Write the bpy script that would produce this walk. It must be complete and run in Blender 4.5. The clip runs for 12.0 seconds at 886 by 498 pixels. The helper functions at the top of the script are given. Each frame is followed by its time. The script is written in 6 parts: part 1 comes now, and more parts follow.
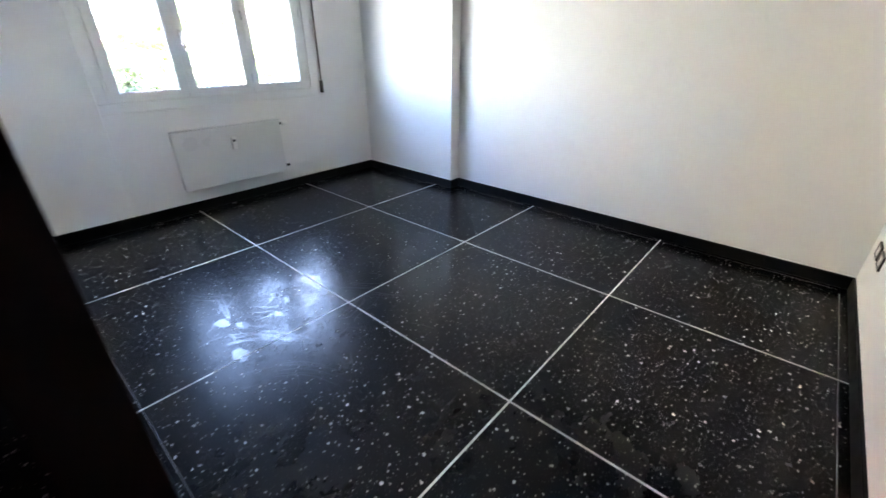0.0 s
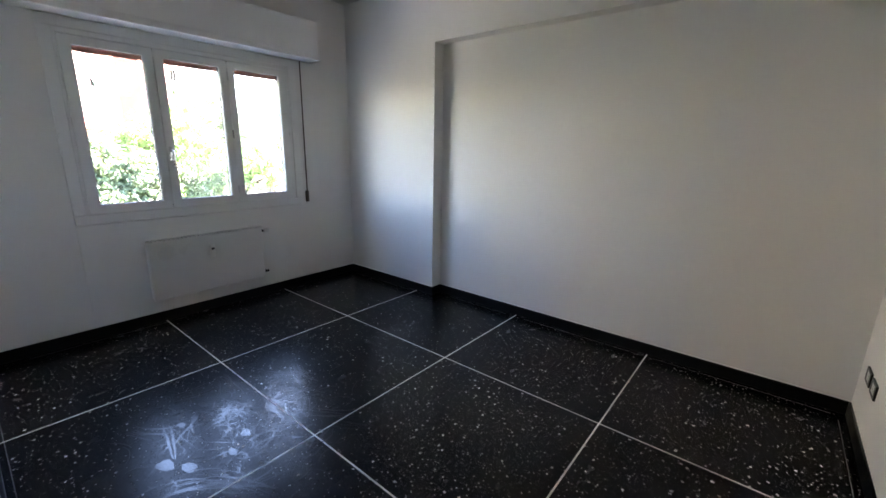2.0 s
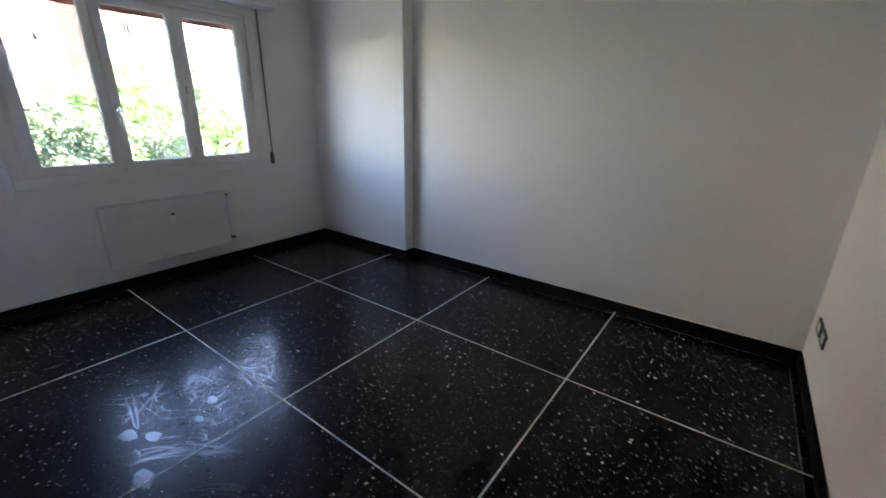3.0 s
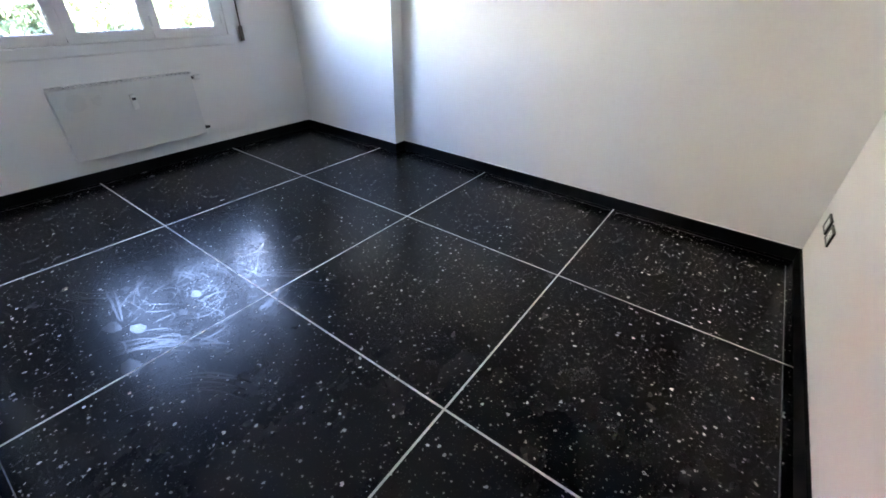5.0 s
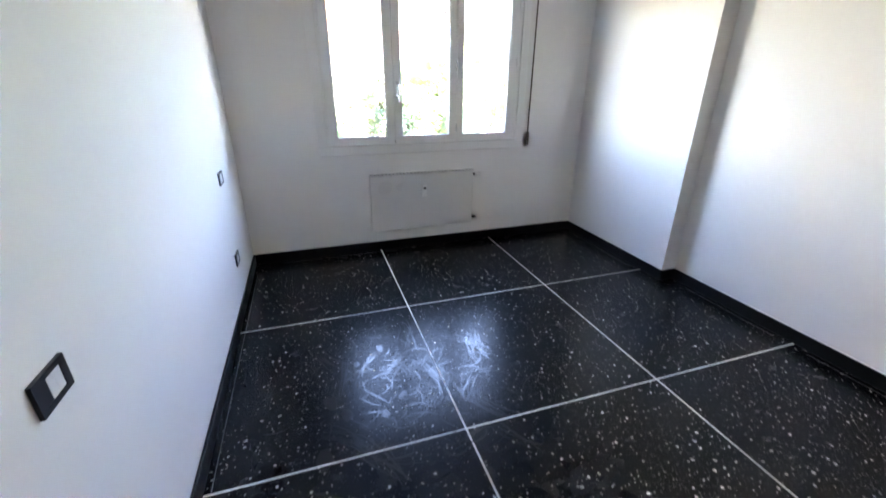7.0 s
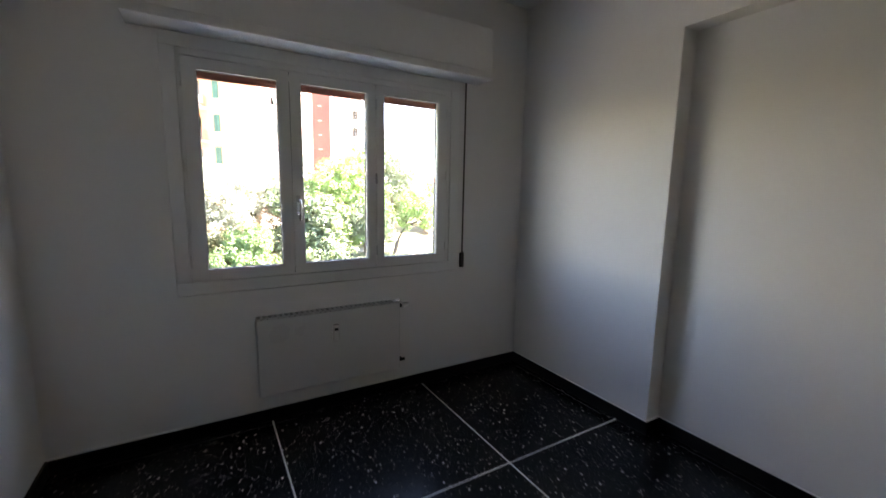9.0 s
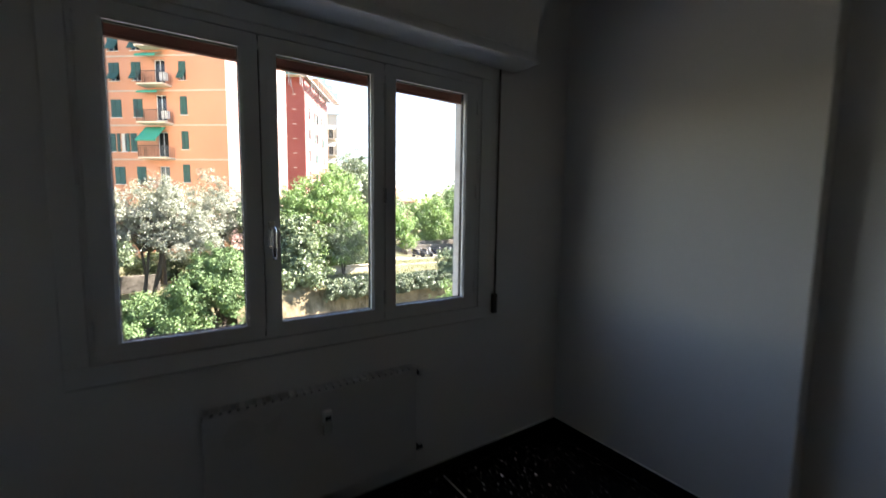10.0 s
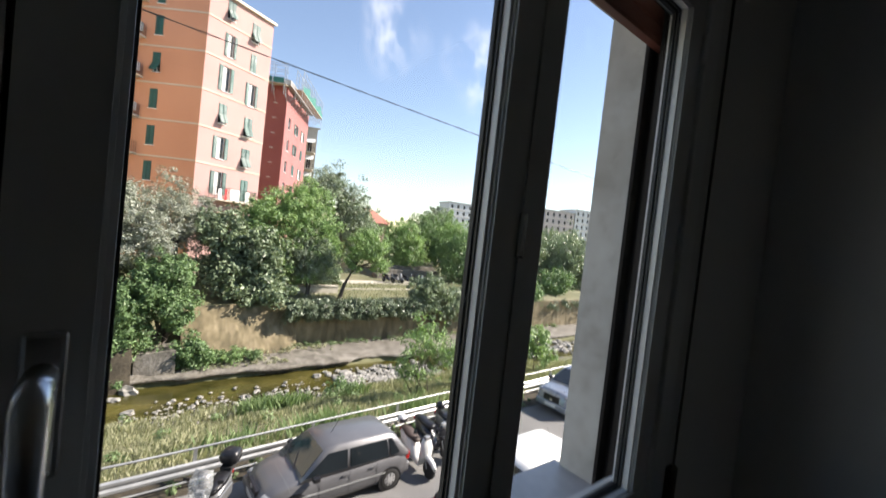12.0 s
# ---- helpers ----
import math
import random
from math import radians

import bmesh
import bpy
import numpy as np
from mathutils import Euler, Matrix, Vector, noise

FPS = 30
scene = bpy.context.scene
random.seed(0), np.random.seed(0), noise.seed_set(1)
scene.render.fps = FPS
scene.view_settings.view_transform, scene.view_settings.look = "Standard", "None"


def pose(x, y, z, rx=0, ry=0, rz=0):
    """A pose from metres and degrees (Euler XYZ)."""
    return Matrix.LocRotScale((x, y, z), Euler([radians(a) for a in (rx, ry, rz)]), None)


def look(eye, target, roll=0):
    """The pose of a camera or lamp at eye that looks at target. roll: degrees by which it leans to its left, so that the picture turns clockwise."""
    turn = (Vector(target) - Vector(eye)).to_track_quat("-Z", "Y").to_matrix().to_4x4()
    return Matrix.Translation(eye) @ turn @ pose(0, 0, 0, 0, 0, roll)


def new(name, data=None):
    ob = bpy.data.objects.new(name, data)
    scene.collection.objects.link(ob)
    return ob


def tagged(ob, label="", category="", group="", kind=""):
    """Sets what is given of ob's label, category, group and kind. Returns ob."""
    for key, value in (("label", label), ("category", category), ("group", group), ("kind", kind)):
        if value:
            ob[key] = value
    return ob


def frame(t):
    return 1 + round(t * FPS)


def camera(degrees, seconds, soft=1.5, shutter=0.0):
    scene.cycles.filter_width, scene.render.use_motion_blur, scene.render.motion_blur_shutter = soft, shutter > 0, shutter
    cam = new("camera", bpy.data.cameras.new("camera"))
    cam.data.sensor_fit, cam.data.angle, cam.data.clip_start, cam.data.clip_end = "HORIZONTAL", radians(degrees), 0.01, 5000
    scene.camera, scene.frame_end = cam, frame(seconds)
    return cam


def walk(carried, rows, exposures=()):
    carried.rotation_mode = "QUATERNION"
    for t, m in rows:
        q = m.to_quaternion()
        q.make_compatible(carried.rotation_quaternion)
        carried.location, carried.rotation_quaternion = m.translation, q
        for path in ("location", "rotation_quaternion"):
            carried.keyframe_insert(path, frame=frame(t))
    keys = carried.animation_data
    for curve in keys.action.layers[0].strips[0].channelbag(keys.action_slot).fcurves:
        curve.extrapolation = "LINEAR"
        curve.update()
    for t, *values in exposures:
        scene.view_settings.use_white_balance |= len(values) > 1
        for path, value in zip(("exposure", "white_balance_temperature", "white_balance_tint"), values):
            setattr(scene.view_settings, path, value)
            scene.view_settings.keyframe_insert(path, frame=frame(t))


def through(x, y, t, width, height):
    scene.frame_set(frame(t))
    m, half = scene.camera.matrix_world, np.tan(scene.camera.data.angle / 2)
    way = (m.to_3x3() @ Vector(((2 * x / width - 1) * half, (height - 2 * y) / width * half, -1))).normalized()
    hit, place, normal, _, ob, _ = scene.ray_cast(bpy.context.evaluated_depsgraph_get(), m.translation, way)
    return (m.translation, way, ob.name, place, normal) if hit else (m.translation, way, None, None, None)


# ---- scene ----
# ---------------------------------------------------------------- camera
cam = camera(95.1, 12.0, shutter=0.5)
PATH = [
    (0, (0.019, -0.037, 1.43), (-1.16, 1.303, 0.528), 0.1),
    (0.5, (-0.054, 0.086, 1.464), (-1.163, 1.497, 0.58), 1.4),
    (0.8, (-0.089, 0.102, 1.518), (-1.292, 1.509, 0.781), 0.4),
    (1, (-0.052, 0.119, 1.54), (-1.3, 1.569, 0.956), 0.6),
    (1.5, (-0.067, 0.069, 1.581), (-1.305, 1.576, 1.138), 2.0),
    (2, (-0.038, 0.086, 1.566), (-1.265, 1.59, 1.083), 1.1),
    (2.5, (-0.051, 0.111, 1.553), (-1.264, 1.604, 1.005), 0.8),
    (3, (-0.014, 0.169, 1.534), (-1.13, 1.697, 0.885), 1.1),
    (3.5, (0.006, 0.195, 1.519), (-0.991, 1.763, 0.778), 0.3),
    (3.7, (0.02, 0.196, 1.499), (-0.957, 1.764, 0.733), -0.1),
    (5.3, (-0.118, 0.327, 1.421), (-1.092, 1.678, 0.313), 2.0),
    (5.5, (-0.207, 0.341, 1.47), (-1.278, 1.671, 0.43), -0.5),
    (5.8, (-0.261, 0.363, 1.516), (-1.506, 1.621, 0.649), 0.1),
    (6, (-0.297, 0.353, 1.567), (-1.702, 1.484, 0.704), -1.0),
    (6.2, (-0.356, 0.382, 1.519), (-1.862, 1.374, 0.714), -2.1),
    (6.5, (-0.403, 0.47, 1.536), (-2.044, 1.255, 0.704), -0.4),
    (6.8, (-0.432, 0.550, 1.534), (-2.171, 1.146, 0.730), 0.1),
    (7, (-0.444, 0.58, 1.557), (-2.196, 1.154, 0.783), 0.3),
    (7.3, (-0.434, 0.626, 1.601), (-2.257, 1.205, 1.043), 1.2),
    (7.5, (-0.455, 0.634, 1.629), (-2.285, 1.303, 1.175), 1.6),
    (7.7, (-0.49, 0.64, 1.6), (-2.283, 1.4, 1.144), 0.9),
    (9.3, (-1.603, 0.878, 1.587), (-3.302, 1.898, 1.32), 1.3),
    (9.5, (-1.779, 0.911, 1.583), (-3.49, 1.917, 1.339), 1.1),
    (9.8, (-2.019, 0.970, 1.570), (-3.690, 2.048, 1.295), 2.3),
    (10, (-2.239, 1.005, 1.599), (-3.893, 2.112, 1.4), 0.8),
    (10.5, (-2.721, 1.169, 1.596), (-4.375, 2.282, 1.428), 0.6),
    (11, (-3.115, 1.302, 1.605), (-4.798, 2.372, 1.452), 1.0),
    (11.2, (-3.291, 1.332, 1.585), (-4.942, 2.455, 1.469), 1.9),
    (11.5, (-3.520, 1.374, 1.619), (-5.080, 2.607, 1.402), 3.4),
    (12, (-3.677, 1.409, 1.644), (-5.254, 2.639, 1.584), 6.4),
]
EXPOSURES = [(0.0, 6.88, 6600, 22), (0.5, 6.85, 6600, 22), (1.0, 6.6, 6700, 22), (1.5, 6.05, 6750, 24), (2.5, 5.32, 6650, 24), (3.5, 5.52, 6550, 25), (5.5, 6.76, 6450, 25), (6.5, 6.68, 6500, 25),
             (7.5, 6.25, 7100, 25), (9.5, 3.75, 7300, 26), (10.0, 2.78, 7000, 21), (10.5, 2.02, 7400, 20), (11.0, 1.58, 7400, 20), (11.5, 1.43, 7000, 19), (12.0, 1.38, 6950, 18)]
walk(cam, [(t, look(eye, target, roll)) for t, eye, target, roll in PATH], EXPOSURES)

# ---------------------------------------------------------------- sky and sun
SUN_AZ, SUN_EL = math.atan2(0.34, 0.94), radians(38)
TO_SUN = Vector((math.sin(SUN_AZ) * math.cos(SUN_EL), math.cos(SUN_AZ) * math.cos(SUN_EL), math.sin(SUN_EL)))
world = bpy.data.worlds.new("sky")
scene.world = world
world.use_nodes = True
wt = world.node_tree
wt.nodes.clear()
sky = wt.nodes.new("ShaderNodeTexSky")
sky.sky_type, sky.sun_disc = "NISHITA", False
sky.sun_elevation, sky.sun_rotation = SUN_EL, SUN_AZ
sky.air_density, sky.dust_density, sky.ozone_density = 1.0, 0.15, 0.7
bg = wt.nodes.new("ShaderNodeBackground")
bg.inputs[1].default_value = 0.10
wo = wt.nodes.new("ShaderNodeOutputWorld")
wt.links.new(sky.outputs[0], bg.inputs[0])
wt.links.new(bg.outputs[0], wo.inputs[0])
sun_data = bpy.data.lights.new("sun", "SUN")
sun_data.energy, sun_data.angle, sun_data.color = 5.0, radians(0.53), (1.0, 0.95, 0.87)
sun = new("sun", sun_data)
sun.matrix_basis = look(TO_SUN * 60, (0, 0, 0))


# ---------------------------------------------------------------- materials
def nodes_of(name):
    m = bpy.data.materials.new(name)
    m.use_nodes = True
    nt = m.node_tree
    b = nt.nodes["Principled BSDF"]
    return m, nt, b


def add(nt, kind, **kw):
    n = nt.nodes.new(kind)
    for k, v in kw.items():
        n.inputs[k].default_value = v
    return n


def place_of(nt, stretch=(1, 1, 1)):
    g = nt.nodes.new("ShaderNodeNewGeometry")
    m = nt.nodes.new("ShaderNodeMapping")
    m.inputs["Scale"].default_value = stretch
    nt.links.new(g.outputs["Position"], m.inputs["Vector"])
    return m.outputs["Vector"]


def ramp(nt, fac, stops):
    r = nt.nodes.new("ShaderNodeValToRGB")
    while len(r.color_ramp.elements) < len(stops):
        r.color_ramp.elements.new(0.5)
    for e, (p, c) in zip(r.color_ramp.elements, stops):
        e.position, e.color = p, (*c, 1) if len(c) == 3 else c
    nt.links.new(fac, r.inputs[0])
    return r.outputs[0]


def noise_of(nt, vec, scale, detail=4, rough=0.55):
    n = add(nt, "ShaderNodeTexNoise", Scale=scale, Detail=detail, Roughness=rough)
    nt.links.new(vec, n.inputs["Vector"])
    return n.outputs["Fac"]


def mixed(nt, fac, a, b, mode="MIX"):
    m = nt.nodes.new("ShaderNodeMix")
    m.data_type, m.blend_type = "RGBA", mode
    for sock, v in ((m.inputs[0], fac), (m.inputs[6], a), (m.inputs[7], b)):
        if isinstance(v, (int, float)):
            sock.default_value = v
        elif isinstance(v, tuple):
            sock.default_value = (*v, 1)
        else:
            nt.links.new(v, sock)
    return m.outputs[2]


def bumped(nt, b, height, strength, distance):
    n = add(nt, "ShaderNodeBump", Strength=strength, Distance=distance)
    nt.links.new(height, n.inputs["Height"])
    nt.links.new(n.outputs[0], b.inputs["Normal"])


def surface(name, colour, rough=0.6, metal=0.0, big=1.5, fine=40.0, vary=0.15, bump=0.15, depth=0.004, spec=0.5, random_tone=0.0, coat=0.0):
    """A paint, stone, plastic or metal with wear at two scales."""
    m, nt, b = nodes_of(name)
    v = place_of(nt)
    n1, n2 = noise_of(nt, v, big, 5), noise_of(nt, v, fine, 3)
    dark = tuple(c * (1 - vary) for c in colour)
    light = tuple(min(1, c * (1 + vary * 0.6)) for c in colour)
    c1 = ramp(nt, n1, ((0.3, dark), (0.7, light)))
    c = mixed(nt, vary, c1, ramp(nt, n2, ((0.3, dark), (0.7, light))))
    if random_tone:
        o = nt.nodes.new("ShaderNodeObjectInfo")
        c = mixed(nt, 1.0, c, ramp(nt, o.outputs["Random"], ((0, (1 - random_tone,) * 3), (1, (1, 1, 1)))), "MULTIPLY")
    nt.links.new(c, b.inputs["Base Color"])
    b.inputs["Metallic"].default_value = metal
    b.inputs["Specular IOR Level"].default_value = spec
    b.inputs["Coat Weight"].default_value = coat
    r = ramp(nt, n1, ((0.25, (max(0.02, rough - 0.08),) * 3), (0.75, (min(1, rough + 0.08),) * 3)))
    nt.links.new(r, b.inputs["Roughness"])
    if bump:
        bumped(nt, b, n2, bump, depth)
    return m


def leaf_material(name, dark, light, rough=0.5, through=0.35):
    m, nt, b = nodes_of(name)
    g = nt.nodes.new("ShaderNodeNewGeometry")
    v = place_of(nt)
    c1 = ramp(nt, g.outputs["Random Per Island"], ((0.0, dark), (1.0, light)))
    c = mixed(nt, 0.28, c1, ramp(nt, noise_of(nt, v, 0.7, 2), ((0.35, dark), (0.65, light))))
    nt.links.new(c, b.inputs["Base Color"])
    b.inputs["Roughness"].default_value = rough
    t = nt.nodes.new("ShaderNodeBsdfTranslucent")
    nt.links.new(mixed(nt, 1.0, c, (0.92, 1.0, 0.60), "MULTIPLY"), t.inputs[0])
    mx = nt.nodes.new("ShaderNodeMixShader")
    mx.inputs[0].default_value = through
    out = nt.nodes["Material Output"]
    nt.links.new(b.outputs[0], mx.inputs[1])
    nt.links.new(t.outputs[0], mx.inputs[2])
    nt.links.new(mx.outputs[0], out.inputs[0])
    return m


def terrazzo_material():
    """Polished black terrazzo with pale stone chips of several sizes and dusty smears."""
    m, nt, b = nodes_of("black_terrazzo")
    v = place_of(nt)
    warp = nt.nodes.new("ShaderNodeVectorMath")
    warp.operation = "ADD"
    nz = add(nt, "ShaderNodeTexNoise", Scale=85.0, Detail=3.0)
    nt.links.new(v, nz.inputs["Vector"])
    sc = nt.nodes.new("ShaderNodeVectorMath")
    sc.operation = "SCALE"
    sc.inputs["Scale"].default_value = 0.019
    nt.links.new(nz.outputs["Color"], sc.inputs[0])
    nt.links.new(v, warp.inputs[0])
    nt.links.new(sc.outputs[0], warp.inputs[1])
    wv = warp.outputs[0]
    col = ramp(nt, noise_of(nt, v, 3.0, 5), ((0.3, (0.003, 0.003, 0.0034)), (0.7, (0.0065, 0.0065, 0.0066))))
    for scale, size, tone, keep in ((28.0, 0.165, (0.56, 0.54, 0.50), 0.78), (52.0, 0.20, (0.31, 0.30, 0.275), 0.66), (110.0, 0.24, (0.05, 0.048, 0.044), 0.6)):
        vo = add(nt, "ShaderNodeTexVoronoi", Scale=scale)
        nt.links.new(wv, vo.inputs["Vector"])
        near = ramp(nt, vo.outputs["Distance"], ((size, (1, 1, 1)), (size + 0.05, (0, 0, 0))))
        sep = nt.nodes.new("ShaderNodeSeparateColor")
        nt.links.new(vo.outputs["Color"], sep.inputs[0])
        some = ramp(nt, sep.outputs[0], ((keep, (0, 0, 0)), (keep + 0.04, (1, 1, 1))))
        tint = ramp(nt, sep.outputs[1], ((0, tuple(0.45 * c for c in tone)), (1, tone)))
        col = mixed(nt, mixed(nt, 1.0, near, some, "MULTIPLY"), col, tint)
    smear = noise_of(nt, place_of(nt, (1.6, 0.9, 1)), 5.0, 6, 0.75)
    dust = ramp(nt, smear, ((0.36, (0, 0, 0)), (0.74, (1, 1, 1))))
    col = mixed(nt, mixed(nt, 1.0, dust, (0.009, 0.009, 0.009), "MULTIPLY"), col, (0.30, 0.30, 0.30))
    nt.links.new(col, b.inputs["Base Color"])
    rough = mixed(nt, dust, (0.245, 0.245, 0.245), (0.285, 0.285, 0.285))
    b.inputs["Specular IOR Level"].default_value = 0.165
    nt.links.new(rough, b.inputs["Roughness"])
    bumped(nt, b, noise_of(nt, v, 9.0, 3), 0.08, 0.004)
    return m


def glass_material():
    m, nt, b = nodes_of("window_glass")
    nt.nodes.remove(b)
    t = nt.nodes.new("ShaderNodeBsdfTransparent")
    t.inputs[0].default_value = (0.97, 0.985, 0.98, 1)
    g = nt.nodes.new("ShaderNodeBsdfGlossy")
    g.inputs["Roughness"].default_value = 0.02
    mx = nt.nodes.new("ShaderNodeMixShader")
    mx.inputs[0].default_value = 0.03
    nt.links.new(t.outputs[0], mx.inputs[1])
    nt.links.new(g.outputs[0], mx.inputs[2])
    nt.links.new(mx.outputs[0], nt.nodes["Material Output"].inputs[0])
    return m


def water_material():
    m, nt, b = nodes_of("river_water")
    v = place_of(nt, (1, 0.5, 1))
    col = ramp(nt, noise_of(nt, v, 0.7, 4), ((0.35, (0.026, 0.027, 0.007)), (0.65, (0.090, 0.078, 0.022))))
    nt.links.new(col, b.inputs["Base Color"])
    b.inputs["Roughness"].default_value = 0.12
    bumped(nt, b, noise_of(nt, v, 5.0, 4), 0.25, 0.05)
    return m


def stained(name, tones, big, fine, rough=0.85, bump=0.5, depth=0.02, stretch=(1, 1, 1)):
    """Ground, plaster or concrete: three tones broken up at two scales."""
    m, nt, b = nodes_of(name)
    v = place_of(nt, stretch)
    n1, n2 = noise_of(nt, v, big, 7, 0.62), noise_of(nt, v, fine, 5, 0.6)
    c1 = ramp(nt, n1, ((0.32, tones[0]), (0.5, tones[1]), (0.68, tones[2])))
    c2 = ramp(nt, n2, ((0.32, tones[0]), (0.5, tones[1]), (0.68, tones[2])))
    nt.links.new(mixed(nt, 0.4, c1, c2), b.inputs["Base Color"])
    b.inputs["Roughness"].default_value = rough
    bumped(nt, b, n2, bump, depth)
    return m


M_WALL = surface("white_wall_paint", (0.77, 0.76, 0.74), 0.75, big=0.9, fine=55, vary=0.035, bump=0.10, depth=0.003)
M_CEIL = surface("white_ceiling_paint", (0.77, 0.765, 0.75), 0.85, big=0.8, fine=60, vary=0.03, bump=0.06)
M_TERRAZZO = terrazzo_material()
M_SKIRT = surface("black_skirting_stone", (0.006, 0.006, 0.006), 0.42, big=6, fine=120, vary=0.5, bump=0.05, spec=0.15)
M_SMEAR = surface("dried_wash_smears", (0.010, 0.010, 0.011), 0.19, big=9, fine=60, vary=0.5, bump=0.10, depth=0.001, spec=0.52)
M_STRIP = surface("pale_dividing_strip", (0.60, 0.58, 0.53), 0.45, big=4, fine=90, vary=0.25, bump=0.1)
M_JOINT = surface("grey_edge_joint", (0.10, 0.10, 0.095), 0.6, big=8, fine=80, vary=0.6, bump=0.1)
M_FRAME = surface("white_lacquer", (0.77, 0.77, 0.755), 0.35, big=2, fine=70, vary=0.04, bump=0.04)
M_RADIATOR = surface("white_radiator_enamel", (0.67, 0.67, 0.655), 0.32, big=2, fine=60, vary=0.03, bump=0.03)
M_GASKET = surface("black_rubber", (0.012, 0.012, 0.013), 0.55, vary=0.3, bump=0.05)
M_CHROME = surface("satin_steel", (0.62, 0.62, 0.62), 0.28, 1.0, vary=0.08, bump=0.02)
M_ROLLER = surface("red_brown_slats", (0.20, 0.062, 0.040), 0.55, big=3, fine=40, vary=0.2)
M_GUIDE = surface("dark_brown_channel", (0.012, 0.008, 0.007), 0.7, vary=0.3, spec=0.25)
M_STRAP = surface("brown_webbing", (0.10, 0.085, 0.07), 0.9, big=9, fine=200, vary=0.3, bump=0.4)
M_BLACK = surface("black_plastic", (0.013, 0.013, 0.015), 0.32, vary=0.2, bump=0.03)
M_WHITEPLASTIC = surface("white_plastic", (0.76, 0.76, 0.74), 0.35, vary=0.03, bump=0.02)
M_JAMB = surface("dark_mahogany_varnish", (0.012, 0.0028, 0.002), 0.6, big=6, fine=70, vary=0.35, bump=0.08, spec=0.12)
M_GLASS = glass_material()
M_PLASTER = stained("pale_render", ((0.40, 0.36, 0.31), (0.60, 0.57, 0.53), (0.68, 0.66, 0.62)), 3.5, 22, bump=0.2, depth=0.004)
M_SILL = stained("grey_marble", ((0.36, 0.36, 0.37), (0.46, 0.46, 0.47), (0.55, 0.55, 0.55)), 4, 30, 0.45, 0.1, 0.002)

# ---------------------------------------------------------------- building helpers
def bm_box(bm, x0, y0, z0, x1, y1, z1):
    v = [bm.verts.new(p) for p in ((x0, y0, z0), (x1, y0, z0), (x1, y1, z0), (x0, y1, z0), (x0, y0, z1), (x1, y0, z1), (x1, y1, z1), (x0, y1, z1))]
    for f in ((0, 3, 2, 1), (4, 5, 6, 7), (0, 1, 5, 4), (1, 2, 6, 5), (2, 3, 7, 6), (3, 0, 4, 7)):
        bm.faces.new([v[i] for i in f])
    return v


def box(x0, y0, z0, x1, y1, z1, bevel=0.0, segments=2):
    bm = bmesh.new()
    bm_box(bm, x0, y0, z0, x1, y1, z1)
    if bevel:
        bmesh.ops.bevel(bm, geom=bm.edges[:], offset=bevel, segments=segments, profile=0.5, affect="EDGES")
    return bm


def boxes(rows, bevel=0.0):
    bm = bmesh.new()
    for r in rows:
        bm_box(bm, *r)
    if bevel:
        bmesh.ops.bevel(bm, geom=bm.edges[:], offset=bevel, segments=1, profile=0.5, affect="EDGES")
    return bm


def ring_yz(bm, y0, y1, z0, z1, w, xa, xb):
    """A rectangular frame in a plane across x, of bar width w, between the depths xa and xb."""
    bm_box(bm, xa, y0, z0, xb, y1, z0 + w)
    bm_box(bm, xa, y0, z1 - w, xb, y1, z1)
    bm_box(bm, xa, y0, z0 + w, xb, y0 + w, z1 - w)
    bm_box(bm, xa, y1 - w, z0 + w, xb, y1, z1 - w)


def oriented(bm, C, d, n, u0, u1, o0, o1, z0, z1, lean=0.0):
    """A box on a facade: along u, outwards o, up z; lean pushes its lower edge outwards."""
    v = []
    for z, k in ((z0, lean), (z1, 0.0)):
        for u, o in ((u0, o0), (u1, o0), (u1, o1), (u0, o1)):
            p = (C[0] + d[0] * u + n[0] * (o + k), C[1] + d[1] * u + n[1] * (o + k), z)
            v.append(bm.verts.new(p))
    for f in ((0, 3, 2, 1), (4, 5, 6, 7), (0, 1, 5, 4), (1, 2, 6, 5), (2, 3, 7, 6), (3, 0, 4, 7)):
        bm.faces.new([v[i] for i in f])


def tube(bm, points, radii, sides=8):
    """A round bar through the points, with a radius at each."""
    rings = []
    pts = [Vector(p) for p in points]
    for i, p in enumerate(pts):
        a = (pts[min(i + 1, len(pts) - 1)] - pts[max(i - 1, 0)]).normalized()
        s = a.cross(Vector((0, 0, 1)) if abs(a.z) < 0.9 else Vector((1, 0, 0))).normalized()
        t = a.cross(s)
        r = radii[i] if isinstance(radii, (list, tuple)) else radii
        rings.append([bm.verts.new(p + (s * math.cos(2 * math.pi * k / sides) + t * math.sin(2 * math.pi * k / sides)) * r) for k in range(sides)])
    for A, B in zip(rings, rings[1:]):
        for k in range(sides):
            bm.faces.new((A[k], A[(k + 1) % sides], B[(k + 1) % sides], B[k]))
    bm.faces.new(rings[0][::-1])
    bm.faces.new(rings[-1])


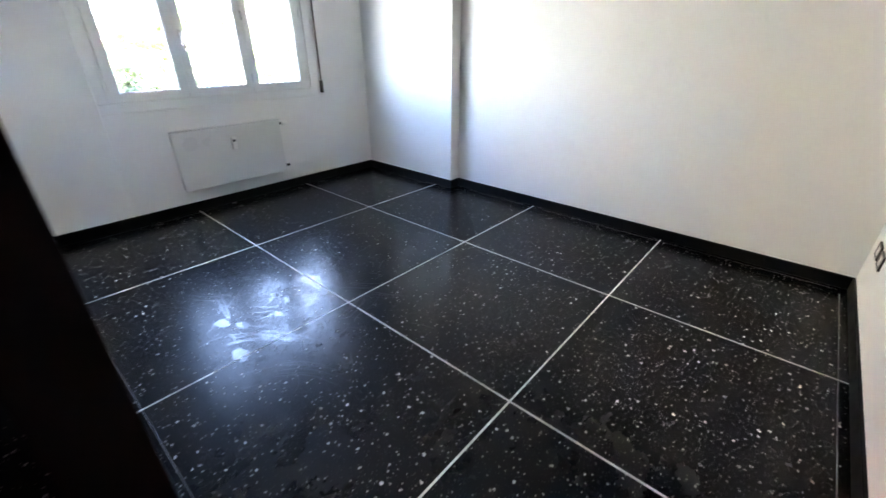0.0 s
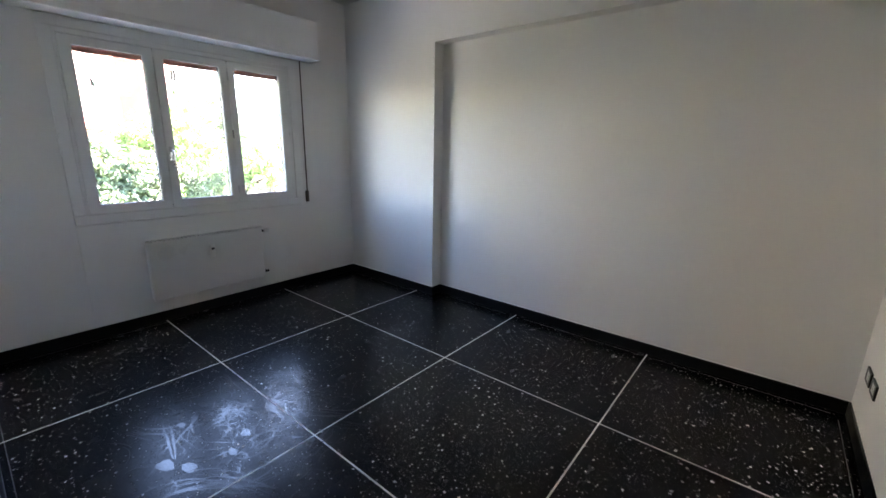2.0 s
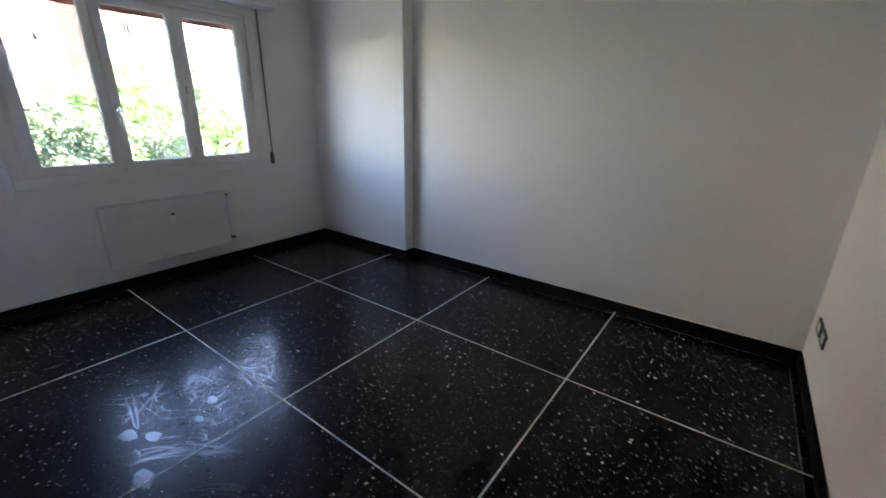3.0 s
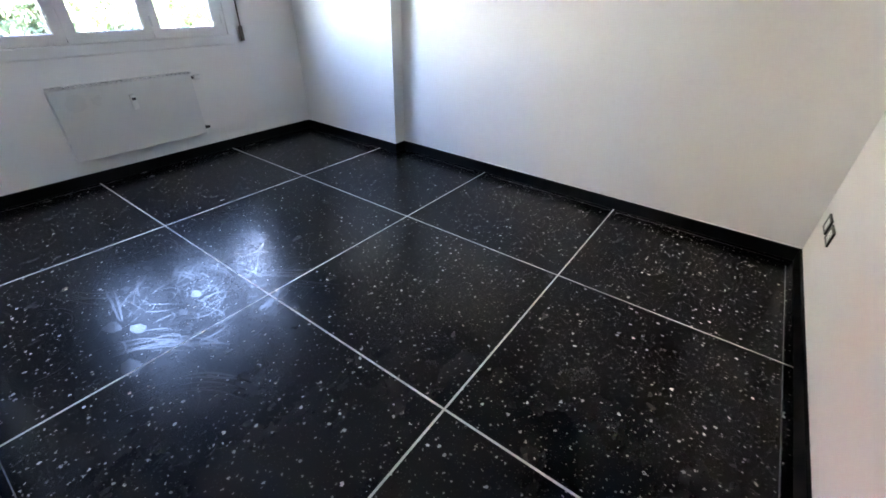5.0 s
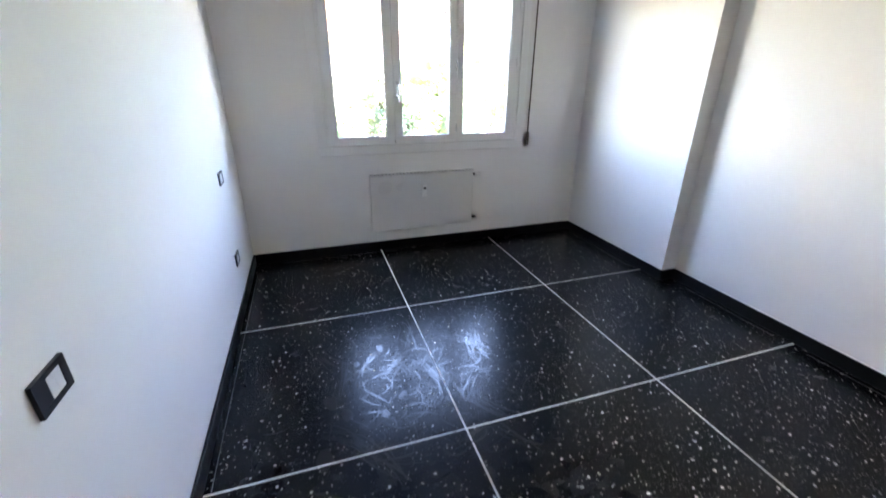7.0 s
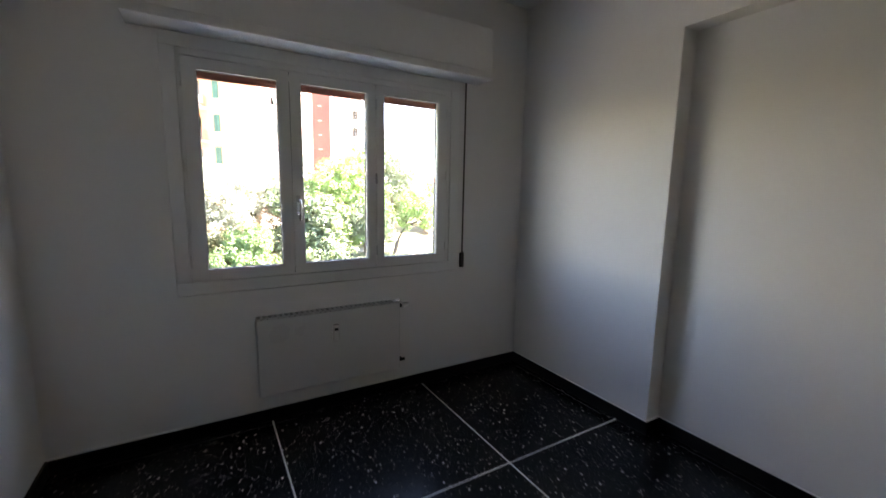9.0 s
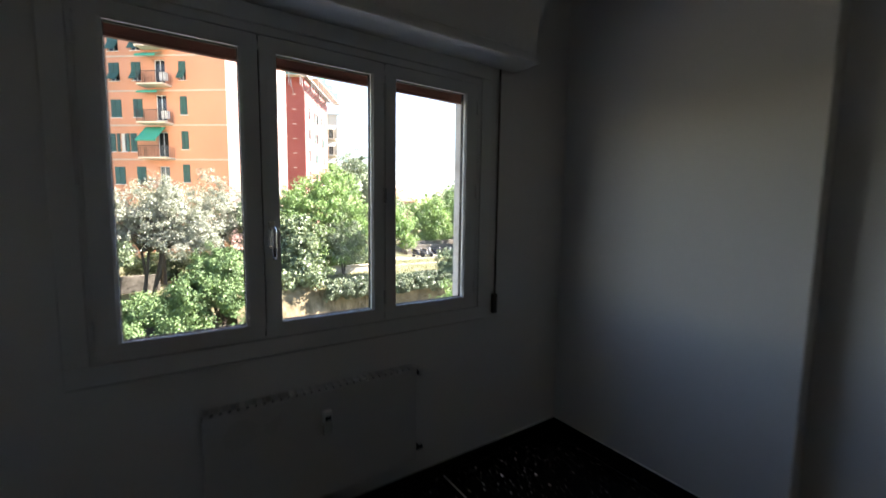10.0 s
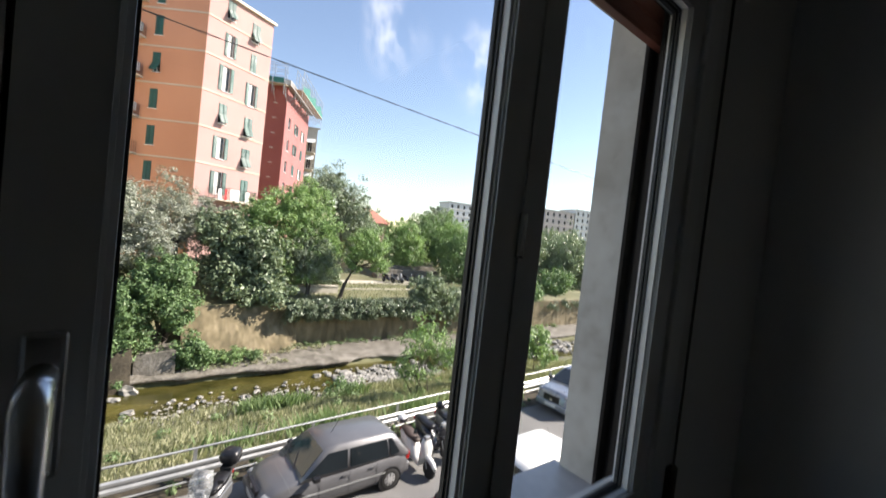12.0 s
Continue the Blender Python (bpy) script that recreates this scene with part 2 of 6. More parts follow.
def lathe(bm, profile, centre, axis="y", sides=20):
    """A turned body: profile rows of (radius, along), about an axis through centre."""
    rings = []
    for r, a in profile:
        row = []
        for k in range(sides):
            c, s = math.cos(2 * math.pi * k / sides) * r, math.sin(2 * math.pi * k / sides) * r
            p = {"x": (a, c, s), "y": (c, a, s), "z": (c, s, a)}[axis]
            row.append(bm.verts.new(Vector(centre) + Vector(p)))
        rings.append(row)
    for A, B in zip(rings, rings[1:]):
        for k in range(sides):
            bm.faces.new((A[k], A[(k + 1) % sides], B[(k + 1) % sides], B[k]))
    bm.faces.new(rings[0][::-1])
    bm.faces.new(rings[-1])


def loft(bm, sections, close=True):
    rows = [[bm.verts.new(p) for p in s] for s in sections]
    n = len(rows[0])
    for A, B in zip(rows, rows[1:]):
        for k in range(n):
            bm.faces.new((A[k], A[(k + 1) % n], B[(k + 1) % n], B[k]))
    if close:
        bm.faces.new(rows[0][::-1])
        bm.faces.new(rows[-1])


def thing(name, base, label, category, group="", kind="", turn=0.0):
    e = new(name)
    e.empty_display_size = 0.1
    e.matrix_basis = pose(*base, 0, 0, turn)
    return tagged(e, label, category, group, kind)


def part(name, bm, material, parent=None, label="", smooth=False, local=False):
    """Links a bmesh as one mesh object under a thing or a part."""
    bmesh.ops.recalc_face_normals(bm, faces=bm.faces[:])
    me = bpy.data.meshes.new(name)
    bm.to_mesh(me)
    bm.free()
    me.materials.append(material)
    if smooth:
        me.polygons.foreach_set("use_smooth", [True] * len(me.polygons))
    ob = new(name, me)
    if parent is not None:
        ob.parent = parent
        if parent.data is None and not local:
            ob.matrix_parent_inverse = parent.matrix_basis.inverted()
    return tagged(ob, label)


def raw(name, verts, faces, material, parent=None, label="", smooth=False):
    me = bpy.data.meshes.new(name)
    me.from_pydata(verts, [], faces)
    me.materials.append(material)
    if smooth:
        me.polygons.foreach_set("use_smooth", [True] * len(me.polygons))
    ob = new(name, me)
    if parent is not None:
        ob.parent = parent
        if parent.data is None:
            ob.matrix_parent_inverse = parent.matrix_basis.inverted()
    return tagged(ob, label)


def structure(ob, label, category):
    return tagged(ob, label, category, "", "structure")

# ---------------------------------------------------------------- the room's shell
XW, XB, YL, YR, YP, XP = -4.138, 0.533, 0.0, 3.41, 3.275, -2.786   # window wall, back wall, left wall, right wall, pier face, pier edge
XO, CEIL, BEAM, STREET = -4.40, 3.10, 2.546, -5.05
WY0, WY1, WZ0, WZ1 = 0.70, 2.555, 0.940, 2.36                   # the window's hole
DX0, DX1, DTOP = -0.72, 0.28, 2.08                              # the doorway in the left wall

structure(part("wall_window", boxes((
    (XO, -0.3, -0.25, XW, WY0, CEIL + 0.2), (XO, WY1, -0.25, XW, YR + 0.3, CEIL + 0.2),
    (XO, WY0, -0.25, XW, WY1, WZ0), (XO, WY0, WZ1, XW, WY1, CEIL + 0.2))), M_WALL), "white painted wall with a wide window over a radiator", "wall")
structure(part("wall_right", box(XW, YR, -0.02, XB + 0.12, YR + 0.12, CEIL), M_WALL), "long plain white painted wall set back behind a beam", "wall")
structure(part("wall_back", box(XB, -0.12, -0.02, XB + 0.12, YR, CEIL), M_WALL), "white painted wall with a low socket", "wall")
SPLAY, YD = -1.22, -0.014                                         # the wall falls back a little towards the doorway
bm = boxes(((XW, -0.12, -0.02, SPLAY, YL, CEIL), (DX1, -0.12, -0.02, XB, YL, CEIL), (DX0, -0.12, DTOP, DX1, YD, CEIL)))
loft(bm, [((SPLAY, -0.12, z), (DX0, -0.12, z), (DX0, YD, z), (SPLAY, YL, z)) for z in (-0.02, CEIL)])
bmesh.ops.recalc_face_normals(bm, faces=bm.faces[:])
structure(part("wall_left", bm, M_WALL), "white painted wall with a doorway, switch and sockets", "wall")
structure(part("pier_and_beam", boxes(((XW, YP, 0, XP, YR, CEIL), (XP, YP, BEAM, XB, YR, CEIL))), M_WALL), "white plastered pier and ceiling beam", "pier")
structure(part("ceiling", box(XW, -0.12, CEIL, XB + 0.12, YR + 0.12, CEIL + 0.2), M_CEIL), "plain white painted ceiling", "ceiling")

# the hall behind the doorway
structure(part("hall_walls", boxes(((-2.6, -1.60, -0.02, 1.6, -1.48, CEIL), (-2.72, -1.60, -0.02, -2.6, -0.12, CEIL), (1.6, -1.60, -0.02, 1.72, -0.12, CEIL), (XB + 0.12, -0.12, -0.02, 1.72, 0.0, CEIL))), M_WALL), "plain white hall walls beyond the doorway", "wall")
structure(part("hall_ceiling", box(-2.72, -1.60, CEIL, 1.72, -0.12, CEIL + 0.2), M_CEIL), "plain white hall ceiling", "ceiling")
hall_floor = structure(part("hall_floor", box(-2.72, -1.60, -0.25, 1.72, -0.121, 0), M_TERRAZZO), "black terrazzo hall floor", "floor")

# floor: bedding, panels, dividing strips, edge joint
floor = structure(part("floor", box(XW, -0.12, -0.25, XB + 0.12, YR + 0.12, -0.02), M_JOINT), "polished black terrazzo floor with pale dividing strips and dusty smears", "floor")
SX, SY, HALF = (-3.000, -1.803, -0.624), (1.148, 2.297), 0.0045
xs = [XW] + [v for s in SX for v in (s - HALF, s + HALF)] + [XB]
ys = [-0.12] + [v for s in SY for v in (s - HALF, s + HALF)] + [YR]
for i in range(0, len(xs), 2):
    for j in range(0, len(ys), 2):
        part("floor_panel", box(xs[i], ys[j], -0.02, xs[i + 1], ys[j + 1], 0.0), M_TERRAZZO, floor)
for s in SX:
    for a, b in zip(ys[::2], ys[1::2]):
        part("dividing_strip", box(s - HALF, a, -0.02, s + HALF, b, 0.0012), M_STRIP, floor, "pale dividing strip")
for s in SY:
    part("dividing_strip", box(XW, s - HALF, -0.02, XB, s + HALF, 0.0012), M_STRIP, floor, "pale dividing strip")
part("edge_joint", boxes(((-2.6, YR - 0.052, 0, -1.9, YR - 0.048, 0.0006), (-1.7, YR - 0.052, 0, 0.45, YR - 0.048, 0.0006), (-4.0, YP - 0.052, 0, -3.1, YP - 0.048, 0.0006),
                          (XB - 0.054, 0.9, 0, XB - 0.049, 3.3, 0.0006), (XW + 0.05, 0.25, 0, XW + 0.054, 1.3, 0.0006), (-3.9, 0.040, 0, -0.6, 0.044, 0.0006))), M_JOINT, floor, "worn grey edge joint")

# skirting, with a thin unpainted edge on top
T, HS = 0.014, 0.092
for nm, b in (("window", (XW, T, 0, XW + T, YP, HS)), ("pier", (XW + T, YP - T, 0, XP + T, YP, HS)), ("pier_side", (XP, YP, 0, XP + T, YR - T, HS)),
              ("right", (XP, YR - T, 0, XB, YR, HS)), ("back", (XB - T, T, 0, XB, YR - T, HS)), ("left", (XW, 0, 0, SPLAY, T, HS)), ("left_end", (DX1 + 0.006, 0, 0, XB, T, HS))):
    structure(part("baseboard", box(*b, 0.003, 1), M_SKIRT), "low black stone skirting along the wall", "baseboard")
bm = bmesh.new()
loft(bm, [((SPLAY, 0, z), (DX0 - 0.004, YD, z), (DX0 - 0.004, YD + T, z), (SPLAY, T, z)) for z in (0.0, HS)])
bmesh.ops.recalc_face_normals(bm, faces=bm.faces[:])
structure(part("baseboard", bm, M_SKIRT), "low black stone skirting beside the doorway", "baseboard")

for b in ((XW, 0.016, HS + 0.0005, XW + 0.009, YP, HS + 0.0045), (XW + 0.009, YP - 0.009, HS + 0.0005, XP + 0.009, YP, HS + 0.0045), (XP, YP, HS + 0.0005, XP + 0.009, YR - 0.009, HS + 0.0045), (XP, YR - 0.009, HS + 0.0005, XB, YR, HS + 0.0045)):
    structure(part("trim", box(*b), M_WALL), "thin paint edge above the skirting", "trim")

# dried wash marks and shoe scuffs on the polished floor
rs = random.Random(17)
verts, faces = [], []


def stroke(x, y, a, bend, length, wide):
    n = 9
    o = len(verts)
    lift = 0.0003 + o * 1e-7
    for k in range(n):
        w = wide * math.sin(math.pi * (k + 0.6) / (n + 0.2)) ** 0.6
        verts.append((x - math.sin(a) * w, y + math.cos(a) * w, lift))
        verts.append((x + math.sin(a) * w, y - math.cos(a) * w, lift))
        x, y, a = x + math.cos(a) * length / n, y + math.sin(a) * length / n, a + bend / n + rs.uniform(-0.12, 0.12)
    for k in range(n - 1):
        faces.append((o + 2 * k, o + 2 * k + 1, o + 2 * k + 3, o + 2 * k + 2))


def bundle(x, y, a, bend, length, lines, spread):
    """A mop's or brush's mark: fine strokes side by side."""
    for q in range(lines):
        o = (q / max(1, lines - 1) - 0.5) * spread + rs.uniform(-0.004, 0.004)
        stroke(x - math.sin(a) * o + rs.uniform(-0.03, 0.03), y + math.cos(a) * o, a + rs.uniform(-0.06, 0.06), bend + rs.uniform(-0.2, 0.2), length * rs.uniform(0.55, 1.0), rs.choice((0.0016, 0.0026, 0.004, 0.0062)))


def blot(x, y, r):
    """An irregular dried drop."""
    o, n, q = len(verts), 14, rs.uniform(0, 90)
    lift = 0.0003 + o * 1e-7
    verts.append((x, y, lift))
    for k in range(n):
        t = 2 * math.pi * k / n
        d = r * (1 + 0.55 * noise.noise((math.cos(t) * 1.3 + q, math.sin(t) * 1.3, q)))
        verts.append((x + math.cos(t) * d * 1.25, y + math.sin(t) * d * 0.8, lift))
    faces.extend([(o, o + 1 + k, o + 1 + (k + 1) % n) for k in range(n)])


def tread(x, y, a, rows, cols):
    """A sole's print: short bars in rows."""
    for i in range(rows):
        for j in range(cols):
            if rs.random() < 0.72:
                u, w = (i - rows / 2) * 0.021, (j - cols / 2) * 0.017
                stroke(x + math.cos(a) * u - math.sin(a) * w, y + math.sin(a) * u + math.cos(a) * w, a + 1.57 + rs.uniform(-0.3, 0.3), 0.0, rs.uniform(0.010, 0.018), rs.uniform(0.0022, 0.0042))


tread(-2.26, 1.20, 0.75, 15, 7)
tread(-2.05, 1.06, 0.75, 8, 6)
tread(-2.38, 0.98, 0.4, 9, 6)
tread(-2.62, 0.62, 1.1, 9, 5)
for x, y, r in ((-2.17, 0.54, 0.042), (-2.07, 0.61, 0.036), (-2.11, 0.91, 0.030), (-1.83, 0.49, 0.045), (-2.45, 0.70, 0.022), (-2.02, 0.80, 0.024), (-2.55, 0.86, 0.028), (-2.75, 1.42, 0.022)):
    blot(x, y, r)
for x, y, a, bend, length, lines, spread in (
        (-2.51, 0.65, -0.13, 0.1, 0.46, 4, 0.03), (-2.49, 0.82, -0.76, 0.2, 0.36, 4, 0.03), (-1.98, 0.48, 1.2, -0.8, 0.36, 8, 0.09), (-1.92, 0.62, 0.7, -0.5, 0.40, 9, 0.10),
        (-1.78, 0.72, 1.3, 0.3, 0.34, 7, 0.08), (-2.34, 0.82, 1.4, 1.8, 0.32, 6, 0.05), (-2.24, 0.98, 3.0, 1.7, 0.30, 5, 0.05), (-2.43, 1.00, -0.9, 0.4, 0.30, 6, 0.07),
        (-2.30, 1.10, 0.3, -0.6, 0.34, 6, 0.06), (-2.18, 1.32, -0.7, 0.2, 0.28, 6, 0.07), (-2.62, 1.30, 0.6, 0.5, 0.40, 7, 0.09), (-2.80, 1.05, 0.2, -0.7, 0.44, 6, 0.08),
        (-2.9, 1.50, 1.0, 0.6, 0.36, 6, 0.08), (-2.55, 1.48, -0.4, 0.7, 0.38, 7, 0.08), (-2.0, 1.25, 0.5, 0.4, 0.36, 6, 0.07), (-1.7, 1.05, 1.8, 0.6, 0.34, 6, 0.08),
        (-1.6, 0.55, 0.9, -0.4, 0.40, 6, 0.09), (-2.75, 0.75, 1.2, 0.5, 0.36, 6, 0.07), (-2.6, 0.5, 0.4, 0.4, 0.34, 5, 0.06), (-1.75, 1.3, 0.4, 0.5, 0.3, 5, 0.07)):
    bundle(x, y, a, bend, length, lines, spread)
for _ in range(230):
    x, y = rs.gauss(-2.2, 0.36), rs.gauss(0.92, 0.32)
    stroke(x, y, rs.choice((0.3, 0.9, 1.6, 2.4)) + rs.uniform(-0.4, 0.4), rs.uniform(-2.6, 2.6), rs.uniform(0.05, 0.24), rs.choice((0.0012, 0.002, 0.003, 0.0048)))
tagged(raw("floor_smears", verts, faces, M_SMEAR, None), "dried glossy wash smears and scuffs on the black floor", "smears", "", "stuff")

# doorway lining
jamb = thing("door_1", (0, -0.06, 0), "dark varnished mahogany door lining in the doorway", "door frame", kind="structure")
part("jamb", box(DX0, -0.135, 0, DX0 + 0.035, YD + 0.002, DTOP, 0.002), M_JAMB, jamb)
part("jamb", box(DX1 - 0.035, -0.135, 0, DX1, YD + 0.002, DTOP, 0.002), M_JAMB, jamb)
part("head", box(DX0 + 0.035, -0.135, DTOP - 0.035, DX1 - 0.035, YD + 0.002, DTOP, 0.002), M_JAMB, jamb)
part("casing", boxes(((DX0 - 0.07, -0.137, 0, DX0 + 0.012, -0.122, DTOP + 0.07), (DX1 - 0.012, -0.137, 0, DX1 + 0.07, -0.122, DTOP + 0.07), (DX0 + 0.012, -0.137, DTOP - 0.012, DX1 - 0.012, -0.122, DTOP + 0.07)), 0.002), M_JAMB, jamb)

# ---------------------------------------------------------------- the window
win = thing("window_1", (XW, 1.63, 0.93), "white three-light window, closed, with slim lacquered sashes", "window", kind="structure")
bm = bmesh.new()
ring_yz(bm, 0.66, 2.60, 0.935, 2.42, 0.075, XW, XW + 0.016)
bmesh.ops.bevel(bm, geom=bm.edges[:], offset=0.003, segments=1, affect="EDGES")
part("surround", bm, M_FRAME, win)
part("apron", boxes(((XW, 0.66, 0.098, XW + 0.010, 2.585, 0.928),)), M_WALL, win, "painted panel under the window")
bm = bmesh.new()
ring_yz(bm, 0.70, 2.555, 0.985, 2.36, 0.050, -4.200, XW + 0.004)
bm_box(bm, -4.200, 0.70, 0.940, XW + 0.004, 2.555, 0.985)
ring_yz(bm, 0.7005, 2.5545, 0.9855, 2.3595, 0.078, -4.199, -4.174)
bm_box(bm, -4.173, 0.7502, 1.0, -4.137, 0.7562, 2.32)
bm_box(bm, -4.173, 2.4788, 1.0, -4.137, 2.5048, 2.32)
part("window_frame", bm, M_FRAME, win)
SASH = ((0.757, 1.327, 0.825, 1.263), (1.333, 1.902, 1.396, 1.841), (1.908, 2.478, 1.965, 2.409))
GZ0, GZ1 = 1.077, 2.246
for a, b, g0, g1 in SASH:
    bm = bmesh.new()
    z0, z1 = 1.022, 2.302
    bm_box(bm, -4.170, a, z0, -4.118, b, GZ0)
    bm_box(bm, -4.170, a, GZ1, -4.118, b, z1)
    bm_box(bm, -4.170, a, GZ0, -4.118, g0, GZ1)
    bm_box(bm, -4.170, g1, GZ0, -4.118, b, GZ1)
    bmesh.ops.remove_doubles(bm, verts=bm.verts[:], dist=0.0001)
    bmesh.ops.bevel(bm, geom=[e for e in bm.edges if len(e.link_faces) == 2 and e.calc_face_angle(0) > 1.0], offset=0.004, segments=2, affect="EDGES")
    sash = part("sash", bm, M_FRAME, win)
    bm = bmesh.new()
    ring_yz(bm, g0, g1, GZ0, GZ1, 0.006, -4.141, -4.126)
    part("glazing_bead", bm, M_FRAME, sash)
    bm = bmesh.new()
    ring_yz(bm, g0 + 0.0062, g1 - 0.0062, GZ0 + 0.0062, GZ1 - 0.0062, 0.003, -4.1445, -4.1405)
    ring_yz(bm, g0 + 0.001, g1 - 0.001, GZ0 + 0.001, GZ1 - 0.001, 0.008, -4.160, -4.1515)
    part("gasket", bm, M_GASKET, sash, "black rubber gasket")
    pane = part("pane", box(-4.1510, g0 + 0.0005, GZ0 + 0.0005, -4.1450, g1 - 0.0005, GZ1 - 0.0005), M_GLASS, sash, "clear glass")
    pane.visible_shadow = False
for y in (1.330, 1.905):
    part("gap_seal", box(-4.160, y - 0.0026, 1.024, -4.132, y + 0.0026, 2.300), M_GASKET, win, "black seal between the sashes")
    part("cover_strip", box(-4.1745, y - 0.016, 1.03, -4.1705, y + 0.016, 2.295), M_FRAME, win)
for y, zz in ((0.748, (1.14, 1.70, 2.17)), (1.905, (1.14, 1.66, 2.17)), (2.487, (1.14, 1.70, 2.17))):
    for z in zz:
        bm = bmesh.new()
        lathe(bm, ((0.0065, -0.036), (0.0075, -0.033), (0.0075, 0.033), (0.0065, 0.036)), (-4.1145, y, z), "z", 10)
        part("hinge", bm, M_FRAME if y < 1 or y > 2 else M_CHROME, win)
# handle on the meeting stile
hnd = part("handle_plate", box(-4.118, 1.350, 1.415, -4.108, 1.378, 1.535, 0.004), M_CHROME, win, "satin metal window handle")
bm = bmesh.new()
lathe(bm, ((0.011, -4.108), (0.011, -4.085), (0.009, -4.068)), (0, 1.364, 1.500), "x", 12)
tube(bm, ((-4.074, 1.364, 1.508), (-4.068, 1.364, 1.492), (-4.064, 1.364, 1.45), (-4.066, 1.364, 1.395), (-4.070, 1.364, 1.372)), (0.010, 0.012, 0.011, 0.010, 0.008), 10)
part("grip", bm, M_CHROME, hnd, smooth=True)

# outside: sill, shutter guides, raised roller shutter
structure(part("window_sill", box(-4.435, WY0 + 0.002, 0.942, -4.201, WY1 - 0.002, 0.968, 0.006), M_SILL), "grey stone outer window sill", "sill")
roller = thing("roller_shutter", (-4.28, 1.63, 2.2), "raised red-brown roller shutter with its lowest slats showing", "roller shutter")
for k in range(2):
    z = 2.225 + 0.046 * k
    part("slat", box(-4.246, WY0 + 0.012, z, -4.230, WY1 - 0.012, z + 0.043, 0.005), M_ROLLER, roller)
part("bottom_bar", box(-4.249, WY0 + 0.012, 2.213, -4.227, WY1 - 0.012, 2.2245, 0.002), M_ROLLER, roller)
for y0, y1 in ((WY0, 0.738), (2.532, WY1)):
    structure(part("window_reveal", box(XO, y0, 0.969, -4.266, y1, WZ1), M_PLASTER), "pale rendered window reveal", "reveal")
for y0, y1 in ((0.738, 0.760), (2.490, 2.532)):
    gd = part("guide", boxes(((-4.264, y0, 0.969, -4.254, y1, WZ1), (-4.224, y0, 0.969, -4.204, y1, WZ1), (-4.254, y0 if y0 < 1 else y1 - 0.006, 0.969, -4.224, y0 + 0.006 if y0 < 1 else y1, WZ1))), M_GUIDE, roller, "dark brown guide channel")

# shutter box inside, with its bottom lip
cassette = thing("shutter_box", (-4.03, 1.65, 2.42), "white painted roller shutter box over the window", "shutter box")
part("body", box(-3.945, 0.53, 2.445, XW, 2.775, 2.785, 0.004), M_FRAME, cassette)
part("lip", box(-3.930, 0.522, 2.422, XW, 2.783, 2.4445, 0.005), M_FRAME, cassette)
part("front_panel", box(-3.9445, 0.60, 2.475, -3.939, 2.705, 2.755, 0.002), M_FRAME, cassette)

strap = thing("shutter_strap", (XW, 2.66, 0.95), "dark woven shutter strap running down to a wall winder", "strap")
part("belt", box(XW + 0.012, 2.652, 1.02, XW + 0.0145, 2.666, 2.421), M_STRAP, strap)
part("winder", box(XW, 2.640, 0.952, XW + 0.022, 2.676, 1.075, 0.006), M_STRAP, strap, "brown plastic winder cover")

# ---------------------------------------------------------------- radiator
rad = thing("radiator", (XW, 1.57, 0.2), "white flat-panel radiator hung under the window", "radiator")
part("panel", box(-4.078, 1.070, 0.215, -4.064, 2.070, 0.738, 0.006, 3), M_RADIATOR, rad)
part("back_panel", box(-4.125, 1.078, 0.225, -4.112, 2.062, 0.728, 0.005), M_RADIATOR, rad)
part("core", boxes([(-4.112, 1.10 + 0.04 * k, 0.25, -4.078, 1.115 + 0.04 * k, 0.715) for k in range(24)]), M_RADIATOR, rad)
grille = part("grille", boxes([(-4.124, 1.075, 0.728, -4.118, 2.065, 0.748)] + [(-4.118, 1.076 + 0.0340 * k, 0.7385, -4.066, 1.096 + 0.0340 * k, 0.748) for k in range(30)]), M_RADIATOR, rad, "slotted top grille")
part("dark_core", box(-4.110, 1.085, 0.716, -4.080, 2.055, 0.727), M_BLACK, rad, "dark gap behind the grille")
for y in (1.068, 2.065):
    part("side_cover", box(-4.112, y, 0.235, -4.078, y + 0.007, 0.727), M_RADIATOR, rad)
bm = bmesh.new()
tube(bm, ((-4.095, 2.07, 0.700), (-4.095, 2.095, 0.700)), 0.012, 10)
tube(bm, ((-4.095, 2.095, 0.700), (XW, 2.10, 0.700)), 0.010, 10)
valve = part("valve", bm, M_GASKET, rad, "dark metal valve")
bm = bmesh.new()
lathe(bm, ((0.014, 2.099), (0.021, 2.106), (0.023, 2.128), (0.021, 2.152), (0.013, 2.160)), (-4.095, 0, 0.700), "y", 14)
part("knob", bm, M_WHITEPLASTIC, valve, "white valve knob", smooth=False)
bm = bmesh.new()
tube(bm, ((-4.095, 2.07, 0.265), (-4.095, 2.100, 0.265)), 0.013, 10)
tube(bm, ((-4.095, 2.100, 0.265), (XW, 2.102, 0.265)), 0.010, 10)
lathe(bm, ((0.012, 2.10), (0.012, 2.122)), (-4.095, 0, 0.265), "y", 10)
part("lockshield", bm, M_GASKET, rad, "dark lower valve")
for y in (1.20, 1.90):
    part("wall_bracket", box(XW, y, 0.30, -4.125, y + 0.03, 0.70), M_RADIATOR, rad)
meter = thing("heat_meter", (-4.06, 1.575, 0.55), "small white heat meter clipped to the radiator front", "meter")
part("case", box(-4.0638, 1.553, 0.530, -4.036, 1.596, 0.645, 0.006), M_WHITEPLASTIC, meter)
part("display", box(-4.0362, 1.561, 0.602, -4.0345, 1.588, 0.622), M_BLACK, meter, "dark display")

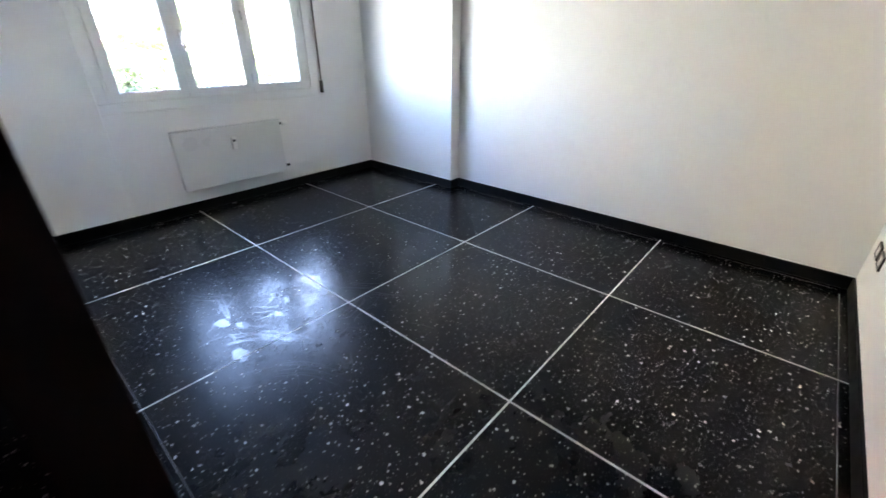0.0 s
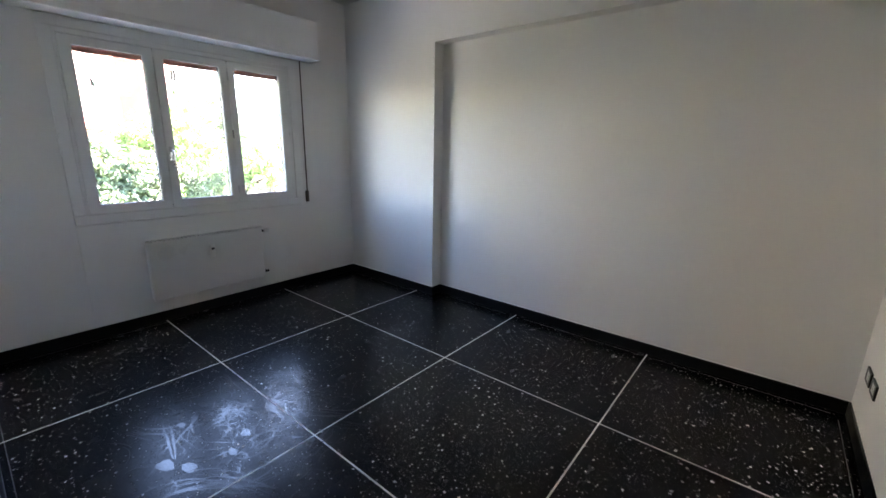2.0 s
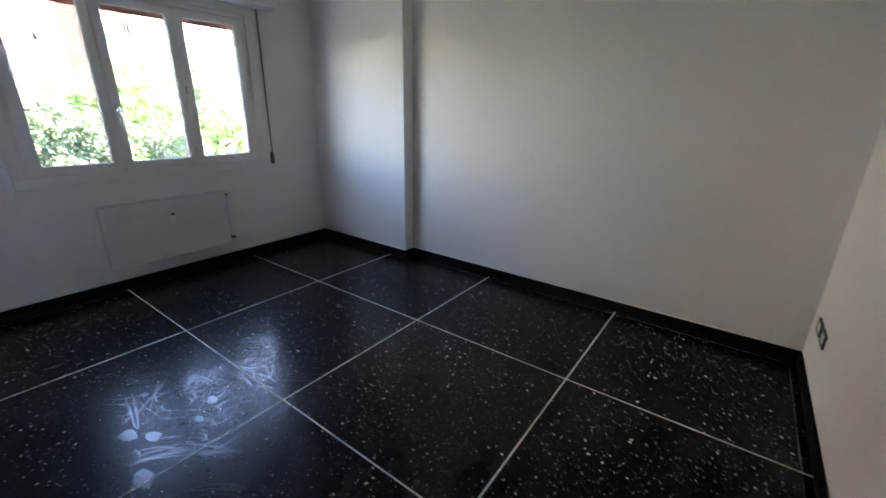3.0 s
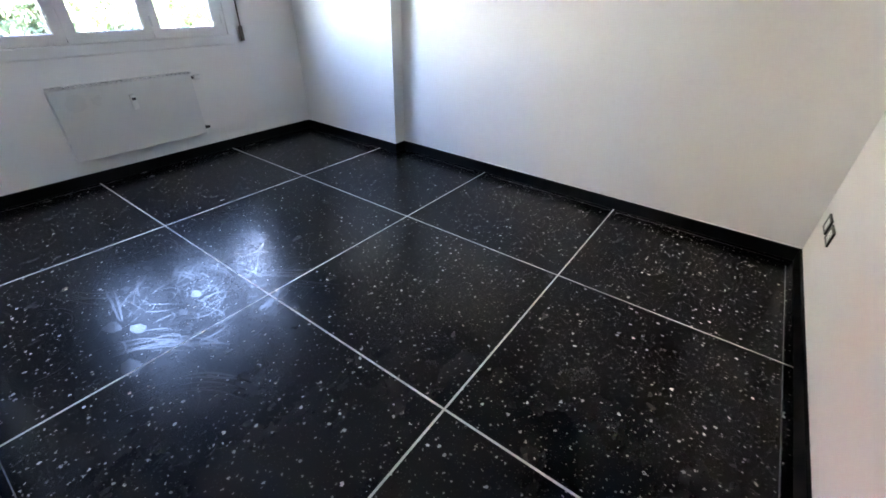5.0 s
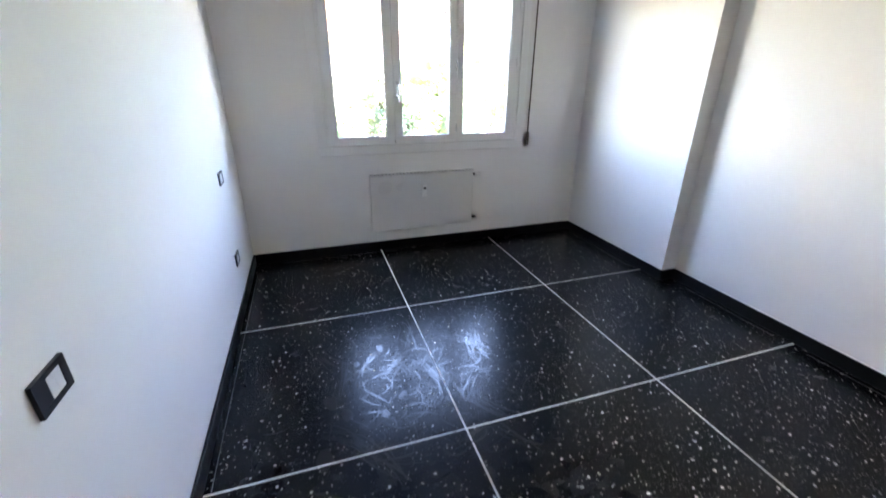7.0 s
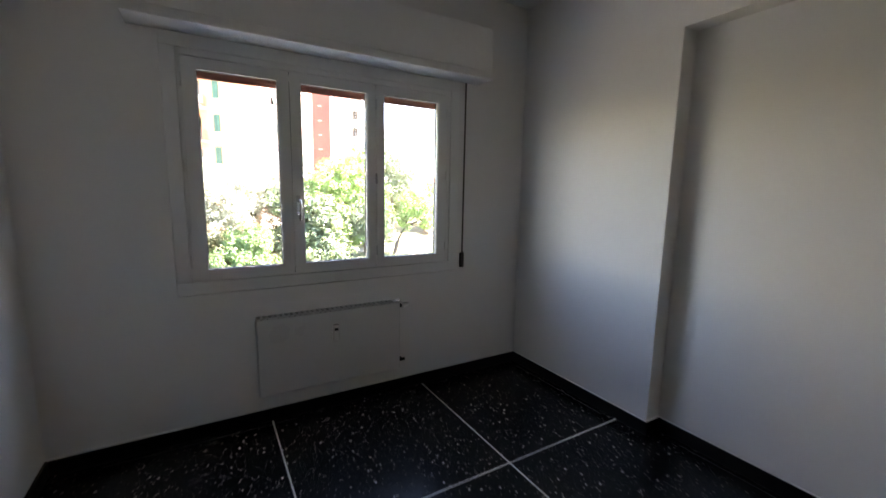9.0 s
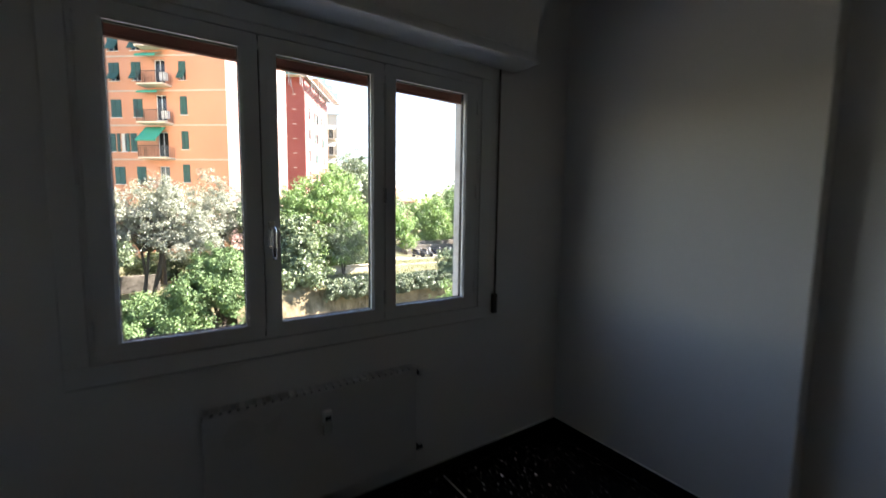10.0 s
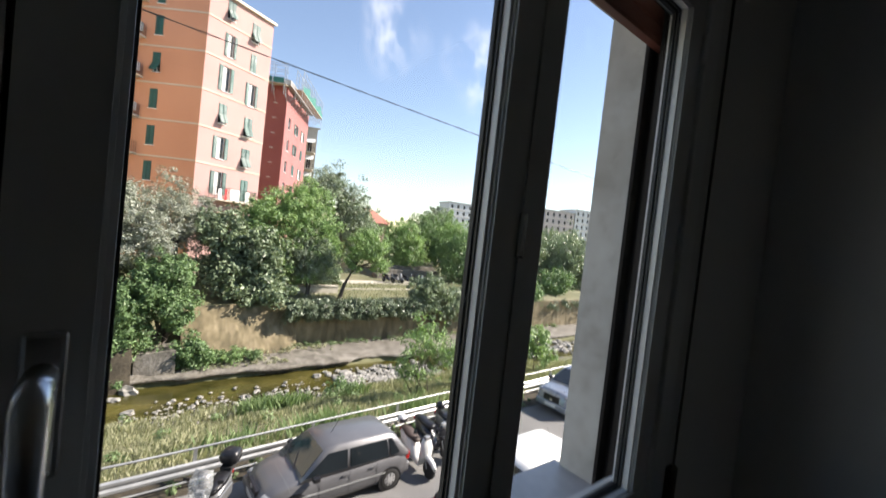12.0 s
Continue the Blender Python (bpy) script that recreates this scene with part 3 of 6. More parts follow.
# ---------------------------------------------------------------- switch and sockets
def wall_plate(name, at, turn, label, category, modules):
    """A 12 x 8 cm plate whose face looks along local -y; modules: what fills each of its three places."""
    e = thing(name, at, label, category, "switches and sockets", "", turn)
    bm = bmesh.new()
    w, h, b = 0.0605, 0.041, 0.013
    for r in ((-w, -0.010, -h, w, -0.0005, -h + b), (-w, -0.010, h - b, w, -0.0005, h), (-w, -0.010, -h + b, -w + 0.022, -0.0005, h - b), (w - 0.022, -0.010, -h + b, w, -0.0005, h - b)):
        bm_box(bm, *r)
    bmesh.ops.remove_doubles(bm, verts=bm.verts[:], dist=0.0001)
    part("frame", bm, M_BLACK, e, "black plastic frame", local=True)
    for k, mat in enumerate(modules):
        x0 = -0.0385 + 0.0257 * k
        p = part("module", box(x0 + 0.0004, -0.0085, -0.0278, x0 + 0.0253, -0.0006, 0.0278, 0.0015), mat, e, local=True)
        if category == "socket":
            bm = bmesh.new()
            for z in (-0.016, 0.0, 0.016):
                lathe(bm, ((0.0026, -0.0092), (0.0026, -0.0080)), (x0 + 0.0129, 0, z), "y", 8)
            part("hole", bm, M_BLACK, p, "dark contact holes")
    return e


wall_plate("light_switch", (-1.345, 0.0, 0.955), 180, "black-framed switch plate with two white rockers", "switch", (M_BLACK, M_WHITEPLASTIC, M_WHITEPLASTIC))
wall_plate("wall_socket", (-3.42, 0.0, 0.945), 180, "black-framed socket plate with white modules, at switch height", "socket", (M_WHITEPLASTIC, M_WHITEPLASTIC, M_WHITEPLASTIC))
wall_plate("wall_socket", (-3.42, 0.0, 0.365), 180, "black-framed socket plate with white modules, low on the wall", "socket", (M_WHITEPLASTIC, M_WHITEPLASTIC, M_WHITEPLASTIC))
for y in (3.165, 3.005):
    wall_plate("wall_socket", (XB, y, 0.375), 270, "black-framed low socket plate, one of two beside the corner", "socket", (M_WHITEPLASTIC, M_WHITEPLASTIC, M_WHITEPLASTIC))

# ---------------------------------------------------------------- own building round the room
M_ASPHALT = stained("street_asphalt", ((0.10, 0.10, 0.10), (0.15, 0.148, 0.145), (0.20, 0.197, 0.19)), 0.5, 30, 0.9, 0.4, 0.01)
M_EARTH = stained("grassy_earth", ((0.075, 0.085, 0.035), (0.14, 0.14, 0.070), (0.24, 0.22, 0.14)), 0.45, 6, 0.95, 0.6, 0.05)
M_CONCRETE = stained("weathered_concrete", ((0.045, 0.040, 0.030), (0.15, 0.136, 0.112), (0.30, 0.28, 0.245)), 1.3, 8, 0.9, 0.7, 0.05)
M_RETAIN = stained("stained_retaining_wall", ((0.045, 0.038, 0.022), (0.17, 0.138, 0.08), (0.34, 0.275, 0.175)), 1.1, 4, 0.95, 0.6, 0.05, (1, 1, 0.35))
# soil with the deep shade under the shrubs put into its tones
M_SOIL = stained("shade_toned_soil", ((0.020, 0.017, 0.011), (0.044, 0.036, 0.024), (0.085, 0.070, 0.046)), 0.9, 7, 0.95, 0.7, 0.06)
M_PALECONC = stained("pale_stone_path", ((0.38, 0.34, 0.28), (0.48, 0.44, 0.37), (0.56, 0.52, 0.45)), 0.8, 9, 0.9, 0.4, 0.01)
M_ROCK = stained("pale_river_rock", ((0.15, 0.14, 0.125), (0.26, 0.25, 0.228), (0.42, 0.405, 0.375)), 1.2, 12, 0.9, 0.4, 0.02)
M_GALV = surface("galvanised_steel", (0.44, 0.45, 0.45), 0.45, 0.7, big=2, fine=50, vary=0.15, bump=0.05)
M_WATER = water_material()

own = thing("own_building", (4, 4, STREET), "pale rendered apartment block round the room", "building", kind="structure")
part("facade", boxes(((XO, -14, STREET, XW, 22, -0.25), (XO, -14, CEIL + 0.2, XW, 22, 4.6), (XO, -14, -0.25, XW, -0.3, CEIL + 0.2), (XO, YR + 0.3, -0.25, XW, 22, CEIL + 0.2))), M_PLASTER, own)
part("side_walls", boxes(((XW, -14, STREET, 9, -13.7, 4.6), (XW, 21.7, STREET, 9, 22, 4.6), (8.7, -13.7, STREET, 9, 21.7, 4.6))), M_PLASTER, own)
part("roof", box(-4.9, -14.4, 4.6, 9.4, 22.4, 4.9), M_PLASTER, own)

# ---------------------------------------------------------------- ground: one sheet with the river's bed, and what lies on it
PROFILE = ((1500, -5.05), (-15.3, -5.05), (-15.8, -5.15), (-19.0, -6.1), (-22.0, -7.15), (-23.6, -7.42), (-24.4, -7.62), (-25.2, -7.85), (-27.4, -7.95), (-27.9, -7.6), (-28.2, -7.12),
           (-31.0, -7.0), (-31.35, -7.0), (-31.5, -4.15), (-34.0, -3.95), (-38.0, -3.85), (-60.0, -3.6), (-1500, -3.6))


def ground_z(x):
    for (xa, za), (xb, zb) in zip(PROFILE, PROFILE[1:]):
        if xa >= x >= xb:
            k = (xa - x) / (xa - xb)
            return za + (zb - za) * k
    return -3.6


gx = [1500, 200, 40, -4, -10, -15.3, -15.8] + [-16.5 - 0.75 * k for k in range(12)] + [-25.2, -25.8, -26.4, -27.0, -27.4, -27.9, -28.2, -29, -30, -31.0, -31.35, -31.5, -32.3, -33.2, -34, -35, -36.5, -38, -42, -48, -60, -90, -160, -400, -1500]
gy = [-1500, -400, -120, -60, -30] + [-15 + 1.0 * k for k in range(66)] + [60, 80, 120, 200, 400, 1500]
verts, faces = [], []
for x in gx:
    for y in gy:
        rough = 0.10 if (-24.5 < x < -16 or -90 < x < -32) and abs(y) < 130 else 0.0
        verts.append((x + (0.25 * noise.noise((x * 0.4, y * 0.5, 3)) if -24.6 < x < -17 else 0), y, ground_z(x) + rough * noise.noise((x * 0.7, y * 0.7, 0.3)) * 2))
ny = len(gy)
for i in range(len(gx) - 1):
    for j in range(ny - 1):
        a = i * ny + j
        faces.append((a, a + 1, a + ny + 1, a + ny))
structure(raw("ground", verts, faces, M_EARTH, smooth=True), "uneven grassy ground dropping to a stream bed", "ground")
structure(part("road", box(-15.25, -150, -5.1, -4.47, 200, STREET + 0.006), M_ASPHALT), "sunlit grey asphalt street with parking along the stream", "road")
structure(part("kerb", box(-15.42, -150, -5.2, -15.25, 200, STREET + 0.05, 0.02), M_CONCRETE), "low concrete kerb under the guard rail", "kerb")
structure(part("water", box(-28.15, -160, -8.1, -23.2, 220, -7.50), M_WATER), "shallow greenish-brown stream", "water")
def sheet(name, material, nu, nv, at):
    """A bumpy surface: at(i, j) gives its points on a grid."""
    vs = [at(i, j) for i in range(nu) for j in range(nv)]
    fs = [(i * nv + j, i * nv + j + 1, (i + 1) * nv + j + 1, (i + 1) * nv + j) for i in range(nu - 1) for j in range(nv - 1)]
    return raw(name, vs, fs, material, smooth=True)


def ledge_at(i, j):
    y = 2.0 + 0.30 * i
    w = 0.55 * noise.noise((0.2, y * 0.30, 5.0)) + 0.18 * noise.noise((0.7, y * 1.6, 1.0))
    x, z = ((-28.45 + w, -7.95), (-28.15 + w, -7.36), (-27.80 + w, -7.14), (-28.05 + w * 0.8, -7.04), (-29.0, -6.95), (-29.7, -6.93), (-30.4, -6.92), (-31.4, -6.90))[j]
    b = noise.noise((x * 1.7, y * 1.7, 2.0))
    return (x + 0.06 * b, y + 0.05 * noise.noise((y * 2, x, 9.0)), z + (0.07 * b if 0 < j < 7 else 0))


structure(sheet("concrete_ledge", M_CONCRETE, 198, 8, ledge_at), "worn uneven concrete ledge along the stream", "ledge")


# retaining wall: a raked stretch, then an upright one
def rake_at(i, j):
    y, f = 4.2 + 0.15 * i, j / 15
    e = min(1.0, max(0.0, (y - 10.0) / 1.4))
    x = -29.5 - 0.08 * (y - 4.2) - 1.75 * f ** 0.85 * (1 - 0.4 * e)
    b = noise.noise((y * 0.8, f * 3, 4.0)) + 0.5 * noise.noise((y * 2.6, f * 8, 8.0))
    return (max(-31.9, min(x, -29.4) - 0.9 * e + 0.16 * b), y, -7.0 + 2.95 * f + (0.10 * b if j == 15 else 0))


structure(sheet("retaining_wall_raked", M_RETAIN, 46, 16, rake_at), "raked earthen-brown retaining bank streaked with shade", "wall")
bm = bmesh.new()
bm_box(bm, -31.7, 10.8, -7.0, -31.25, 130, -4.05)
for k in range(40):
    bm_box(bm, -31.25, 11.9 + 3 * k, -7.0, -31.235, 11.93 + 3 * k, -4.1)
structure(part("retaining_wall", bm, M_RETAIN), "upright stained concrete retaining wall", "wall")


def slope_at(i, j):
    y, f = -16 + 0.4 * i, j / 8
    b = noise.noise((y * 0.5, f * 2.5, 6.0)) + 0.5 * noise.noise((y * 1.9, f * 7, 2.0))
    return (-27.5 - 4.0 * f ** 1.3 + 0.28 * b, y, -7.75 + 3.65 * f ** 0.55 + 0.08 * b)


# bank sheet whose darkness is shrub shade set in the soil colour
structure(sheet("earth_bank", M_SOIL, 46, 9, slope_at), "earth bank under the hanging shrubs, coloured dark for their shade", "bank")
bm = bmesh.new()
loft(bm, [((-28.2, 2.1, -7.9), (-28.9, 2.1, -6.1), (-29.9, 2.1, -6.0), (-29.9, 2.1, -7.9)), ((-28.1, 3.85, -7.9), (-28.5, 3.85, -5.85), (-29.9, 3.85, -5.8), (-29.9, 3.85, -7.9))])
structure(part("concrete_block", bm, M_CONCRETE), "slanted concrete bank end beside the stream", "block")
structure(part("concrete_apron", box(-22.9, -9.5, -7.4, -21.2, -2.4, -7.05, 0.04), M_PALECONC), "pale concrete apron on the near bank", "apron")
structure(part("low_terrace_wall", boxes(((-35.0, 8.6, -4.0, -34.6, 15.2, -3.35), (-35.06, 8.56, -3.35, -34.54, 15.24, -3.29))), M_PALECONC), "low pale stone wall on the terrace", "wall")
structure(part("kerb", box(-36.6, 15.4, -4.0, -36.35, 30, -3.80, 0.02), M_PALECONC), "pale kerb edging the terrace grass", "kerb")
structure(part("path", box(-41.5, 17.5, -4.0, -39.4, 30, -3.78), M_PALECONC), "pale path on the terrace", "path")
structure(part("terrace_steps", boxes([(-44.2 - 1.1 * k, 23.5 + 0.5 * k, -4.0, -43.2 - 1.1 * k, 33, -3.3 + 0.42 * k) for k in range(3)]), M_CONCRETE), "grey stone terrace steps", "steps")
structure(part("foot_wall", box(-34.2, -16, -4.1, -33.9, 0.2, -2.9), M_CONCRETE), "grey rendered garden wall", "wall")

# river rocks
rng = random.Random(5)
ico = bmesh.new()
bmesh.ops.create_icosphere(ico, subdivisions=2, radius=1)
iv = [v.co.copy() for v in ico.verts]
inf = [[v.index for v in f.verts] for f in ico.faces]
ico.free()


def rocks(name, spots, label, group):
    verts, faces = [], []
    for x, y, z, r in spots:
        z = max(z, ground_z(x) + r * 0.1)
        sx, sy, sz, a, s = r * rng.uniform(0.8, 1.4), r * rng.uniform(0.7, 1.3), r * rng.uniform(0.45, 0.8), rng.uniform(0, 6.28), rng.uniform(0, 99)
        o = len(verts)
        for v in iv:
            k = 1 + 0.6 * noise.noise(v * 1.7 + Vector((s, 0, 0)))
            px, py = v.x * sx * k, v.y * sy * k
            verts.append((x + px * math.cos(a) - py * math.sin(a), y + px * math.sin(a) + py * math.cos(a), z + v.z * sz * k))
        faces += [[o + i for i in f] for f in inf]
    return tagged(raw(name, verts, faces, M_ROCK), label, "rocks", group, "stuff")


spots = [(rng.gauss(-25.3, 0.55), rng.uniform(12.2, 18.8), -7.45, rng.uniform(0.04, 0.17)) for _ in range(560)]
spots += [(rng.gauss(-23.9, 0.6), rng.uniform(1.5, 12), -7.46, rng.uniform(0.02, 0.085)) for _ in range(520)]
spots += [(rng.gauss(-24.6, 0.55), rng.uniform(-12, 0.5), -7.46, rng.uniform(0.02, 0.10)) for _ in range(1300)]
spots += [(rng.gauss(-26.2, 0.6), rng.uniform(-9, 2), -7.46, rng.uniform(0.06, 0.24)) for _ in range(36)]
spots += [(rng.gauss(-26.0, 0.9), rng.uniform(19, 45), -7.46, rng.uniform(0.10, 0.35)) for _ in range(200)]
spots += [(rng.gauss(-24.6, 0.8), rng.uniform(3, 19), -7.44, rng.choice((0.025, 0.035, 0.05, 0.07, 0.11))) for _ in range(460)]
spots += [(rng.uniform(-27.2, -25.2), rng.uniform(11.5, 19), -7.46, rng.uniform(0.05, 0.20)) for _ in range(160)]
rocks("river_rocks", spots, "pale rounded river stones in the shallows", "river stones")
boulder_at = ((-27.6, 1.9, -7.45, 0.45), (-27.2, -2.2, -7.4, 0.5), (-26.9, -5.0, -7.4, 0.42), (-26.4, 12.6, -7.45, 0.34), (-26.6, 10.9, -7.45, 0.3))
for b in boulder_at:
    ob = rocks("boulder", [b], "large pale boulder at the water's edge", "boulders")
    ob["kind"], ob["category"] = "thing", "boulder"
    del ob["kind"]

# a thin wisp of cloud far beyond the houses
m, nt, b = nodes_of("wispy_cloud")
v = place_of(nt, (0.004, 0.0075, 0.0052))
streak = noise_of(nt, v, 1.5, 12, 0.66)
tc = nt.nodes.new("ShaderNodeTexCoord")
sph = nt.nodes.new("ShaderNodeTexGradient")
sph.gradient_type = "SPHERICAL"
mp = nt.nodes.new("ShaderNodeMapping")
mp.inputs["Location"].default_value = (-1, -1, -1)
mp.inputs["Scale"].default_value = (2, 2, 2)
nt.links.new(tc.outputs["Generated"], mp.inputs["Vector"])
nt.links.new(mp.outputs[0], sph.inputs[0])
mask = mixed(nt, 1.0, ramp(nt, sph.outputs[1], ((0.0, (0, 0, 0)), (0.7, (1, 1, 1)))), ramp(nt, streak, ((0.42, (0, 0, 0)), (0.74, (1, 1, 1)))), "MULTIPLY")
em = add(nt, "ShaderNodeEmission", Strength=0.95)
em.inputs[0].default_value = (1, 1, 1, 1)
tr = nt.nodes.new("ShaderNodeBsdfTransparent")
mx = nt.nodes.new("ShaderNodeMixShader")
nt.links.new(mask, mx.inputs[0])
nt.links.new(tr.outputs[0], mx.inputs[1])
nt.links.new(em.outputs[0], mx.inputs[2])
nt.links.new(mx.outputs[0], nt.nodes["Material Output"].inputs[0])
nt.nodes.remove(b)


def cloud_at(i, j):
    return (-900 - 120 * math.sin(i * 0.4) * 0.3, 350 + 70 * i, 330 + 50 * j + 14 * math.sin(i * 0.9))


structure(sheet("cloud_backdrop", m, 9, 8, cloud_at), "thin white wisp of summer cloud", "cloud")

# ---------------------------------------------------------------- plants
L_OLIVE = leaf_material("olive_leaves", (0.14, 0.155, 0.12), (0.50, 0.52, 0.45), 0.55, 0.28)
L_BRIGHT = leaf_material("bright_green_leaves", (0.062, 0.140, 0.044), (0.44, 0.60, 0.27), 0.50, 0.38)
L_FIG = leaf_material("mid_green_leaves", (0.034, 0.082, 0.028), (0.27, 0.405, 0.18), 0.52, 0.32)
L_DARK = leaf_material("dark_glossy_leaves", (0.030, 0.060, 0.028), (0.38, 0.46, 0.29), 0.42, 0.26)
L_GREY = leaf_material("grey_green_leaves", (0.07, 0.10, 0.07), (0.40, 0.47, 0.34), 0.45, 0.28)
L_IVY = leaf_material("ivy_leaves", (0.018, 0.040, 0.018), (0.30, 0.36, 0.24), 0.36, 0.18)
L_GRASS = leaf_material("dry_grass_blades", (0.13, 0.155, 0.075), (0.54, 0.52, 0.36), 0.7, 0.3)
L_REED = leaf_material("green_reed_blades", (0.085, 0.15, 0.06), (0.36, 0.46, 0.24), 0.5, 0.3)
M_BARK = stained("grey_brown_bark", ((0.045, 0.036, 0.028), (0.085, 0.07, 0.055), (0.13, 0.11, 0.09)), 3, 30, 0.95, 0.7, 0.03, (1, 1, 0.3))


def leaf_mesh(clumps, per, size, seed, long=2.0, droop=0.3):
    """Rhombic leaves scattered in clumps; clumps are rows of (x, y, z, radius)."""
    r = np.random.default_rng(seed)
    c = np.repeat(np.array(clumps), per, axis=0)
    n = len(c)
    way = r.normal(size=(n, 3))
    way /= np.linalg.norm(way, axis=1)[:, None]
    way[:, 2] *= 0.85
    mid = c[:, :3] + way * (c[:, 3] * r.uniform(0.25, 1.0, n) ** 0.5)[:, None]
    face = way * 0.8 + r.normal(size=(n, 3)) * 0.45 + np.array((0, 0, 0.45))
    face /= np.linalg.norm(face, axis=1)[:, None] + 1e-9
    along = r.normal(size=(n, 3))
    along[:, 2] -= droop
    along -= face * (along * face).sum(axis=1)[:, None]
    along /= np.linalg.norm(along, axis=1)[:, None] + 1e-9
    side = np.cross(along, face)
    s = (size * r.uniform(0.6, 1.3, n))[:, None]
    v = np.stack((mid - along * s * 0.5, mid + side * s * 0.5 / long, mid + along * s * 0.5, mid - side * s * 0.5 / long), axis=1).reshape(-1, 3)
    return v.tolist(), np.arange(4 * n).reshape(-1, 4).tolist()


def clumps_in(blobs, count, radius, seed, shell=0.55):
    """Clump centres spread over ellipsoids (x, y, z, rx, ry, rz), thicker near their skin."""
    r = random.Random(seed)
    vol = [b[3] * b[4] * b[5] for b in blobs]
    out = []
    while len(out) < count:
        b = r.choices(blobs, vol)[0]
        v = Vector((r.gauss(0, 1), r.gauss(0, 1), r.gauss(0, 1))).normalized() * (shell + (1 - shell) * r.random())
        k = 1 + 0.50 * noise.noise(v * 2.1 + Vector((seed, 0, 0))) + 0.16 * noise.noise(v * 5.0 + Vector((0, seed, 0)))
        out.append((b[0] + v.x * b[3] * k, b[1] + v.y * b[4] * k, b[2] + v.z * b[5] * k, radius * r.choice((0.45, 0.7, 0.9, 1.1, 1.5))))
    return out


def tree(name, label, base, blobs, leaf, size, count, per, radius, seed, trunk=0.16, lean=(0, 0), long=2.0, stems=1, shell=0.5, group="garden trees", category="tree"):
    e = thing(name, base, label, category, group)
    r = random.Random(seed)
    bm = bmesh.new()
    B = Vector(base)
    for s in range(stems):
        foot = B + Vector((r.uniform(-0.3, 0.3), r.uniform(-0.5, 0.5), -0.1)) * (s > 0)
        low = min(b[2] - b[5] * 0.5 for b in blobs)
        fork = Vector((B.x + lean[0] + r.uniform(-0.2, 0.2) * s, B.y + lean[1] + r.uniform(-0.4, 0.4) * s, max(low, B.z + 0.5)))
        mid = foot.lerp(fork, 0.5) + Vector((r.uniform(-0.12, 0.12), r.uniform(-0.15, 0.15), 0))
        tube(bm, (foot - Vector((0, 0, 0.15)), foot, mid, fork), (trunk * 1.5, trunk * 1.2, trunk * 0.9, trunk * 0.7), 8)
        for b in blobs:
            for k in range(3):
                tip = Vector((b[0] + r.uniform(-0.6, 0.6) * b[3], b[1] + r.uniform(-0.6, 0.6) * b[4], b[2] + r.uniform(-0.2, 0.7) * b[5]))
                kn = fork.lerp(tip, 0.5) + Vector((r.uniform(-0.3, 0.3), r.uniform(-0.3, 0.3), r.uniform(-0.1, 0.3)))
                tube(bm, (fork - Vector((0, 0, 0.05)), kn, tip), (trunk * 0.55, trunk * 0.33, trunk * 0.1), 6)
    part("trunk", bm, M_BARK, e, smooth=True)
    v, f = leaf_mesh(clumps_in(blobs, count, radius, seed, shell), per, size, seed, long)
    raw("crown", v, f, leaf, e)
    return e


def gz(x):
    return ground_z(x)


tree("olive_tree", "silvery grey-green olive tree with twisted stems beside the yellow house", (-32.2, -0.6, -4.0), [(-31.2, -1.7, 1.3, 1.1, 1.1, 1.3), (-31.4, -0.2, 0.6, 1.4, 1.3, 1.2), (-31.6, 1.3, 0.9, 1.5, 1.5, 1.6), (-31.4, 0.8, 2.1, 1.2, 1.2, 1.2), (-31.3, 2.4, 0.0, 1.2, 1.2, 1.4), (-31.5, 0.4, -0.7, 1.2, 1.8, 0.8), (-31.5, 1.7, -0.6, 1.3, 1.6, 1.1), (-31.3, -1.3, 0.0, 1.1, 1.1, 1.0)], L_OLIVE, 0.15, 700, 66, 0.36, 11, 0.09, (0.4, 0.4), 2.8, 4, 0.3)
tree("shrub", "dark dense shrub leaning on the yellow house's corner", (-31.6, -2.6, -4.1), [(-30.9, -2.6, -0.9, 0.8, 1.1, 0.7), (-31.0, -1.5, -1.1, 0.7, 0.8, 0.8)], L_DARK, 0.16, 120, 62, 0.3, 13, 0.06, (0.3, 0.2), 2.2, 3, 0.3, "bank shrubs", "shrub")
tree("olive_tree", "silvery olive tree at the back of the terrace", (-35.6, 0.4, -3.95), [(-35.6, 0.2, 0.9, 1.8, 1.7, 2.2)], L_OLIVE, 0.17, 230, 70, 0.42, 14, 0.14, (0.1, 0.2), 2.8, 2, 0.3)
tree("olive_tree", "silvery olive tree in front of the orange building", (-35.2, 3.9, -3.95), [(-35.2, 3.6, 1.0, 2.0, 2.0, 2.8), (-35.5, 5.5, 0.5, 1.7, 1.4, 2.2)], L_OLIVE, 0.16, 430, 80, 0.42, 12, 0.16, (0.2, 0.1), 3.2, 2, 0.35)
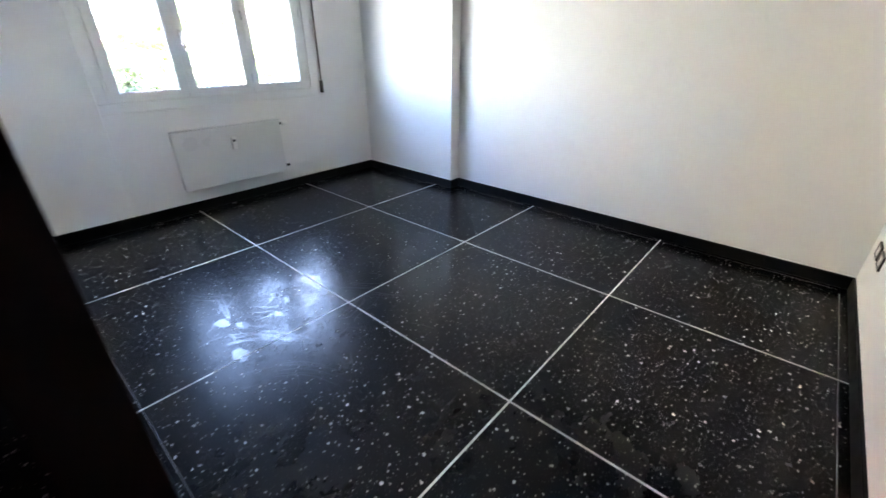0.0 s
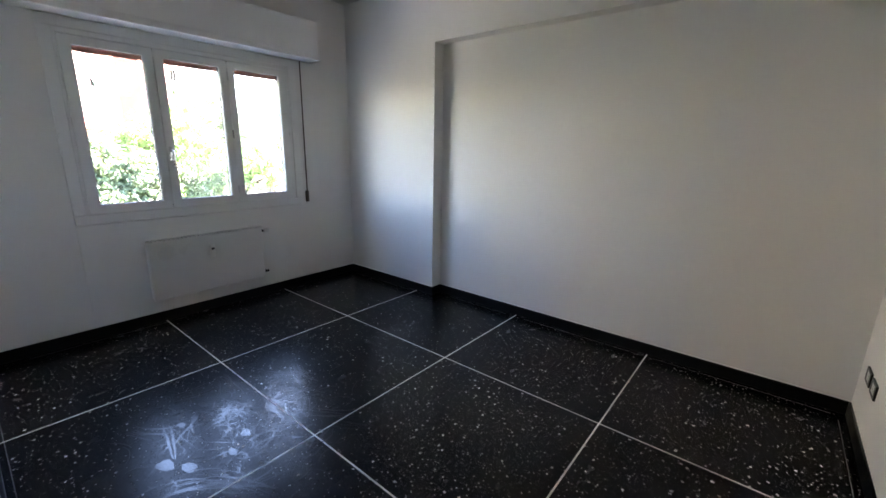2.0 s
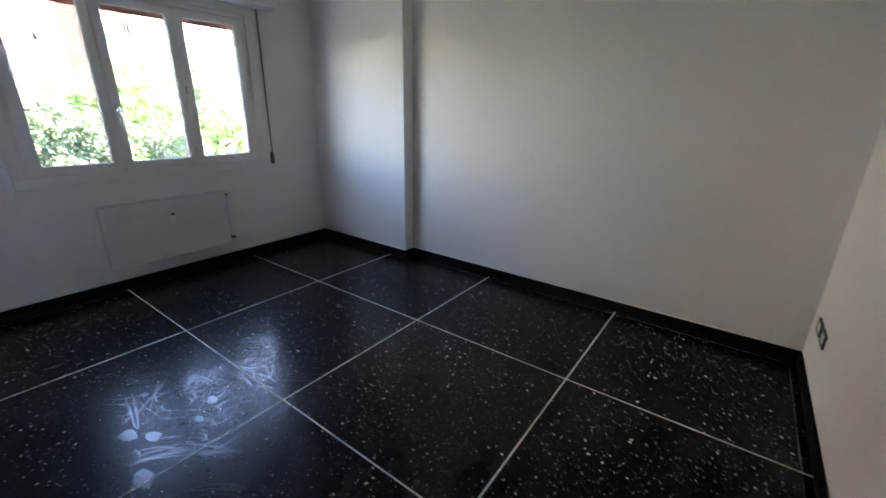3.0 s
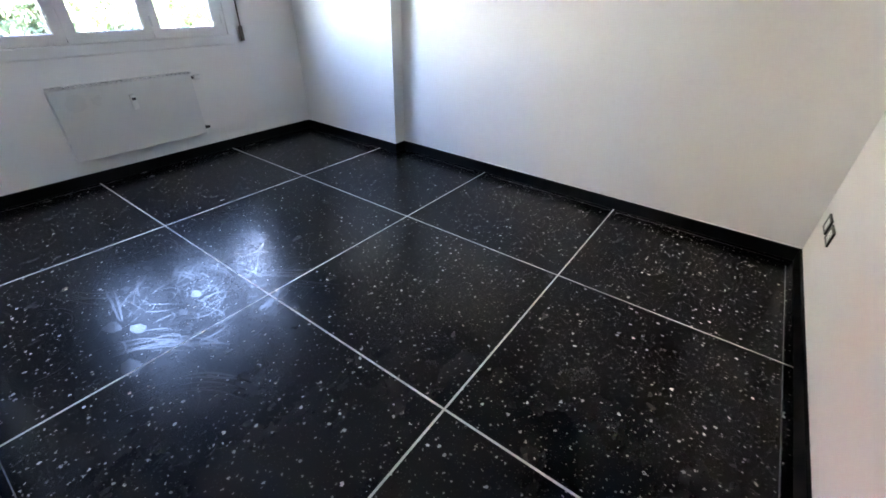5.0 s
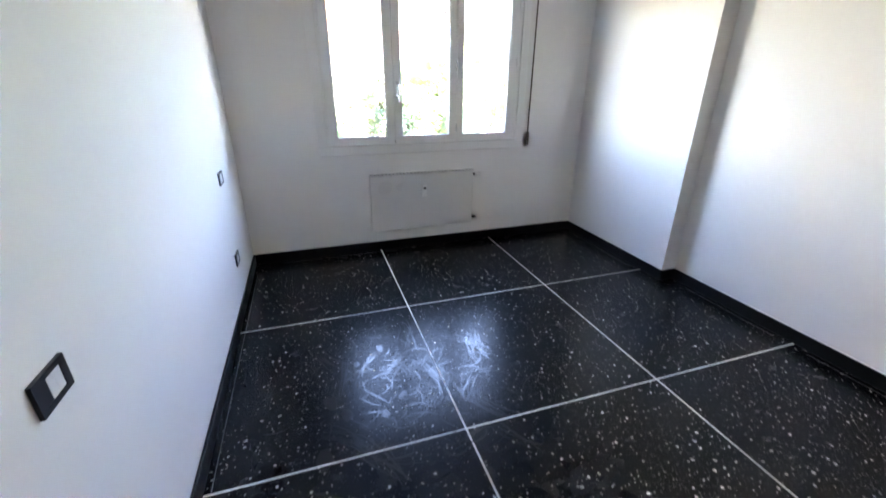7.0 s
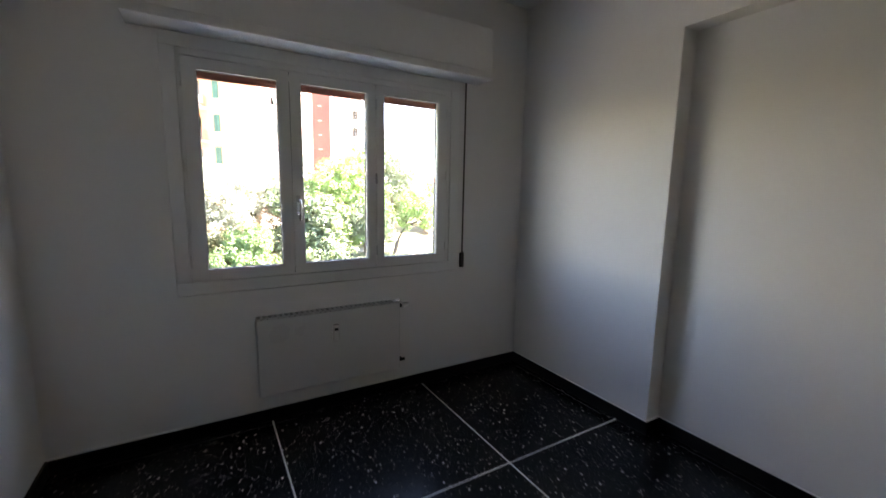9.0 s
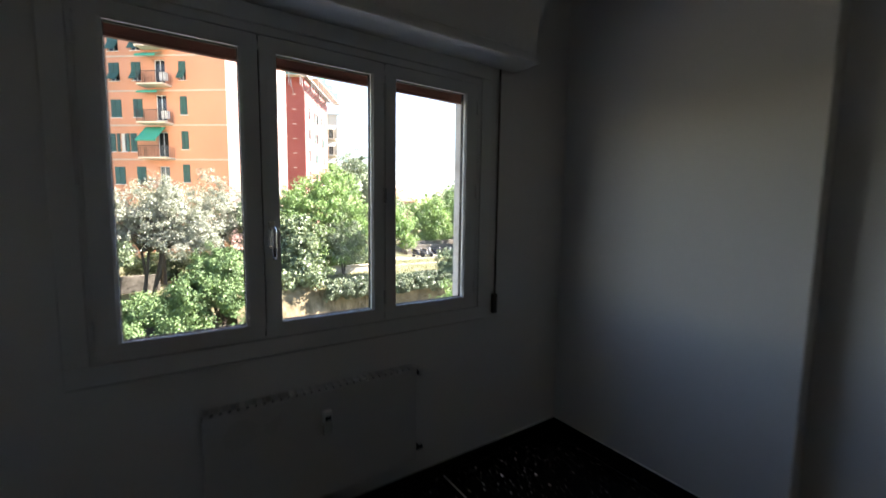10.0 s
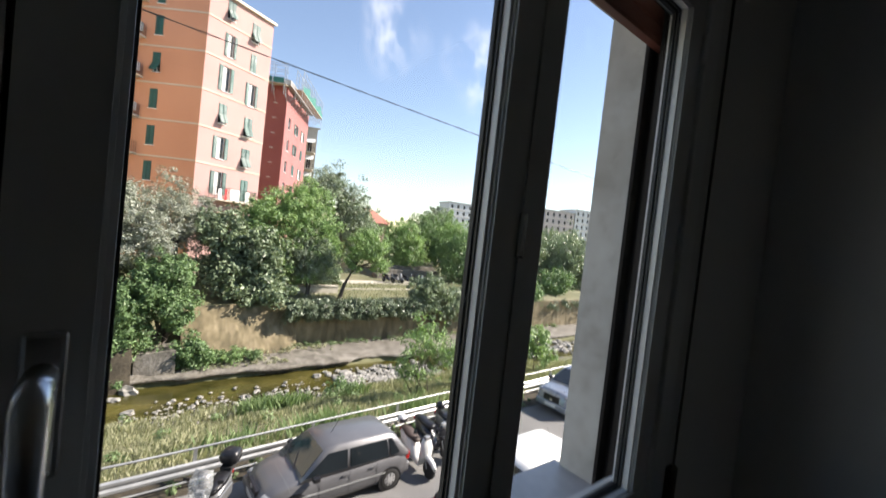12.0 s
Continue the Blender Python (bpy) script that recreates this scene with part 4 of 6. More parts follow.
SHRUBS = (
    ("bright green leafy shrub spilling over the bank", (-30.2, 3.2, -6.9), [(-30.2, 3.3, -2.3, 1.2, 1.6, 1.5), (-29.6, 2.1, -3.4, 1.2, 1.4, 1.2), (-29.4, 3.9, -4.1, 0.9, 1.0, 1.2), (-29.2, 1.8, -5.2, 0.9, 1.2, 1.0)], 430),
    ("dense green shrub hanging over the stream", (-29.8, 0.2, -6.5), [(-29.8, -0.2, -4.4, 1.0, 1.2, 1.0), (-29.0, -1.0, -5.9, 0.8, 0.8, 0.9), (-29.2, 0.7, -5.5, 0.9, 0.9, 1.1), (-30.4, 1.4, -3.6, 0.8, 1.0, 0.8), (-28.6, -0.2, -6.6, 0.6, 1.0, 0.6)], 420),
    ("leafy green shrub low on the earth bank", (-29.4, -2.5, -6.6), [(-29.6, -2.2, -4.5, 0.9, 0.9, 1.1), (-28.8, -2.6, -6.1, 0.8, 1.0, 0.8), (-28.8, -4.0, -6.5, 0.6, 0.9, 0.5), (-29.2, -1.4, -5.4, 0.8, 0.9, 0.9)], 360),
    ("tall green shrub against the yellow house", (-30.3, -4.6, -5.6), [(-29.9, -5.1, -2.1, 1.2, 1.5, 1.5), (-29.7, -3.6, -3.2, 1.0, 1.2, 1.2), (-29.8, -6.6, -3.0, 1.2, 1.4, 1.5), (-29.4, -5.2, -4.3, 1.0, 1.4, 1.0)], 460),
    ("tall green shrub further along the bank", (-30.3, -9.4, -5.6), [(-30.0, -8.6, -2.6, 1.5, 1.8, 1.9), (-29.6, -10.4, -4.2, 1.4, 2.2, 2.0)], 300))
for k, (label, base, blobs, n) in enumerate(SHRUBS):
    tree("shrub", label, base, blobs, L_FIG, 0.165, n, 84, 0.36, 21 + k, 0.07, (0, 0), 2.1, 3, 0.4, "bank shrubs", "shrub")
tree("magnolia_tree", "dark glossy broad-leaved tree at the terrace edge", (-33.8, 7.4, -3.95), [(-34.0, 6.5, 0.2, 1.7, 1.6, 1.8), (-33.5, 8.6, -0.9, 1.8, 1.8, 2.0), (-32.6, 9.0, -3.0, 1.2, 1.3, 1.4), (-33.4, 7.0, -2.3, 1.4, 1.7, 1.6), (-31.3, 9.4, -3.3, 0.8, 1.1, 0.7), (-31.6, 7.6, -3.4, 0.7, 0.9, 0.7)], L_DARK, 0.25, 520, 62, 0.45, 31, 0.14, (0, 0.4), 1.9, 2, 0.45)
tree("bright_tree", "tall bright green leafy tree on the terrace", (-35.4, 11.2, -3.9), [(-35.3, 10.2, 1.3, 2.3, 2.3, 2.8), (-35.8, 12.3, 2.3, 2.2, 2.2, 2.8), (-35.2, 13.5, 0.0, 2.0, 2.0, 2.8), (-35.0, 11.2, -1.8, 1.8, 2.4, 1.9), (-35.4, 8.6, 0.8, 1.7, 1.6, 2.0)], L_BRIGHT, 0.18, 900, 72, 0.45, 41, 0.15, (0, 0.2), 2.2, 2, 0.45)
tree("feathery_tree", "feathery grey-green tree beside the bright one", (-34.2, 12.6, -3.95), [(-34.2, 12.8, -1.2, 1.5, 2.4, 2.0)], L_GREY, 0.14, 230, 80, 0.4, 42, 0.09, (0, 0.1), 2.6, 2, 0.4)
tree("evergreen_tree", "dark grey-green evergreen rising behind the garden", (-45, 19.6, -3.8), [(-45, 17.8, 5.0, 2.3, 2.5, 3.0), (-45, 20.9, 2.6, 2.4, 2.5, 3.8)], L_GREY, 0.22, 470, 70, 0.6, 43, 0.2, (0, 0), 2.4, 1, 0.4)
tree("young_tree", "small green tree with a leaning dark trunk", (-32.3, 14.3, -4.1), [(-32.0, 16.2, 0.2, 1.4, 1.6, 1.4), (-32.1, 15.2, -0.9, 0.9, 0.9, 0.7), (-32.0, 17.3, -1.1, 0.8, 0.8, 0.7)], L_BRIGHT, 0.16, 190, 70, 0.36, 44, 0.15, (0.1, 1.0), 2.0, 1, 0.4)
for k, (x, y, z, rx, ry, rz) in enumerate(((-47, 28.6, 0.2, 2.4, 2.8, 3.6), (-49, 32.2, 1.2, 2.6, 3.0, 3.6), (-47, 36.5, 0.9, 2.6, 3.2, 3.6), (-42, 33.5, -0.9, 2.2, 2.6, 3.0), (-41, 38.5, -0.7, 2.4, 3.0, 3.4))):
    tree("park_tree", "broad green park tree beyond the terrace", (x, y, -3.8), [(x, y, z, rx, ry, rz), (x + 0.5, y + 1.2, z - 1.2, rx * 0.8, ry * 0.8, rz * 0.7)], (L_BRIGHT, L_FIG, L_BRIGHT, L_FIG, L_GREY)[k], 0.23, 330, 65, 0.62, 50 + k, 0.16, (0, 0), 2.0, 1, 0.45, "park trees")
for k, (x, y, z, rx, ry, rz) in enumerate(((-46, 50, 0.4, 3.4, 4.8, 4.8), (-44, 58, 0.0, 3.2, 4.6, 4.4), (-70, 50.5, 3.8, 3.2, 3.4, 4.2), (-60, 44, 1.5, 3.5, 4.5, 4.0), (-56, 26, 1.0, 2.6, 3.4, 3.4), (-66, 62, 2.0, 4, 6, 4.2), (-60, 74, 1.2, 4, 7, 4.8))):
    tree("far_tree", "dark rounded tree in the distance", (x, y, -3.7), [(x, y, z, rx, ry, rz), (x, y + ry * 0.4, z - 1.0, rx, ry * 0.8, rz * 0.8)], (L_DARK, L_DARK, L_GREY, L_FIG, L_FIG, L_FIG, L_DARK)[k], 0.30, 330, 60, 0.85, 60 + k, 0.2, (0, 0), 1.9, 1, 0.5, "far trees")
for k, (x, y, z, rx, ry, rz) in enumerate(((-40.0, 55.5, -0.3, 3.4, 4.2, 4.4), (-64, 86, 2.6, 4.5, 7.0, 5.2))):
    tree("far_tree", "dense dark tree beyond the terrace wall", (x, y, -3.7), [(x, y, z, rx, ry, rz), (x + 1, y - ry * 0.4, z - 1.2, rx * 0.8, ry * 0.7, rz * 0.7)], L_DARK, 0.28, 330, 60, 0.75, 160 + k, 0.2, (0, 0), 1.9, 1, 0.5, "far trees")
tree("bush", "bright leafy bush at the terrace wall", (-35.4, 44.5, -3.9), [(-35.2, 44.5, -2.6, 2.0, 3.0, 1.6), (-34.6, 42.6, -3.2, 1.4, 1.8, 1.2)], L_FIG, 0.21, 230, 60, 0.5, 163, 0.08, (0, 0), 1.9, 2, 0.5, "wall bushes", "bush")
tree("sapling", "bright green sapling on the near bank", (-19.2, 21.6, gz(-19.2)), [(-19.2, 21.6, -4.1, 0.8, 1.1, 1.3), (-19.0, 22.4, -4.9, 0.7, 0.8, 0.7)], L_BRIGHT, 0.24, 80, 26, 0.34, 85, 0.025, (0, 0.1), 3.2, 3, 0.25, "bank saplings", "sapling")
tree("bush", "dark rounded bush overhanging the retaining wall", (-31.6, 22.4, -4.1), [(-31.3, 22.0, -3.2, 1.3, 2.0, 1.6), (-30.9, 23.6, -4.4, 1.1, 1.8, 1.6)], L_DARK, 0.18, 260, 70, 0.4, 71, 0.08, (0, 0), 1.8, 2, 0.5, "wall bushes", "bush")
tree("bush", "grey-green bush over the retaining wall", (-31.6, 27.6, -4.1), [(-31.2, 27.0, -3.6, 1.3, 2.6, 1.5), (-31.2, 30.5, -4.0, 1.2, 2.2, 1.2)], L_GREY, 0.18, 260, 70, 0.42, 72, 0.08, (0, 0), 1.8, 2, 0.5, "wall bushes", "bush")
tree("bush", "rounded green bush on the terrace edge", (-32.4, 34.5, -4.1), [(-32.2, 34.4, -3.3, 1.8, 3.6, 1.7)], L_FIG, 0.20, 260, 70, 0.48, 73, 0.08, (0, 0), 1.8, 2, 0.5, "wall bushes", "bush")
tree("sapling", "light feathery sapling on the near bank", (-19.0, 12.7, gz(-19)), [(-19.0, 13.0, -3.6, 0.9, 1.2, 1.6), (-19.2, 12.2, -4.6, 0.9, 1.0, 1.0), (-18.9, 14.2, -4.2, 0.8, 0.9, 1.2)], L_BRIGHT, 0.24, 110, 26, 0.36, 81, 0.025, (0, 0.2), 3.6, 4, 0.25, "bank saplings", "sapling")
tree("sapling", "leafy sapling among the bank grass", (-19.2, 16.0, gz(-19.2)), [(-19.2, 16.0, -4.0, 0.9, 1.3, 1.4)], L_BRIGHT, 0.24, 80, 26, 0.36, 82, 0.025, (0, 0.2), 3.6, 3, 0.25, "bank saplings", "sapling")
tree("sapling", "young yellow-green sapling by the stream", (-19.0, 19.2, gz(-19)), [(-19.0, 19.2, -3.7, 0.8, 1.2, 1.4), (-19.0, 19.6, -4.9, 0.7, 0.9, 0.7)], L_BRIGHT, 0.24, 70, 26, 0.34, 83, 0.025, (0, 0.1), 3.2, 2, 0.25, "bank saplings", "sapling")
tree("sapling", "thin weedy sapling in the stream bed", (-22.8, 10.6, gz(-22.8)), [(-22.8, 10.6, -6.6, 0.7, 1.1, 0.5)], L_FIG, 0.18, 36, 24, 0.26, 84, 0.015, (0, 0), 3.0, 3, 0.3, "bank saplings", "sapling")
tree("shrub", "low green shrub at the foot of the raked wall", (-28.9, 4.5, -7.0), [(-28.8, 4.6, -6.2, 0.7, 0.9, 0.9), (-29.2, 5.2, -6.6, 0.6, 0.8, 0.5)], L_FIG, 0.16, 110, 60, 0.28, 26, 0.03, (0, 0), 1.8, 2, 0.4, "bank shrubs", "shrub")
r = random.Random(94)
for k in range(7):
    y = 4.0 + 0.62 * k + r.uniform(-0.2, 0.2)
    x = -28.7 - 0.10 * k + r.uniform(-0.4, 0.3)
    tree("scrub", "straggling green scrub at the foot of the raked bank", (x, y, -7.0), [(x, y, -6.55, 0.45, 0.6, 0.35 + 0.12 * (k % 3)), (x - 0.3, y + 0.3, -6.7, 0.4, 0.5, 0.3)], (L_FIG, L_BRIGHT, L_REED)[k % 3], 0.13, 34, 34, 0.2, 130 + k, 0.012, (0, 0), 2.4, 2, 0.3, "bank scrub", "scrub")

# undergrowth along the back of the terrace
r = random.Random(95)
cl = []
for k in range(620):
    y = r.uniform(-2, 17)
    hgt = 1.7 + 0.9 * noise.noise((y * 0.35, 4, 2))
    cl.append((-38.6 + r.uniform(-0.9, 0.9), y, -3.8 + hgt * r.random(), r.uniform(0.25, 0.5)))
v, f = leaf_mesh(cl, 50, 0.2, 96, 1.8, 0.3)
tagged(raw("undergrowth", v, f, L_DARK), "dark undergrowth along the back of the terrace", "undergrowth", "", "stuff")
cl = [(r.uniform(-31.15, -30.5), r.uniform(5, 40), -6.9 + 0.25 * r.random(), r.uniform(0.1, 0.25)) for k in range(260)]
v, f = leaf_mesh(cl, 30, 0.12, 97, 2.6, -0.4)
tagged(raw("weeds", v, f, L_REED), "green weeds along the foot of the retaining wall", "weeds", "", "stuff")

cl = []
while len(cl) < 170:
    x, y = r.uniform(-23.6, -15.8), r.uniform(-4, 24)
    if noise.noise((x * 0.45, y * 0.45, 3)) > -0.05 and not (x < -21.1 and y < -2.3):
        h = r.uniform(0.15, 0.5)
        cl += [(x + r.uniform(-0.2, 0.2), y + r.uniform(-0.25, 0.25), ground_z(x) + h * q, r.uniform(0.10, 0.24)) for q in (0.4, 0.8, 1.1)]
v, f = leaf_mesh(cl, 34, 0.13, 98, 2.4, -0.2)
tagged(raw("weeds", v, f, L_REED), "leafy green weeds scattered through the bank grass", "weeds", "", "stuff")
cl = [(r.uniform(-26.8, -26.0) if r.random() < 0.5 else r.uniform(-30.9, -29.6), r.uniform(4.5, 13), -6.85 + 0.2 * r.random(), r.uniform(0.08, 0.2)) for k in range(170)]
cl = [c for c in cl if c[0] < -29] + [(-28.3 - 1.3 * r.random(), 4.2 + 5.5 * r.random() ** 1.4, -6.93, r.uniform(0.06, 0.2)) for k in range(90)]
v, f = leaf_mesh(cl, 30, 0.12, 99, 2.6, -0.3)
tagged(raw("weeds", v, f, L_GRASS), "straw-coloured weeds where the raked bank meets the ledge", "weeds", "", "stuff")

cl = []
while len(cl) < 330:
    y, q = r.uniform(-12, 1.9), r.random()
    if noise.noise((y * 0.6, q * 2.0, 5)) > -0.12:
        cl.append((-27.5 - 4.0 * q ** 1.3 + 0.3, y, -7.75 + 3.65 * q ** 0.55 + 0.15, r.uniform(0.15, 0.42)))
v, f = leaf_mesh(cl, 46, 0.17, 101, 2.0, 0.4)
tagged(raw("creepers", v, f, L_FIG), "dark green creepers covering the shaded earth bank", "creepers", "", "stuff")

# ivy hanging from the retaining wall
r = random.Random(90)
cl = []
for k in range(640):
    y = r.uniform(10.0, 21.2)
    depth = 1.0 + 0.5 * noise.noise((y * 0.6, 2, 1)) + 0.3
    z = -3.75 - depth * r.random() ** 1.3
    cl.append((-31.15 + (0.95 if -4.9 < z < -4 else 0.45) * r.uniform(0.1, 1.0), y, z, r.uniform(0.16, 0.34)))
v, f = leaf_mesh(cl, 48, 0.14, 91, 1.5, 0.7)
tagged(raw("ivy", v, f, L_IVY), "dark ivy curtain hanging over the retaining wall", "ivy", "", "stuff")
cl = [(-31.2 + r.uniform(0, 0.4), r.uniform(38, 90), -4.0 - r.random() * 0.9, r.uniform(0.2, 0.45)) for k in range(300)]
v, f = leaf_mesh(cl, 26, 0.2, 92, 1.5, 0.7)
tagged(raw("ivy", v, f, L_IVY), "ivy on the far stretch of retaining wall", "ivy", "", "stuff")


# grass on the banks
def grass(name, spots, leaf, label, tall, wide=0.012):
    verts, faces = [], []
    for x, y, z, h in spots:
        a, l = rng.uniform(0, 6.28), rng.uniform(0.1, 0.5) * h
        dx, dy = math.cos(a), math.sin(a)
        o = len(verts)
        w = wide * rng.uniform(0.7, 1.5)
        verts += [(x - dy * w, y + dx * w, z - 0.03), (x + dy * w, y - dx * w, z - 0.03), (x + dx * l * 0.35 + dy * w * 0.7, y + dy * l * 0.35 - dx * w * 0.7, z + h * 0.6), (x + dx * l, y + dy * l, z + h * tall)]
        faces += [(o, o + 1, o + 2, o + 3)]
    return tagged(raw(name, verts, faces, leaf), label, "grass", "", "stuff")


sp = []
while len(sp) < 52000:
    x, y = rng.uniform(-24.2, -15.4), rng.uniform(-9, 30)
    d = 0.5 + 0.9 * noise.noise((x * 0.5, y * 0.5, 7))
    if rng.random() < d and not (x < -21.1 and y < -2.3):
        sp.append((x, y, ground_z(x) + 0.02, rng.uniform(0.10, 0.42) * (0.4 + d)))
grass("bank_grass", sp, L_GRASS, "tall half-dry grass on the near bank", 1.0, 0.0075)
sp = []
for cx, cy, n, s in ((-22.6, 6.9, 800, 0.5), (-22.4, 8.0, 600, 0.45), (-22.9, 11.5, 220, 0.4), (-16.2, 7.0, 420, 0.6), (-16.3, 4.5, 160, 0.5), (-16.0, 10.5, 240, 0.6)):
    for _ in range(n):
        x, y = rng.gauss(cx, s * 0.55), rng.gauss(cy, s)
        sp.append((x, y, ground_z(x), rng.uniform(0.3, 0.85)))
grass("reeds", sp, L_REED, "green reed tufts at the water's edge and fence", 1.0, 0.016)
sp = [(rng.uniform(-40, -31.8), rng.uniform(12, 34), 0, rng.uniform(0.08, 0.25)) for _ in range(9000)]
sp = [(x, y, ground_z(x), h) for x, y, _, h in sp]
grass("terrace_grass", sp, L_GRASS, "short sunlit grass on the terrace", 1.0, 0.02)

# ---------------------------------------------------------------- buildings across the stream
M_YELLOW = stained("cream_yellow_render", ((0.45, 0.40, 0.29), (0.495, 0.445, 0.33), (0.53, 0.475, 0.36)), 0.35, 9, 0.9, 0.15, 0.005)
M_ORANGE = stained("orange_render", ((0.56, 0.25, 0.15), (0.63, 0.295, 0.182), (0.67, 0.325, 0.205)), 0.35, 9, 0.9, 0.15, 0.005)
# on the orange house's flank this paler tone stands in for sunlight
M_PEACH = stained("peach_render", ((0.42, 0.258, 0.235), (0.475, 0.296, 0.27), (0.51, 0.322, 0.295)), 0.35, 9, 0.9, 0.15, 0.005)
M_RED = stained("brick_red_render", ((0.31, 0.088, 0.070), (0.36, 0.11, 0.088), (0.40, 0.135, 0.108)), 0.35, 9, 0.9, 0.15, 0.005)
# paler copy of the brick red: sunlight on the flank is in the colour
M_PALERED = stained("sunlit_red_render", ((0.29, 0.115, 0.108), (0.34, 0.14, 0.132), (0.385, 0.168, 0.158)), 0.35, 9, 0.9, 0.15, 0.005)
M_BAND = stained("pale_band_render", ((0.60, 0.52, 0.42), (0.66, 0.58, 0.48), (0.70, 0.62, 0.52)), 0.8, 12, 0.9, 0.15, 0.004)
M_BANDPEACH = stained("pale_peach_band", ((0.52, 0.39, 0.30), (0.58, 0.45, 0.36), (0.63, 0.50, 0.41)), 0.8, 12, 0.9, 0.15, 0.004)
M_GREYREND = stained("grey_render", ((0.34, 0.33, 0.31), (0.42, 0.41, 0.39), (0.50, 0.49, 0.47)), 0.4, 9, 0.9, 0.2, 0.005)
M_FARA = stained("far_pinkish_render", ((0.50, 0.44, 0.43), (0.56, 0.49, 0.48), (0.60, 0.53, 0.52)), 0.1, 3, 0.9, 0.1, 0.01)
M_FARB = stained("far_white_render", ((0.60, 0.61, 0.63), (0.66, 0.67, 0.69), (0.71, 0.72, 0.74)), 0.1, 3, 0.9, 0.1, 0.01)
M_SHUTTER = surface("green_shutter_paint", (0.031, 0.128, 0.110), 0.5, big=1.0, fine=20, vary=0.25, random_tone=0.35)
M_AWNING = surface("turquoise_awning_cloth", (0.025, 0.30, 0.22), 0.85, big=1.0, fine=30, vary=0.2)
M_DARKPANE = surface("dark_window_glass", (0.020, 0.022, 0.024), 0.08, vary=0.2, bump=0.0)
M_CURTAIN = surface("white_curtain", (0.70, 0.70, 0.68), 0.9, big=3, fine=25, vary=0.15)
M_ROOFTILE = stained("terracotta_tiles", ((0.28, 0.115, 0.085), (0.36, 0.15, 0.11), (0.43, 0.19, 0.14)), 0.8, 8, 0.9, 0.4, 0.03)
M_IRON = surface("dark_iron", (0.05, 0.05, 0.05), 0.5, 0.6, vary=0.3)
M_CLOTH_RED = surface("red_cloth", (0.55, 0.05, 0.05), 0.9, vary=0.2)
M_NET = surface("green_scaffold_net", (0.045, 0.20, 0.165), 0.9, big=1, fine=14, vary=0.3)


def unit(dx, dy):
    k = math.hypot(dx, dy)
    return dx / k, dy / k


def facade(name, parent, material, C, d, n, width, z0, z1, holes, depth=0.16):
    """A wall face with real openings: along d from C, looking along n; holes are (u0, u1, z0, z1)."""
    us = sorted({0.0, width, *[u for h in holes for u in h[:2]]})
    zs = sorted({z0, z1, *[z for h in holes for z in h[2:4]]})
    bm = bmesh.new()
    grid = {}

    def at(u, z, o=0.0):
        key = (round(u, 4), round(z, 4), o)
        if key not in grid:
            grid[key] = bm.verts.new((C[0] + d[0] * u + n[0] * o, C[1] + d[1] * u + n[1] * o, z))
        return grid[key]

    for ua, ub in zip(us, us[1:]):
        for za, zb in zip(zs, zs[1:]):
            mu, mz = (ua + ub) / 2, (za + zb) / 2
            if not any(h[0] < mu < h[1] and h[2] < mz < h[3] for h in holes):
                bm.faces.new((at(ua, za), at(ub, za), at(ub, zb), at(ua, zb)))
    for a, b, c, e in (h[:4] for h in holes):
        for p, q in (((a, c), (b, c)), ((b, c), (b, e)), ((b, e), (a, e)), ((a, e), (a, c))):
            try:
                bm.faces.new((at(*p), at(*q), at(*q, -depth), at(*p, -depth)))
            except ValueError:
                pass
    return part(name, bm, material, parent)


def leaf(parent, C, d, n, u0, u1, z0, z1, o=0.0, lean=0.0):
    """A louvred shutter leaf."""
    bm = bmesh.new()
    w = 0.05
    oriented(bm, C, d, n, u0, u1, o, o + 0.035, z0, z1, lean)
    k = max(4, int((z1 - z0) / 0.11))
    for i in range(k):
        a = (i + 0.15) / k
        zz, ln = z0 + (z1 - z0) * a, lean * (1 - a)
        oriented(bm, C, d, n, u0 + w, u1 - w, o + 0.036 + ln, o + 0.048 + ln, zz, zz + (z1 - z0) / k * 0.6, 0.018)
    part("shutter", bm, M_SHUTTER, parent)


